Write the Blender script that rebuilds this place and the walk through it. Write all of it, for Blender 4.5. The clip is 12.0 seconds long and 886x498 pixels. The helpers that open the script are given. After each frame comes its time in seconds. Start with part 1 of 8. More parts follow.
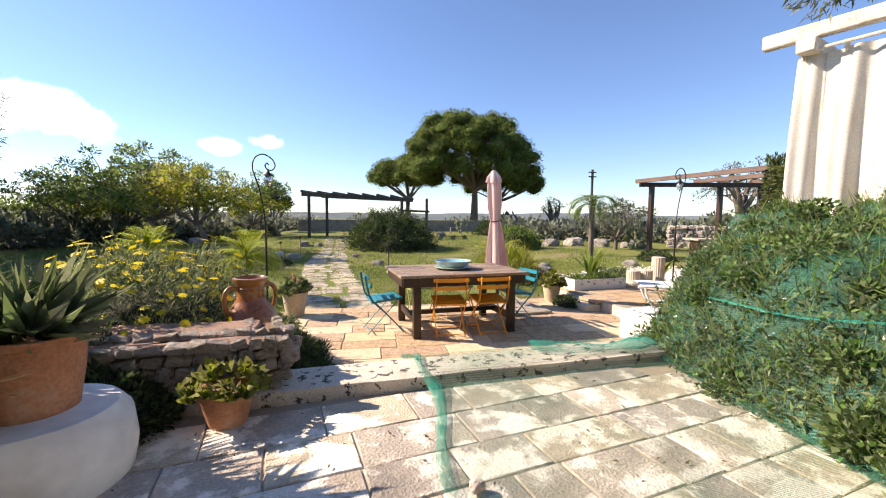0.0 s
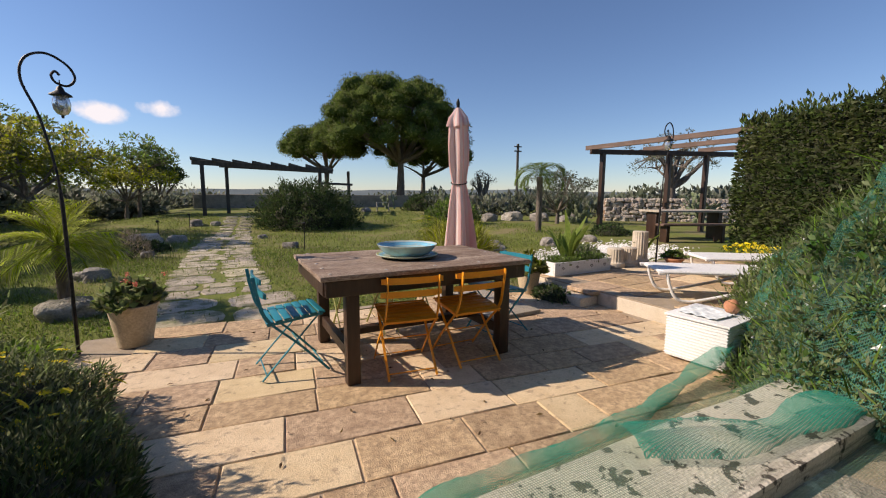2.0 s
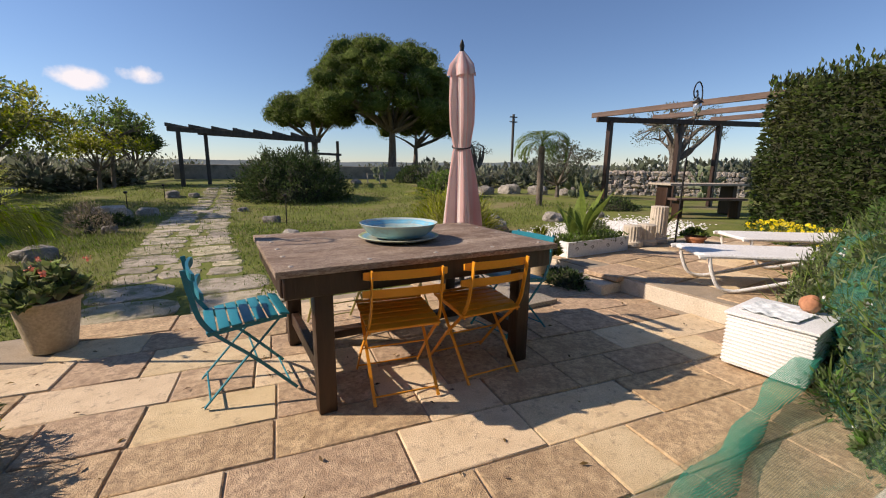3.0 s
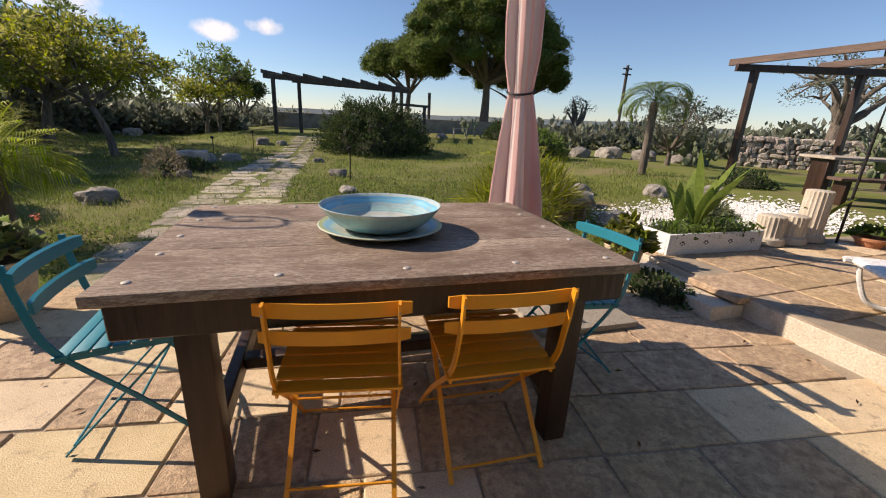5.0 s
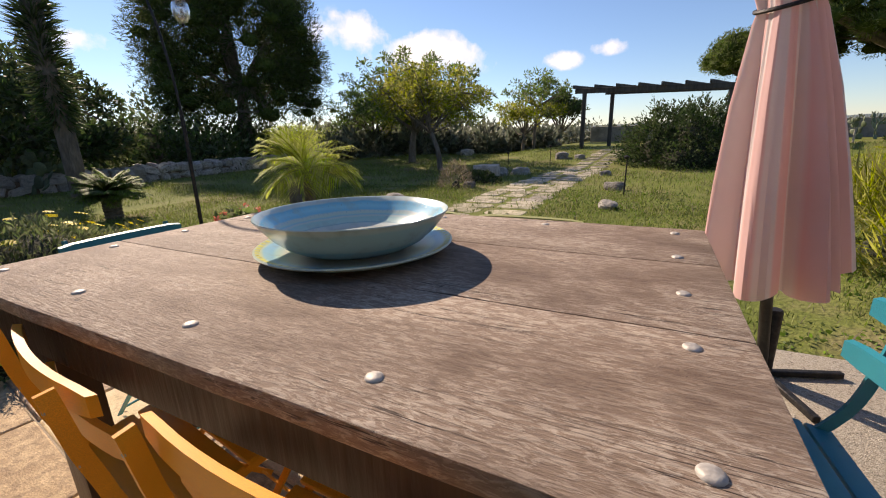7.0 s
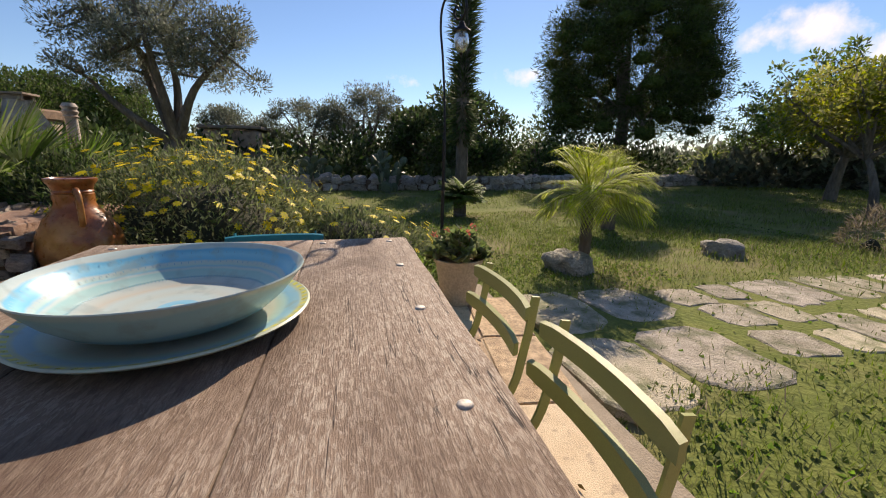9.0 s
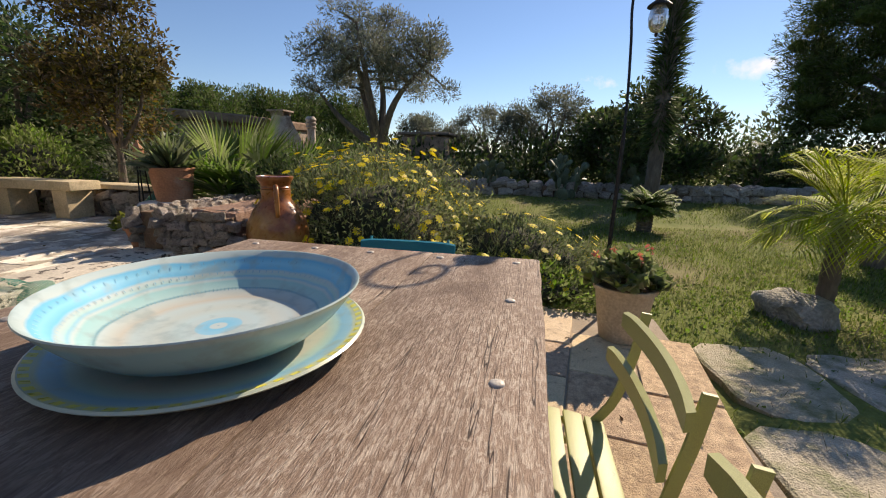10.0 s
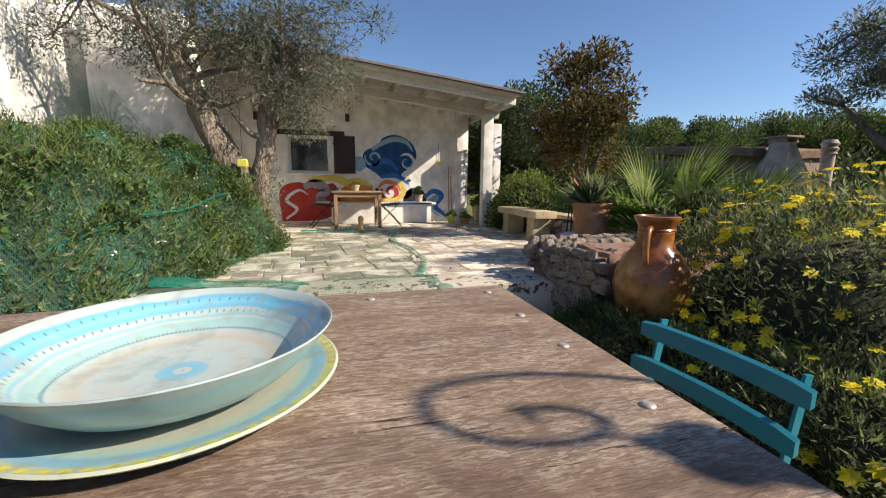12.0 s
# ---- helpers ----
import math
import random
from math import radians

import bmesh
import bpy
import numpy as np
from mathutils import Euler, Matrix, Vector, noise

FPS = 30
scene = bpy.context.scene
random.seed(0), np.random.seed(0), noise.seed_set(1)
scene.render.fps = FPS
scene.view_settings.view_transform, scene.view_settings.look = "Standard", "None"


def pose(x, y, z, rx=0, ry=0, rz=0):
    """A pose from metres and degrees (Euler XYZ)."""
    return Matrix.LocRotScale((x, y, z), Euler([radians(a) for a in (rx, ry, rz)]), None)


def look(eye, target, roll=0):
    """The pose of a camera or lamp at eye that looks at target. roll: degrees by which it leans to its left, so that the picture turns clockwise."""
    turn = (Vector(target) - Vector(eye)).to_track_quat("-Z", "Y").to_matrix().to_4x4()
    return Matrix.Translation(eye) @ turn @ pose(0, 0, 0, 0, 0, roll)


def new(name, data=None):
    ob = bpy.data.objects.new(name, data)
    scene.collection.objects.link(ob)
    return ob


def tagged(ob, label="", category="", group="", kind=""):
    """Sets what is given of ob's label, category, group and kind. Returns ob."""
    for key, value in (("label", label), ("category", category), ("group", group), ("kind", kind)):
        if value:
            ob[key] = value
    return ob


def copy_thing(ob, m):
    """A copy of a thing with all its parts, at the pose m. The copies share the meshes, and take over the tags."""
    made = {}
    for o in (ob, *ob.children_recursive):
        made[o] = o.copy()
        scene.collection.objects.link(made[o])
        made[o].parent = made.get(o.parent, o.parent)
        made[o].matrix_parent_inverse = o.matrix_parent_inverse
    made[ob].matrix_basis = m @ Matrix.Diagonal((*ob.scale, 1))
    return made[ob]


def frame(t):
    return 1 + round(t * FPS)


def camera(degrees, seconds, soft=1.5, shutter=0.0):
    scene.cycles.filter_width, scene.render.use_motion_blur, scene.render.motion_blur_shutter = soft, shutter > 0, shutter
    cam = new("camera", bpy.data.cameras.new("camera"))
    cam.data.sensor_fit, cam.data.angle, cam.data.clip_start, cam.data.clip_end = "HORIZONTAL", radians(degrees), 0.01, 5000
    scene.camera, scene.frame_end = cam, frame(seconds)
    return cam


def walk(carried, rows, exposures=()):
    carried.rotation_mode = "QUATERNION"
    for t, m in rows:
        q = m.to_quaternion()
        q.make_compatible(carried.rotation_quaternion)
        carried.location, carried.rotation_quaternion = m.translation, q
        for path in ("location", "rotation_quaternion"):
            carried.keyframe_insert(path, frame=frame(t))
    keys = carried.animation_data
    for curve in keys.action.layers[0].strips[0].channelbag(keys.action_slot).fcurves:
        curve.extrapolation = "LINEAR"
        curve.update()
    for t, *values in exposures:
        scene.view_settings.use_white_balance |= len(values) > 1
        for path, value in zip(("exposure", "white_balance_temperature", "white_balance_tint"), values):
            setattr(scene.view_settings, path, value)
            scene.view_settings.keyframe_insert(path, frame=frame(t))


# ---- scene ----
cam = camera(94.9, 12.0, soft=1.1)
PATH = [
    (0, (-0.997, -4.709, 1.45), (-0.408, -2.803, 1.303), 0.5),
    (0.5, (-0.905, -4.136, 1.41), (-0.231, -2.258, 1.268), 0.5),
    (1, (-0.772, -3.604, 1.338), (-0.002, -1.765, 1.178), 0.5),
    (1.5, (-0.692, -3.11, 1.307), (0.17, -1.316, 1.105), 0.5),
    (2, (-0.573, -2.636, 1.287), (0.359, -0.885, 1.03), 0.3),
    (2.5, (-0.422, -2.257, 1.248), (0.544, -0.536, 0.926), 0.3),
    (3, (-0.276, -1.944, 1.234), (0.68, -0.231, 0.848), 0.7),
    (5, (0.522, -1.2, 1.232), (1.069, 0.629, 0.634), 2.8),
    (5.5, (0.778, -1.119, 1.234), (1.107, 0.752, 0.607), 2.4),
    (6, (0.976, -0.881, 1.156), (0.997, 1.017, 0.529), 1.1),
    (6.5, (1.177, -0.648, 1.061), (0.761, 1.217, 0.472), -0.6),
    (7, (1.438, -0.366, 1.077), (0.557, 1.347, 0.54), -1.7),
    (7.5, (1.638, -0.054, 1.133), (0.33, 1.38, 0.652), -1.8),
    (9.5, (1.608, 0.974, 1.119), (-0.34, 1.029, 0.669), 1.4),
    (10, (1.325, 1.006, 1.118), (-0.584, 0.602, 0.676), 1.4),
    (10.5, (1.18, 0.993, 1.116), (-0.522, 0.039, 0.677), 1.3),
    (11, (1.025, 1.111, 1.14), (-0.342, -0.285, 0.713), 0.3),
    (11.5, (0.803, 1.177, 1.108), (-0.17, -0.528, 0.728), 0.0),
    (12, (0.489, 1.221, 1.135), (-0.032, -0.683, 0.815), 0.7),
]
walk(cam, [(t, look(eye, target, roll)) for t, eye, target, roll in PATH], [(0, 1.12, 6900, 21), (0.2, 0.68, 6850, 21), (0.45, 0.30, 6800, 20), (3, 0.28, 6800, 19), (5, 0.40, 6950, 19), (6.5, 0.64, 7150, 20), (7, 0.56, 7200, 20), (7.5, 0.26, 7200, 19), (9.5, 0.47, 7050, 17), (10.5, 0.43, 7200, 17), (11.5, 0.56, 6800, 15), (12, 0.52, 6750, 15)])

# ---- light: low western sun, clear sky with a few clouds ----
SUN = Vector((-1.63, 0.85, 1.25)).normalized()
world = bpy.data.worlds.new("sky")
scene.world = world
world.use_nodes = True
wn, wl = world.node_tree.nodes, world.node_tree.links
wn.clear()
w_out = wn.new("ShaderNodeOutputWorld")
w_bg = wn.new("ShaderNodeBackground")
w_bg.inputs["Strength"].default_value = 0.100
w_sky = wn.new("ShaderNodeTexSky")
w_sky.sky_type, w_sky.sun_disc = "NISHITA", False
w_sky.sun_elevation, w_sky.sun_rotation = math.asin(SUN.z), math.atan2(SUN.x, SUN.y)
w_sky.air_density, w_sky.dust_density, w_sky.ozone_density = 1.0, 0.05, 6.0
w_tc = wn.new("ShaderNodeTexCoord")
w_noise = wn.new("ShaderNodeTexNoise")
w_noise.inputs["Scale"].default_value, w_noise.inputs["Detail"].default_value = 11.0, 8.0
w_noise.inputs["Roughness"].default_value = 0.58
wl.new(w_tc.outputs["Generated"], w_noise.inputs["Vector"])
# a handful of fair-weather clouds low in the west and north: direction, half width, half height
CLOUDS = [((-0.46, 0.87, 0.175), 0.20, 0.060), ((-0.60, 0.77, 0.215), 0.13, 0.055), ((-0.20, 0.968, 0.148), 0.060, 0.024), ((-0.105, 0.98, 0.168), 0.045, 0.020), ((-0.90, 0.40, 0.180), 0.085, 0.034), ((-0.972, 0.15, 0.165), 0.075, 0.034)]
w_last = None
for c, rw, rh in CLOUDS:
    w_sub = wn.new("ShaderNodeVectorMath")
    w_sub.operation = "SUBTRACT"
    w_sub.inputs[1].default_value = Vector(c).normalized()
    w_scl = wn.new("ShaderNodeVectorMath")
    w_scl.operation = "MULTIPLY"
    w_scl.inputs[1].default_value = (1 / rw, 1 / rw, 1 / rh)
    w_len = wn.new("ShaderNodeVectorMath")
    w_len.operation = "LENGTH"
    w_inv = wn.new("ShaderNodeMath")
    w_inv.operation, w_inv.use_clamp = "SUBTRACT", True
    w_inv.inputs[0].default_value = 1.0
    wl.new(w_tc.outputs["Generated"], w_sub.inputs[0])
    wl.new(w_sub.outputs[0], w_scl.inputs[0])
    wl.new(w_scl.outputs[0], w_len.inputs[0])
    wl.new(w_len.outputs["Value"], w_inv.inputs[1])
    if w_last is None:
        w_last = w_inv.outputs[0]
    else:
        w_max = wn.new("ShaderNodeMath")
        w_max.operation = "MAXIMUM"
        wl.new(w_last, w_max.inputs[0])
        wl.new(w_inv.outputs[0], w_max.inputs[1])
        w_last = w_max.outputs[0]
w_puff = wn.new("ShaderNodeMath")
w_puff.operation = "MULTIPLY_ADD"
w_puff.inputs[1].default_value = 3.4
wl.new(w_noise.outputs["Fac"], w_puff.inputs[0])
wl.new(w_last, w_puff.inputs[2])
w_ramp = wn.new("ShaderNodeMapRange")
w_ramp.inputs["From Min"].default_value, w_ramp.inputs["From Max"].default_value = 1.98, 2.62
wl.new(w_puff.outputs[0], w_ramp.inputs["Value"])
w_mul = wn.new("ShaderNodeMath")
w_mul.operation = "MULTIPLY"
wl.new(w_ramp.outputs["Result"], w_mul.inputs[0])
w_soft = wn.new("ShaderNodeMapRange")
w_soft.inputs["From Max"].default_value = 0.25
wl.new(w_last, w_soft.inputs["Value"])
wl.new(w_soft.outputs["Result"], w_mul.inputs[1])
w_mix = wn.new("ShaderNodeMixRGB")
w_mix.inputs["Color2"].default_value = (7.6, 7.6, 7.8, 1)
wl.new(w_mul.outputs["Value"], w_mix.inputs["Fac"])
wl.new(w_sky.outputs["Color"], w_mix.inputs["Color1"])
wl.new(w_mix.outputs["Color"], w_bg.inputs["Color"])
wl.new(w_bg.outputs["Background"], w_out.inputs["Surface"])

sun = new("sun", bpy.data.lights.new("sun", "SUN"))
sun.data.energy, sun.data.angle, sun.data.color = 5.0, radians(0.53), (1.0, 0.90, 0.74)
sun.matrix_world = look((0, 0, 30), Vector((0, 0, 30)) - SUN)


# ---- mesh helpers ----
def mesh_of(name, bm):
    me = bpy.data.meshes.new(name)
    bm.to_mesh(me)
    bm.free()
    return me


def smooth(me, angle=40):
    me.polygons.foreach_set("use_smooth", [True] * len(me.polygons))
    me.set_sharp_from_angle(angle=radians(angle))
    return me


def part(name, bm, material, parent, label="", soft=True):
    me = mesh_of(name, bm)
    if soft:
        smooth(me)
    me.materials.append(material)
    ob = new(name, me)
    ob.parent = parent
    return tagged(ob, label) if label else ob


def thing(name, label, category, m=None, group="", kind=""):
    ob = new(name)
    ob.empty_display_size = 0.1
    if m is not None:
        ob.matrix_basis = m
    return tagged(ob, label, category, group, kind)


def solo(name, bm, material, label, category, m=None, group="", kind="", soft=True):
    ob = part(name, bm, material, None, "", soft)
    if m is not None:
        ob.matrix_basis = m
    return tagged(ob, label, category, group, kind)


def box(bm, c, s, bev=0.0, m=None, seg=1):
    """A box of size s round c, with rounded edges, turned by m."""
    t = Matrix.Translation(c) @ (m if m is not None else Matrix()) @ Matrix.Diagonal((*s, 1))
    vs = bmesh.ops.create_cube(bm, size=1, matrix=t)["verts"]
    if bev:
        es = list({e for v in vs for e in v.link_edges})
        bmesh.ops.bevel(bm, geom=es, offset=bev, segments=seg, affect="EDGES", profile=0.6)
    return bm


def bar(bm, a, b, w, d, bev=0.0, up=(0, 0, 1)):
    """A rectangular bar from a to b, w wide and d deep."""
    a, b = Vector(a), Vector(b)
    z = (b - a).normalized()
    x = Vector(up).cross(z)
    x = x.normalized() if x.length > 1e-4 else Vector((1, 0, 0))
    y = z.cross(x)
    r = Matrix((x, y, z)).transposed().to_4x4()
    return box(bm, (a + b) / 2, (w, d, (b - a).length), bev, r)


def tube(bm, pts, radii, n=8, cap=True):
    """A round tube through points, with a radius (or one for all) at each."""
    pts = [Vector(p) for p in pts]
    if not isinstance(radii, (list, tuple)):
        radii = [radii] * len(pts)
    rings, side = [], None
    for i, p in enumerate(pts):
        d = (pts[min(i + 1, len(pts) - 1)] - pts[max(i - 1, 0)]).normalized()
        if side is None:
            side = d.orthogonal().normalized()
        side = (side - d * side.dot(d)).normalized()
        other = d.cross(side)
        rings.append([bm.verts.new(p + radii[i] * (side * math.cos(k * math.tau / n) + other * math.sin(k * math.tau / n))) for k in range(n)])
    for a, b in zip(rings, rings[1:]):
        for k in range(n):
            bm.faces.new((a[k], a[(k + 1) % n], b[(k + 1) % n], b[k]))
    if cap:
        bm.faces.new(rings[0][::-1])
        bm.faces.new(rings[-1])
    return bm


def swept(bm, line, w, d):
    """A flat bar bent along a line in the y-z plane: w across the bend, d along x."""
    rows = []
    for i, p in enumerate(line):
        t = (line[min(i + 1, len(line) - 1)] - line[max(i - 1, 0)]).normalized()
        s = Vector((1, 0, 0)).cross(t).normalized()
        ww = w(p) if callable(w) else w
        rows.append([bm.verts.new(p + s * a * ww / 2 + Vector((b * d / 2, 0, 0))) for a, b in ((-1, -1), (1, -1), (1, 1), (-1, 1))])
    for a, b in zip(rows, rows[1:]):
        for k in range(4):
            bm.faces.new((a[k], a[(k + 1) % 4], b[(k + 1) % 4], b[k]))
    bm.faces.new(rows[0][::-1]), bm.faces.new(rows[-1])
    bmesh.ops.recalc_face_normals(bm, faces=bm.faces)
    return bm


def lathe(bm, profile, n=32, c=(0, 0, 0), wob=0.0, flute=0):
    """Turns (radius, height) pairs round the upright axis at c."""
    rings = []
    for r, h in profile:
        ring = []
        for k in range(n):
            a = k * math.tau / n
            q = r * (1 + wob * noise.noise(Vector((math.cos(a) * 2, math.sin(a) * 2, h * 5))))
            if flute:
                q *= 1 - 0.07 * abs(math.cos(a * flute / 2))
            ring.append(bm.verts.new((c[0] + q * math.cos(a), c[1] + q * math.sin(a), c[2] + h)))
        rings.append(ring)
    for a, b in zip(rings, rings[1:]):
        for k in range(n):
            bm.faces.new((a[k], a[(k + 1) % n], b[(k + 1) % n], b[k]))
    return bm, rings


def close(bm, rings):
    bm.faces.new(rings[0][::-1])
    bm.faces.new(rings[-1])
    return bm


def arc(pts, n=8):
    """A smooth line through points (Catmull-Rom)."""
    pts = [Vector(p) for p in pts]
    ext = [2 * pts[0] - pts[1]] + pts + [2 * pts[-1] - pts[-2]]
    out = []
    for i in range(1, len(ext) - 2):
        a, b, c, d = ext[i - 1 : i + 3]
        for k in range(n):
            t = k / n
            out.append(0.5 * (2 * b + (c - a) * t + (2 * a - 5 * b + 4 * c - d) * t * t + (3 * b - a - 3 * c + d) * t ** 3))
    return out + [pts[-1]]


def quads(name, v, material, kind_label="", smooth_shade=False):
    """A mesh of separate quads: v is an array (n, 4, 3)."""
    v = np.asarray(v, dtype=np.float32)
    n = len(v)
    me = bpy.data.meshes.new(name)
    me.vertices.add(4 * n)
    me.vertices.foreach_set("co", v.reshape(-1))
    me.loops.add(4 * n)
    me.loops.foreach_set("vertex_index", np.arange(4 * n, dtype=np.int32))
    me.polygons.add(n)
    me.polygons.foreach_set("loop_start", np.arange(0, 4 * n, 4, dtype=np.int32))
    me.update(calc_edges=True)
    me.materials.append(material)
    return me


def unit(a):
    return a / np.maximum(np.linalg.norm(a, axis=1, keepdims=True), 1e-6)


def leaf_quads(rng, p, size, aspect=0.45, droop=0.0, out=None, spread=1.0, fold=0.25, vary=0.4):
    """Pointed, folded leaves at the points p; out: the way they tend to grow."""
    n = len(p)
    d = unit(rng.normal(size=(n, 3)))
    if out is not None:
        d = unit(out + spread * d)
    d[:, 2] -= droop
    d = unit(d)
    s = unit(np.cross(d, unit(rng.normal(size=(n, 3)) + np.array([0, 0, 0.6]))))
    u = np.cross(s, d)
    le = size * (1 + vary * rng.uniform(-1, 1, size=(n, 1)))
    w = le * aspect * 0.5
    mid = p + d * le * 0.45 + u * w * fold * 2
    return np.stack([p, mid - s * w, p + d * le, mid + s * w], axis=1)


def leafy(name, v, material, parent=None, label=""):
    ob = new(name, quads(name, v, material))
    ob.parent = parent
    return tagged(ob, label) if label else ob


# ---- materials ----
def nodes_of(name):
    m = bpy.data.materials.new(name)
    m.use_nodes = True
    nt = m.node_tree
    b = nt.nodes["Principled BSDF"]
    return m, nt.nodes, nt.links, b


def surf(name, c1, c2, scale=8.0, rough=0.7, bump=0.2, fine=60.0, stretch=(1, 1, 1), third=None, third_scale=1.2, third_at=(0.52, 0.66), metal=0.0, piece=0.0, island=0.0, spec=0.4, detail=6.0, bump_d=0.01, coat=0.0, translucent=0.0):
    """A surface of two colours mixed by noise at two scales, with stains of a third, fine relief and variation from piece to piece."""
    m, n, l, b = nodes_of(name)
    tc = n.new("ShaderNodeTexCoord")
    mp = n.new("ShaderNodeMapping")
    mp.inputs["Scale"].default_value = stretch
    l.new(tc.outputs["Object"], mp.inputs["Vector"])
    vec = mp.outputs["Vector"]
    rnd = None
    if piece:
        oi = n.new("ShaderNodeObjectInfo")
        rnd = oi.outputs["Random"]
        add = n.new("ShaderNodeVectorMath")
        add.operation = "ADD"
        sc = n.new("ShaderNodeVectorMath")
        sc.operation = "SCALE"
        sc.inputs[0].default_value = (13.0, 7.0, 3.0)
        l.new(rnd, sc.inputs["Scale"])
        l.new(vec, add.inputs[0])
        l.new(sc.outputs[0], add.inputs[1])
        vec = add.outputs[0]
    if island:
        ge = n.new("ShaderNodeNewGeometry")
        rnd = ge.outputs["Random Per Island"]
    n1 = n.new("ShaderNodeTexNoise")
    n1.inputs["Scale"].default_value, n1.inputs["Detail"].default_value, n1.inputs["Roughness"].default_value = scale, detail, 0.6
    l.new(vec, n1.inputs["Vector"])
    r1 = n.new("ShaderNodeMapRange")
    r1.inputs["From Min"].default_value, r1.inputs["From Max"].default_value = 0.32, 0.68
    l.new(n1.outputs["Fac"], r1.inputs["Value"])
    mix = n.new("ShaderNodeMixRGB")
    mix.inputs["Color1"].default_value, mix.inputs["Color2"].default_value = (*c1, 1), (*c2, 1)
    l.new(r1.outputs["Result"], mix.inputs["Fac"])
    col = mix.outputs["Color"]
    n2 = n.new("ShaderNodeTexNoise")
    n2.inputs["Scale"].default_value, n2.inputs["Detail"].default_value = fine, 4.0
    l.new(vec, n2.inputs["Vector"])
    r2 = n.new("ShaderNodeMapRange")
    r2.inputs["From Min"].default_value, r2.inputs["From Max"].default_value = 0.3, 0.7
    r2.inputs["To Min"].default_value, r2.inputs["To Max"].default_value = 0.78, 1.16
    l.new(n2.outputs["Fac"], r2.inputs["Value"])
    mul = n.new("ShaderNodeMixRGB")
    mul.blend_type = "MULTIPLY"
    mul.inputs["Fac"].default_value = 1.0
    l.new(col, mul.inputs["Color1"])
    l.new(r2.outputs["Result"], mul.inputs["Color2"])
    col = mul.outputs["Color"]
    if third:
        n3 = n.new("ShaderNodeTexNoise")
        n3.inputs["Scale"].default_value, n3.inputs["Detail"].default_value = third_scale, 7.0
        n3.inputs["Roughness"].default_value = 0.65
        l.new(vec, n3.inputs["Vector"])
        r3 = n.new("ShaderNodeMapRange")
        r3.inputs["From Min"].default_value, r3.inputs["From Max"].default_value = third_at
        l.new(n3.outputs["Fac"], r3.inputs["Value"])
        m3 = n.new("ShaderNodeMixRGB")
        m3.inputs["Color2"].default_value = (*third, 1)
        l.new(r3.outputs["Result"], m3.inputs["Fac"])
        l.new(col, m3.inputs["Color1"])
        col = m3.outputs["Color"]
    if rnd is not None:
        amount = piece or island
        hv = n.new("ShaderNodeHueSaturation")
        rv = n.new("ShaderNodeMapRange")
        rv.inputs["To Min"].default_value, rv.inputs["To Max"].default_value = 1 - amount, 1 + amount
        l.new(rnd, rv.inputs["Value"])
        l.new(rv.outputs["Result"], hv.inputs["Value"])
        wob = n.new("ShaderNodeMath")
        wob.operation = "MULTIPLY"
        wob.inputs[1].default_value = 7.31
        fr = n.new("ShaderNodeMath")
        fr.operation = "FRACT"
        l.new(rnd, wob.inputs[0])
        l.new(wob.outputs[0], fr.inputs[0])
        rh = n.new("ShaderNodeMapRange")
        rh.inputs["To Min"].default_value, rh.inputs["To Max"].default_value = 0.5 - 0.05 * amount, 0.5 + 0.05 * amount
        l.new(fr.outputs[0], rh.inputs["Value"])
        l.new(rh.outputs["Result"], hv.inputs["Hue"])
        rs = n.new("ShaderNodeMapRange")
        rs.inputs["To Min"].default_value, rs.inputs["To Max"].default_value = 1 - 0.7 * amount, 1 + 0.5 * amount
        l.new(fr.outputs[0], rs.inputs["Value"])
        l.new(rs.outputs["Result"], hv.inputs["Saturation"])
        l.new(col, hv.inputs["Color"])
        col = hv.outputs["Color"]
    l.new(col, b.inputs["Base Color"])
    b.inputs["Metallic"].default_value = metal
    b.inputs["Specular IOR Level"].default_value = spec
    b.inputs["Coat Weight"].default_value = coat
    rr = n.new("ShaderNodeMapRange")
    rr.inputs["To Min"].default_value, rr.inputs["To Max"].default_value = max(rough - 0.12, 0.02), min(rough + 0.12, 1)
    l.new(n2.outputs["Fac"], rr.inputs["Value"])
    l.new(rr.outputs["Result"], b.inputs["Roughness"])
    if bump:
        ad = n.new("ShaderNodeMath")
        ad.operation = "ADD"
        l.new(n1.outputs["Fac"], ad.inputs[0])
        l.new(n2.outputs["Fac"], ad.inputs[1])
        bp = n.new("ShaderNodeBump")
        bp.inputs["Strength"].default_value, bp.inputs["Distance"].default_value = bump, bump_d
        l.new(ad.outputs[0], bp.inputs["Height"])
        l.new(bp.outputs["Normal"], b.inputs["Normal"])
    if translucent:
        tr = n.new("ShaderNodeBsdfTranslucent")
        l.new(col, tr.inputs["Color"])
        ms = n.new("ShaderNodeMixShader")
        ms.inputs["Fac"].default_value = translucent
        l.new(b.outputs[0], ms.inputs[1])
        l.new(tr.outputs[0], ms.inputs[2])
        l.new(ms.outputs[0], n["Material Output"].inputs["Surface"])
    return m


def leaf_mat(name, c1, c2, rough=0.62, island=0.45, translucent=0.45, spec=0.12):
    translucent = max(translucent, 0.35)
    return surf(name, c1, c2, scale=0.8, rough=rough, bump=0, fine=25, island=island, translucent=translucent, spec=0.12)


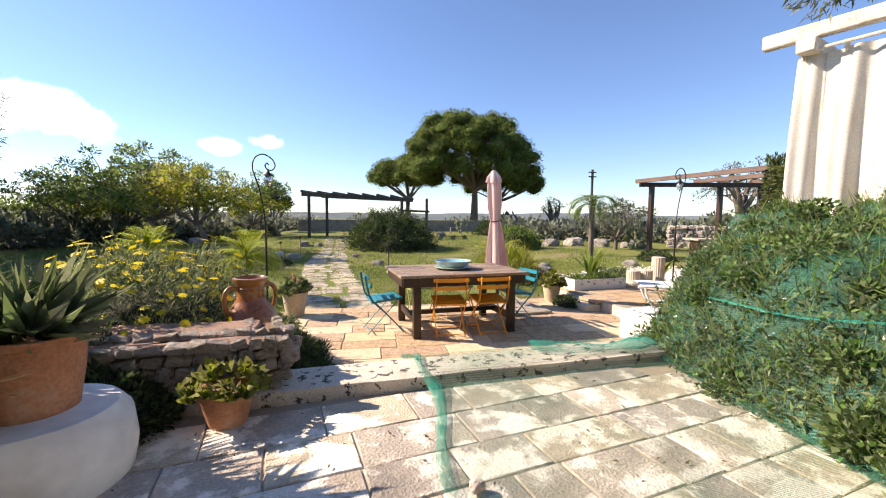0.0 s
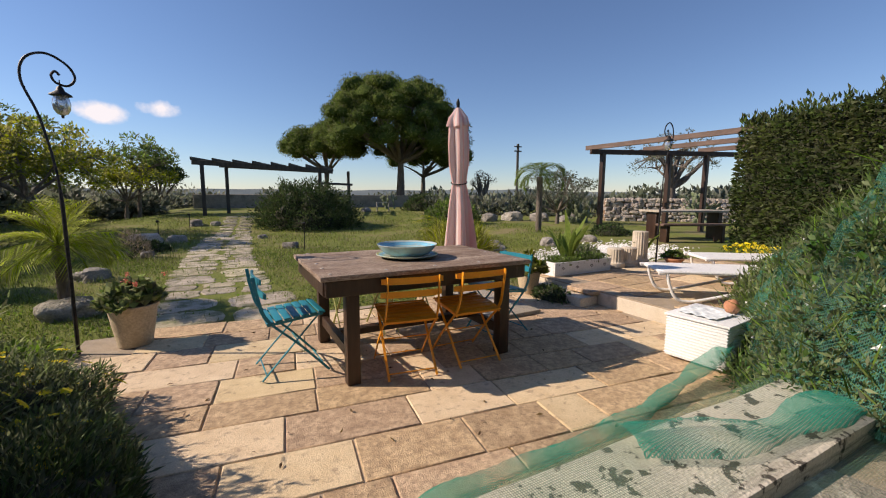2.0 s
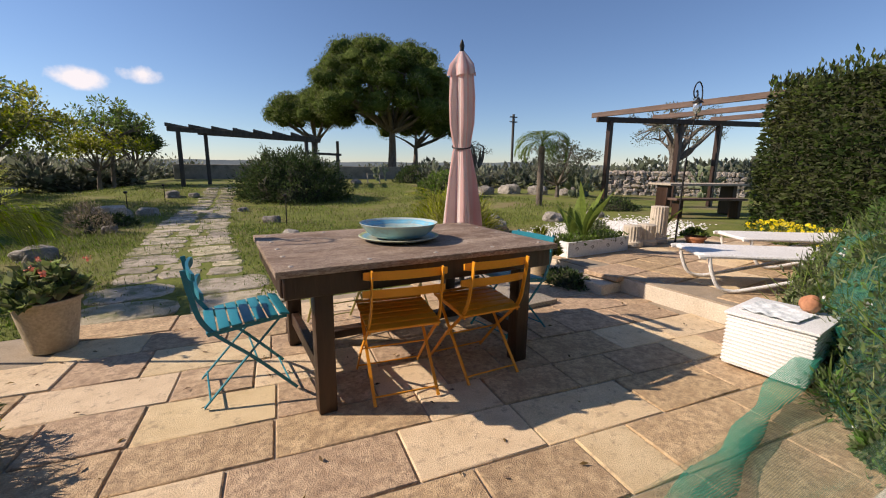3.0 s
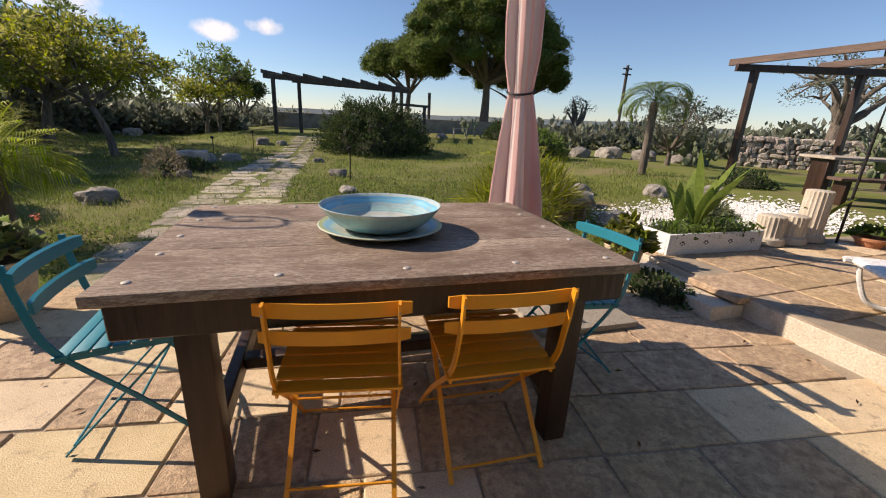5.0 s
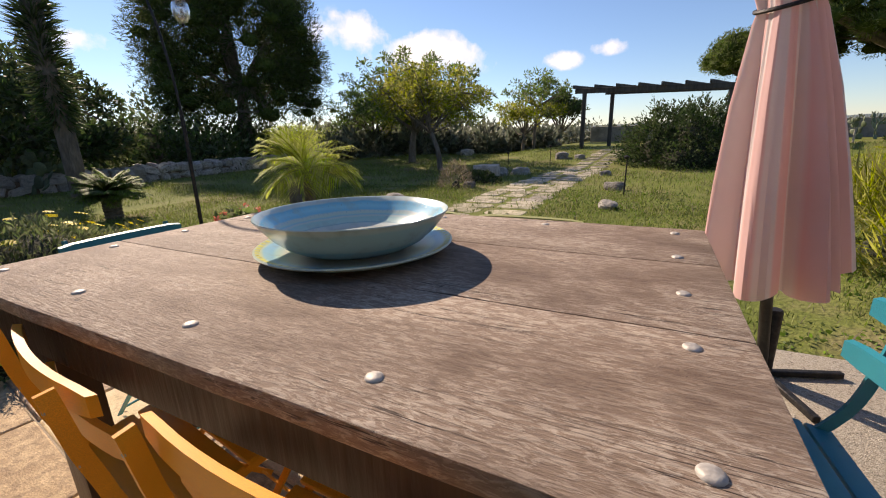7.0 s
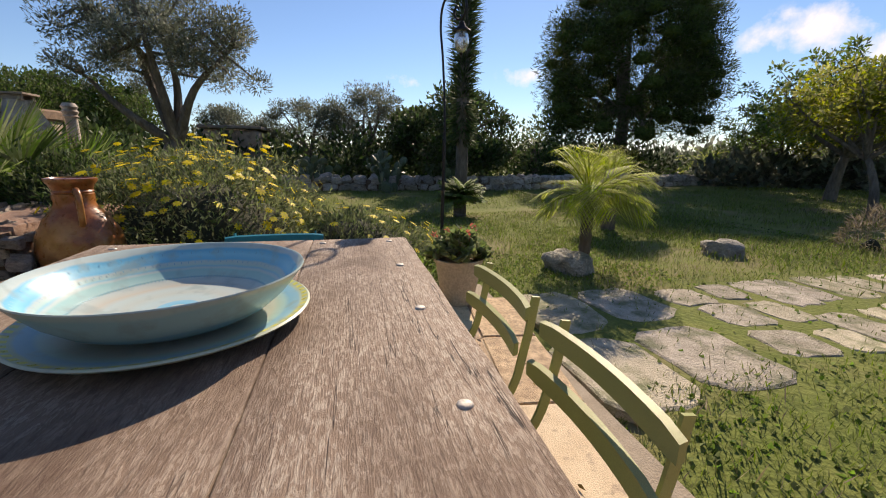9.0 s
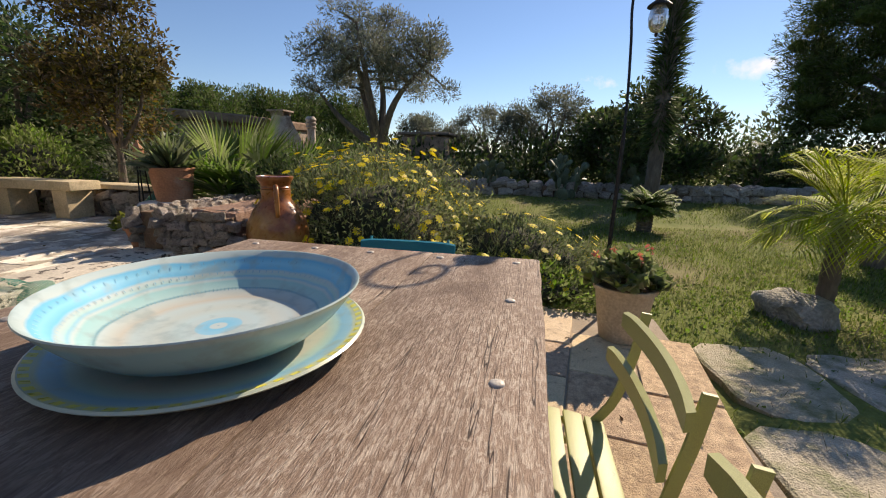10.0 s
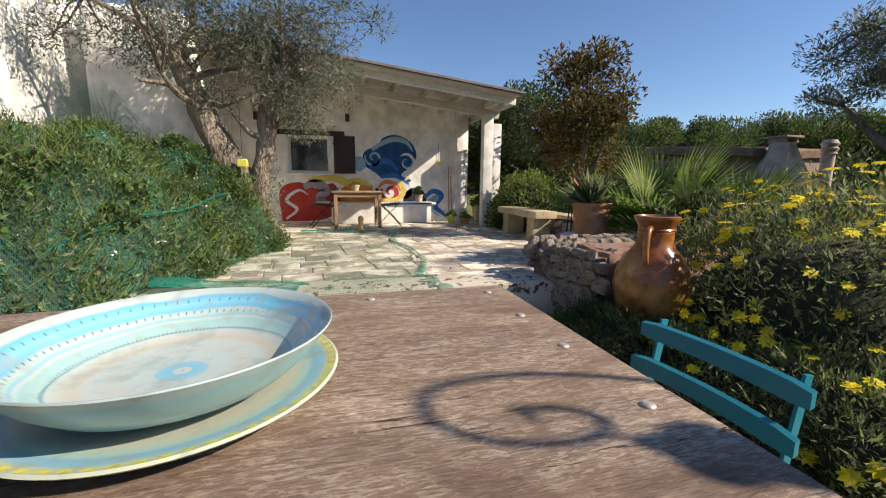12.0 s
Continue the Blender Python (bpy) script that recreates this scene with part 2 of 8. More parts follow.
M_grass = surf("lawn", (0.115, 0.148, 0.032), (0.195, 0.205, 0.060), scale=1.3, rough=0.95, bump=0.6, fine=30, third=(0.22, 0.18, 0.095), third_scale=0.7, third_at=(0.50, 0.66), bump_d=0.03, spec=0.1)
M_blade = leaf_mat("grass_blade", (0.14, 0.195, 0.034), (0.25, 0.275, 0.080), rough=0.6, translucent=0.35)
M_slab = surf("limestone_slab", (0.38, 0.255, 0.15), (0.64, 0.465, 0.285), scale=14, rough=0.85, bump=0.7, fine=150, third=(0.29, 0.20, 0.125), third_scale=34, third_at=(0.47, 0.66), piece=0.10, detail=9)
M_slab_pale = surf("pale_limestone_slab", (0.60, 0.45, 0.27), (0.72, 0.565, 0.36), scale=7, rough=0.82, bump=0.45, fine=170, third=(0.42, 0.31, 0.20), third_scale=18, third_at=(0.55, 0.66), piece=0.10, detail=9)
M_joint = surf("sandy_joint", (0.30, 0.24, 0.17), (0.38, 0.31, 0.23), scale=9, rough=0.95, bump=0.5, fine=120)
M_flag = surf("rough_flagstone", (0.37, 0.315, 0.225), (0.55, 0.475, 0.36), scale=8, rough=0.9, bump=0.8, fine=90, third=(0.17, 0.175, 0.085), third_scale=5, third_at=(0.48, 0.64), piece=0.25, bump_d=0.02)
M_step = surf("stone_step", (0.50, 0.43, 0.33), (0.62, 0.54, 0.43), scale=5, rough=0.85, bump=0.4, fine=80, third=(0.30, 0.25, 0.20), third_scale=3, third_at=(0.58, 0.72))
# pale stone with small sharp-edged dark spots
M_kerb = surf("dark_spotted_step", (0.54, 0.48, 0.38), (0.66, 0.60, 0.49), scale=5, rough=0.88, bump=0.5, fine=80, third=(0.09, 0.075, 0.06), third_scale=13, third_at=(0.565, 0.595), detail=4)
M_walk = surf("worn_walk_slab", (0.34, 0.285, 0.215), (0.56, 0.475, 0.36), scale=3.6, rough=0.88, bump=0.7, fine=70, third=(0.80, 0.74, 0.62), third_scale=3.4, third_at=(0.49, 0.57), piece=0.18, bump_d=0.015)
M_walk2 = surf("grey_walk_slab", (0.26, 0.23, 0.19), (0.46, 0.40, 0.32), scale=4, rough=0.9, bump=0.7, fine=70, third=(0.78, 0.72, 0.60), third_scale=3.8, third_at=(0.50, 0.58), piece=0.18, bump_d=0.015)
M_boulder = surf("grey_boulder", (0.20, 0.18, 0.15), (0.42, 0.385, 0.33), scale=5, rough=0.95, bump=0.9, fine=40, third=(0.11, 0.10, 0.085), third_scale=4, piece=0.2, bump_d=0.03)
M_cream_frame = surf("bleached_wood", (0.34, 0.29, 0.22), (0.48, 0.42, 0.34), scale=9, rough=0.85, bump=0.3)
M_rock = surf("field_stone", (0.42, 0.35, 0.28), (0.64, 0.56, 0.47), scale=5, rough=0.92, bump=0.9, fine=40, third=(0.24, 0.19, 0.155), third_scale=3, piece=0.25, bump_d=0.03)
M_pebble = surf("white_pebbles", (0.68, 0.66, 0.62), (0.82, 0.80, 0.76), scale=10, rough=0.8, bump=0.2, island=0.2)
M_earth = surf("red_earth", (0.16, 0.10, 0.06), (0.26, 0.17, 0.11), scale=8, rough=1.0, bump=0.8, fine=50, bump_d=0.02)


def old_tabletop():
    """Sun-bleached planks: fine grain, pale worn streaks, brown patches and drying cracks, all along x."""
    m, n, l, b = nodes_of("weathered_tabletop")
    tc = n.new("ShaderNodeTexCoord")

    def grain(scale, stretch, detail=6.0, rough=0.6, warp=0.0):
        mp, nz = n.new("ShaderNodeMapping"), n.new("ShaderNodeTexNoise")
        mp.inputs["Scale"].default_value = stretch
        nz.inputs["Scale"].default_value, nz.inputs["Detail"].default_value, nz.inputs["Roughness"].default_value = scale, detail, rough
        nz.inputs["Distortion"].default_value = warp
        l.new(tc.outputs["Object"], mp.inputs["Vector"])
        l.new(mp.outputs["Vector"], nz.inputs["Vector"])
        return nz.outputs["Fac"]

    def span(v, a, c, lo=0.0, hi=1.0):
        r = n.new("ShaderNodeMapRange")
        r.inputs["From Min"].default_value, r.inputs["From Max"].default_value = a, c
        r.inputs["To Min"].default_value, r.inputs["To Max"].default_value = lo, hi
        l.new(v, r.inputs["Value"])
        return r.outputs["Result"]

    def blend(f, c1, c2, mode="MIX"):
        x = n.new("ShaderNodeMixRGB")
        x.blend_type = mode
        for s, v in (("Fac", f), ("Color1", c1), ("Color2", c2)):
            if isinstance(v, tuple):
                x.inputs[s].default_value = (*v, 1)
            else:
                l.new(v, x.inputs[s])
        return x.outputs["Color"]

    fine = grain(300, (0.10, 1, 1), 4, 0.6, 0.3)
    streak = grain(60, (0.17, 1, 1), 7, 0.7, 0.8)
    patch = grain(2.6, (0.7, 1.2, 1), 6, 0.62, 0.4)
    flake = grain(110, (0.30, 1, 1), 7, 0.75, 0.9)
    col = blend(span(patch, 0.36, 0.62), (0.120, 0.073, 0.047), (0.31, 0.222, 0.158))
    col = blend(span(streak, 0.40, 0.66, 0, 0.5), col, (0.29, 0.21, 0.155))
    mul = n.new("ShaderNodeMath")
    mul.operation = "MULTIPLY"
    l.new(span(flake, 0.48, 0.55), mul.inputs[0])
    l.new(span(patch, 0.40, 0.58, 0.12, 0.9), mul.inputs[1])
    col = blend(mul.outputs[0], col, (0.50, 0.41, 0.32))
    col = blend(span(fine, 0.34, 0.48, 0.40, 0.0), col, (0.075, 0.05, 0.04))
    crack = grain(34, (0.04, 1.2, 1), 3, 0.5, 0.3)
    line = n.new("ShaderNodeMath")
    line.operation = "ABSOLUTE"
    off = n.new("ShaderNodeMath")
    off.operation = "SUBTRACT"
    off.inputs[1].default_value = 0.5
    l.new(crack, off.inputs[0])
    l.new(off.outputs[0], line.inputs[0])
    cm = n.new("ShaderNodeMath")
    cm.operation = "MULTIPLY"
    l.new(span(line.outputs[0], 0.003, 0.007, 0.9, 0.0), cm.inputs[0])
    l.new(span(patch, 0.46, 0.56), cm.inputs[1])
    col = blend(cm.outputs[0], col, (0.03, 0.02, 0.016))
    l.new(col, b.inputs["Base Color"])
    l.new(span(flake, 0.3, 0.7, 0.62, 0.9), b.inputs["Roughness"])
    b.inputs["Specular IOR Level"].default_value = 0.3
    sm1 = n.new("ShaderNodeMath")
    sm1.operation = "ADD"
    l.new(fine, sm1.inputs[0])
    l.new(flake, sm1.inputs[1])
    sm2 = n.new("ShaderNodeMath")
    sm2.operation = "SUBTRACT"
    l.new(sm1.outputs[0], sm2.inputs[0])
    l.new(cm.outputs[0], sm2.inputs[1])
    bp = n.new("ShaderNodeBump")
    bp.inputs["Strength"].default_value, bp.inputs["Distance"].default_value = 0.7, 0.004
    l.new(sm2.outputs[0], bp.inputs["Height"])
    l.new(bp.outputs["Normal"], b.inputs["Normal"])
    return m


M_wood = old_tabletop()
M_dark = surf("dark_stained_wood", (0.026, 0.013, 0.008), (0.055, 0.028, 0.017), scale=9, rough=0.42, bump=0.3, fine=50, stretch=(1, 1, 0.12), third=(0.085, 0.046, 0.028), third_scale=5, third_at=(0.6, 0.75))
M_grey_timber = surf("grey_timber", (0.045, 0.04, 0.036), (0.10, 0.088, 0.075), scale=9, rough=0.8, bump=0.4, fine=50, stretch=(1, 1, 0.12))
M_bolt = surf("worn_steel_bolt", (0.36, 0.33, 0.29), (0.50, 0.46, 0.41), scale=60, rough=0.6, bump=0.2, metal=0.35)
M_teal = surf("teal_paint", (0.010, 0.18, 0.245), (0.016, 0.23, 0.295), scale=4, rough=0.42, bump=0.1, fine=700, third=(0.02, 0.09, 0.12), third_scale=20, third_at=(0.66, 0.72))
M_orange = surf("orange_paint", (0.74, 0.28, 0.012), (0.84, 0.34, 0.022), scale=3, rough=0.45, bump=0.06, fine=800, third=(0.40, 0.15, 0.02), third_scale=20, third_at=(0.70, 0.76))
M_green = surf("olive_green_paint", (0.34, 0.35, 0.12), (0.40, 0.40, 0.15), scale=4, rough=0.45, bump=0.1, fine=700, third=(0.16, 0.15, 0.06), third_scale=20, third_at=(0.66, 0.74))
M_iron = surf("black_iron", (0.018, 0.018, 0.02), (0.05, 0.045, 0.042), scale=30, rough=0.55, bump=0.2, metal=0.6)
M_pole = surf("umbrella_pole", (0.02, 0.022, 0.02), (0.04, 0.042, 0.04), scale=20, rough=0.4, bump=0.05, metal=0.5)
M_white_paint = surf("white_paint", (0.74, 0.73, 0.70), (0.82, 0.81, 0.78), scale=6, rough=0.5, bump=0.08)
M_plaster = surf("white_lime_plaster", (0.76, 0.74, 0.69), (0.88, 0.86, 0.82), scale=2.5, rough=0.9, bump=0.10, fine=4.5, third=(0.60, 0.57, 0.52), third_scale=1.5, third_at=(0.60, 0.80), bump_d=0.02)
M_terracotta = surf("terracotta", (0.38, 0.16, 0.08), (0.50, 0.24, 0.13), scale=6, rough=0.8, bump=0.25, third=(0.52, 0.38, 0.28), third_scale=3.5, third_at=(0.56, 0.74))
M_pale_pot = surf("pale_clay", (0.46, 0.37, 0.24), (0.56, 0.46, 0.32), scale=6, rough=0.85, bump=0.25, third=(0.36, 0.27, 0.17), third_scale=3)
M_glaze = surf("brown_glazed_clay", (0.20, 0.062, 0.018), (0.34, 0.13, 0.036), scale=5, rough=0.3, bump=0.15, fine=30, third=(0.44, 0.27, 0.09), third_scale=2.5, third_at=(0.46, 0.66), coat=0.3)
M_curtain = surf("cream_canvas", (0.74, 0.68, 0.57), (0.82, 0.77, 0.67), scale=4, rough=0.95, bump=0.2, fine=120, translucent=0.25)
M_bark = surf("grey_bark", (0.10, 0.080, 0.062), (0.21, 0.175, 0.14), scale=9, rough=0.95, bump=1.0, fine=30, stretch=(1, 1, 0.3), bump_d=0.03)
M_glass = surf("window_glass", (0.02, 0.022, 0.024), (0.03, 0.03, 0.03), scale=3, rough=0.06, bump=0, spec=0.9)


# ---- the ground ----
def sm(a, b, v):
    t = min(max((v - a) / (b - a), 0.0), 1.0)
    return t * t * (3 - 2 * t)


def ground_z(x, y):
    far = 0.42 * sm(12, 20, y) * (0.25 + 0.75 * sm(-6, -2, x))
    east = 0.26 * sm(4.2, 8.5, x) * sm(-1, 2.0, y)
    house = 0.24 * (1 - sm(-2.6, -2.0, y)) * sm(-3.4, -2.6, x) * (1 - sm(9, 13, x)) * sm(-14, -11, y)
    west = 0.10 * (1 - sm(-9, -7, x))
    lumps = 0.02 * noise.noise(Vector((x * 0.5, y * 0.5, 0)))
    flat = sm(-2.2, -1.8, x) * (1 - sm(5.6, 6.2, x)) * sm(-2.6, -2.2, y) * (1 - sm(1.8, 2.3, y))
    z = max(far, east) + house + west + lumps * (1 - flat) - 0.03
    return z * (1 - flat) - 0.10 * flat


def axis_steps(lo, hi, step, reach):
    a = list(np.arange(lo, hi + 1e-6, step))
    d, up, dn = step, hi, lo
    ext_u, ext_d = [], []
    while up < reach or dn > -reach:
        d *= 1.22
        up, dn = up + d, dn - d
        ext_u.append(up), ext_d.append(dn)
    return ext_d[::-1] + a + ext_u


xs, ys = axis_steps(-9, 11, 0.25, 2500), axis_steps(-9, 20, 0.25, 2500)
bm = bmesh.new()
grid = [[bm.verts.new((x, y, ground_z(x, y))) for x in xs] for y in ys]
for j in range(len(ys) - 1):
    for i in range(len(xs) - 1):
        bm.faces.new((grid[j][i], grid[j][i + 1], grid[j + 1][i + 1], grid[j + 1][i]))
ground = solo("ground", bm, M_grass, "patchy green lawn with bare earth and weeds", "ground", kind="structure")

KERB_Y0, KERB_Y1 = -2.05, -1.66
WALK_Z, KERB_Z, DECK_Z = 0.28, 0.36, 0.15


def paved(name, label, x0, x1, y0, y1, z, mats, slab, turn, seed, keep=None, gap=0.012, thick=0.05, bed=True):
    """Courses of stone slabs with recessed joints, each slab a part."""
    rng = random.Random(seed)
    host = thing(name, label, "paving", kind="structure")
    if bed:
        b = box(bmesh.new(), ((x0 + x1) / 2, (y0 + y1) / 2, z - 0.05), (x1 - x0, y1 - y0, 0.08))
        part("bedding", b, M_joint, host, "sandy joints")
    shapes = {}
    c, s = math.cos(turn), math.sin(turn)
    mx, my = (x0 + x1) / 2, (y0 + y1) / 2
    reach = max(x1 - x0, y1 - y0)
    v = -reach
    while v < reach:
        d = slab[1] * rng.choice((0.85, 1.0, 1.1))
        u = -reach + rng.uniform(0, slab[0])
        while u < reach:
            w = slab[0] * rng.choice((0.6, 0.8, 1.0, 1.2, 1.4))
            cu, cv = u + w / 2, v + d / 2
            x, y = mx + cu * c - cv * s, my + cu * s + cv * c
            inside = x0 + 0.1 < x < x1 - 0.1 and y0 + 0.08 < y < y1 - 0.08
            if inside and (keep is None or keep(x, y)):
                key = (round(w, 3), round(d, 3))
                if key not in shapes:
                    b = box(bmesh.new(), (0, 0, 0), (w - gap, d - gap, thick), 0.006)
                    shapes[key] = smooth(mesh_of("slab", b))
                    shapes[key].materials.append(mats[0])
                    alt = shapes[key].copy()
                    alt.materials.clear()
                    alt.materials.append(mats[1])
                    shapes[key] = (shapes[key], alt)
                ob = new("slab", shapes[key][rng.random() < 0.3])
                ob.parent = host
                ob.matrix_basis = pose(x, y, z - thick / 2 + rng.uniform(-0.003, 0.002), rng.uniform(-0.3, 0.3), rng.uniform(-0.3, 0.3), math.degrees(turn))
            u += w
        v += d
    return host


# ---- the table ----
TX0, TX1, TY0, TY1, TZ = -0.078, 1.597, -0.083, 1.053, 0.78


def dining_table():
    t = thing("dining_table", "heavy dark-stained wooden garden table with a weathered grey top", "table")
    n, rng = 3, random.Random(3)
    for k in range(n):
        w = (TY1 - TY0) / n
        b = box(bmesh.new(), ((TX0 + TX1) / 2, TY0 + (k + 0.5) * w, TZ - 0.017), (TX1 - TX0 - rng.uniform(0, 0.004), w - 0.0012, 0.034), 0.006, seg=2)
        bmesh.ops.subdivide_edges(b, edges=[e for e in b.edges if e.calc_length() > 1], cuts=14)
        for v in b.verts:
            if v.co.z > TZ - 0.01:
                v.co.z += 0.0015 * noise.noise(v.co * 3)
            if abs(v.co.y - TY0) < 0.01 or abs(v.co.y - TY1) < 0.01:
                v.co.y += 0.004 * noise.noise(v.co * 6)
        part("tabletop_plank", b, M_wood, t)
    for y, dy in ((TY0 + 0.045, 1), (TY1 - 0.045, -1)):
        part("long_apron", box(bmesh.new(), ((TX0 + TX1) / 2, y, TZ - 0.034 - 0.056), (TX1 - TX0 - 0.07, 0.04, 0.11), 0.006), M_dark, t)
    for x in (TX0 + 0.045, TX1 - 0.045):
        part("end_apron", box(bmesh.new(), (x, (TY0 + TY1) / 2, TZ - 0.034 - 0.056), (0.04, TY1 - TY0 - 0.14, 0.11), 0.006), M_dark, t)
    for x in (0.14, 1.39):
        for y in (0.02, 0.95):
            part("leg", box(bmesh.new(), (x, y, 0.3725), (0.092, 0.092, 0.745), 0.008, seg=2), M_dark, t)
    for x in (0.14, 1.39):
        part("end_stretcher", box(bmesh.new(), (x, 0.485, 0.20), (0.05, 0.836, 0.085), 0.006), M_dark, t)
    part("long_stretcher", box(bmesh.new(), (0.765, 0.485, 0.215), (1.198, 0.07, 0.055), 0.006), M_dark, t)
    dome = bmesh.new()
    lathe(dome, [(0.0130, 0), (0.0122, 0.0022), (0.0088, 0.0042), (0.003, 0.0052)], 14)
    dome.verts.ensure_lookup_table()
    dome.faces.new(dome.verts[-14:])
    me = smooth(mesh_of("bolt", dome), 60)
    me.materials.append(M_bolt)
    spots = [(x, 0.0) for x in (0, 0.382, 0.764, 1.145, 1.511)] + [(x, 0.975) for x in (0, 0.374, 0.756, 1.136, 1.515)]
    spots += [(x, y) for x in (0, 1.512) for y in (0.245, 0.462, 0.716)]
    for x, y in spots:
        ob = new("bolt", me)
        ob.parent = t
        ob.location = (x, y, TZ)
    return t


dining_table()


# ---- folding bistro chairs ----
def bistro_chair(name, paint, label, m, group):
    """A folding slatted chair facing +y, its back at -y."""
    t = thing(name, label, "chair", m, group)
    w = 0.195
    for s in (-1, 1):
        b = bmesh.new()
        line = arc([(s * (w - 0.012), -0.264, 0.748), (s * (w - 0.012), -0.240, 0.60), (s * (w - 0.006), -0.185, 0.44), (s * w, 0.02, 0.235), (s * w, 0.22, 0.012)], 5)
        swept(b, line, lambda p: 0.024 if p.z > 0.42 else 0.017, 0.008)
        part("back_leg", b, paint, t)
        b = bmesh.new()
        bar(b, (s * (w - 0.02), 0.155, 0.432), (s * (w - 0.02), -0.235, 0.012), 0.017, 0.007, 0, (0, 1, 0.2))
        part("front_leg", b, paint, t)
        part("seat_rail", bar(bmesh.new(), (s * (w - 0.008), -0.190, 0.405), (s * (w - 0.008), 0.19, 0.444), 0.008, 0.018, 0), paint, t)
    for y, z, ww in ((0.19, 0.045, w), (-0.205, 0.05, w - 0.02), (0.03, 0.225, w), (-0.15, 0.395, w)):
        part("cross_rod", tube(bmesh.new(), [(-ww, y, z), (ww, y, z)], 0.005, 8), paint, t)
    for z, y in ((0.715, -0.236), (0.615, -0.208)):
        b = bmesh.new()
        line = [(x, y + 0.012 - 0.022 * (1 - (x / 0.22) ** 2), z) for x in np.linspace(-0.22, 0.22, 11)]
        rows = []
        for x, yy, zz in line:
            e = 1 - 0.22 * max(0, abs(x) / 0.22 - 0.9) * 10
            rows.append([b.verts.new((x, yy + o, zz + h * e - o * 0.3)) for o, h in ((-0.007, -0.023), (0.007, -0.023), (0.007, 0.023), (-0.007, 0.023))])
        for p, q in zip(rows, rows[1:]):
            for k in range(4):
                b.faces.new((p[k], p[(k + 1) % 4], q[(k + 1) % 4], q[k]))
        b.faces.new(rows[0]), b.faces.new(rows[-1][::-1])
        bmesh.ops.recalc_face_normals(b, faces=b.faces)
        part("back_slat", b, paint, t)
    for k in range(7):
        y, z = -0.170 + k * 0.058, 0.420 + 0.038 * (k / 6) ** 0.65
        b = box(bmesh.new(), (0, 0, 0), (0.40, 0.051, 0.013), 0.005, Matrix.Identity(4), 2)
        b.transform(pose(0, y, z, (10, 8, 6, 4, 2, -2, -12)[k], 0, 0))
        part("seat_slat", b, paint, t)
    for s in (-1, 1):
        for z, y in ((0.718, -0.270), (0.615, -0.253)):
            b = bmesh.new()
            bmesh.ops.create_uvsphere(b, u_segments=8, v_segments=5, radius=0.005, matrix=pose(s * (w - 0.012), y, z) @ Matrix.Diagonal((1, 0.5, 1, 1)))
            part("rivet", b, M_bolt, t)
    return t


GROUP = "folding chairs round the table"
oc = bistro_chair("folding_chair", M_orange, "orange-painted folding slatted chair tucked against the table", pose(0.566, 0.105, 0, 0, 0, -8), GROUP)
copy_thing(oc, pose(1.09, 0.085, 0, 0, 0, -1))
tc1 = bistro_chair("folding_chair", M_teal, "teal-painted folding slatted chair at the table's end", pose(-0.19, 0.483, 0, 0, 0, -87), GROUP)
copy_thing(tc1, pose(1.675, 0.478, 0, 0, 0, 96))
gc1 = bistro_chair("folding_chair", M_green, "olive-green folding slatted chair on the lawn side of the table", pose(0.467, 1.05, 0, 0, 0, 181), GROUP)
copy_thing(gc1, pose(0.996, 1.05, 0, 0, 0, 180))


# ---- steps, raised walk and deck ----
b = box(bmesh.new(), (0.95, (KERB_Y0 + KERB_Y1) / 2, KERB_Z / 2 - 0.05), (5.5, KERB_Y1 - KERB_Y0, KERB_Z + 0.1), 0.012, seg=2)
bmesh.ops.subdivide_edges(b, edges=[e for e in b.edges if e.calc_length() > 2], cuts=40)
for v in b.verts:
    v.co += Vector((0, 0.012 * noise.noise(v.co * 2.2), 0.006 * noise.noise(v.co * 3)))
solo("kerb", b, M_kerb, "worn pale stone step edge with small dark spots", "step", pose(0, 0, 0, 0, 0, -0.8), kind="structure")
solo("deck_base", box(bmesh.new(), (5.3, 0.35, 0.045), (3.9, 3.2, 0.20), 0.006), M_step, "pale stone edge of a low sun deck", "step", kind="structure")
solo("deck_step", box(bmesh.new(), (3.20, 1.28, 0.02), (0.295, 1.1, 0.16), 0.006), M_step, "low pale stone step beside the sun deck", "step", kind="structure")
b = box(bmesh.new(), (-0.1, -5.1, WALK_Z - 0.17), (5.4, 6.1, 0.20))
solo("walk_base", b, M_joint, "raised bed of the paved walk", "walk", kind="structure")


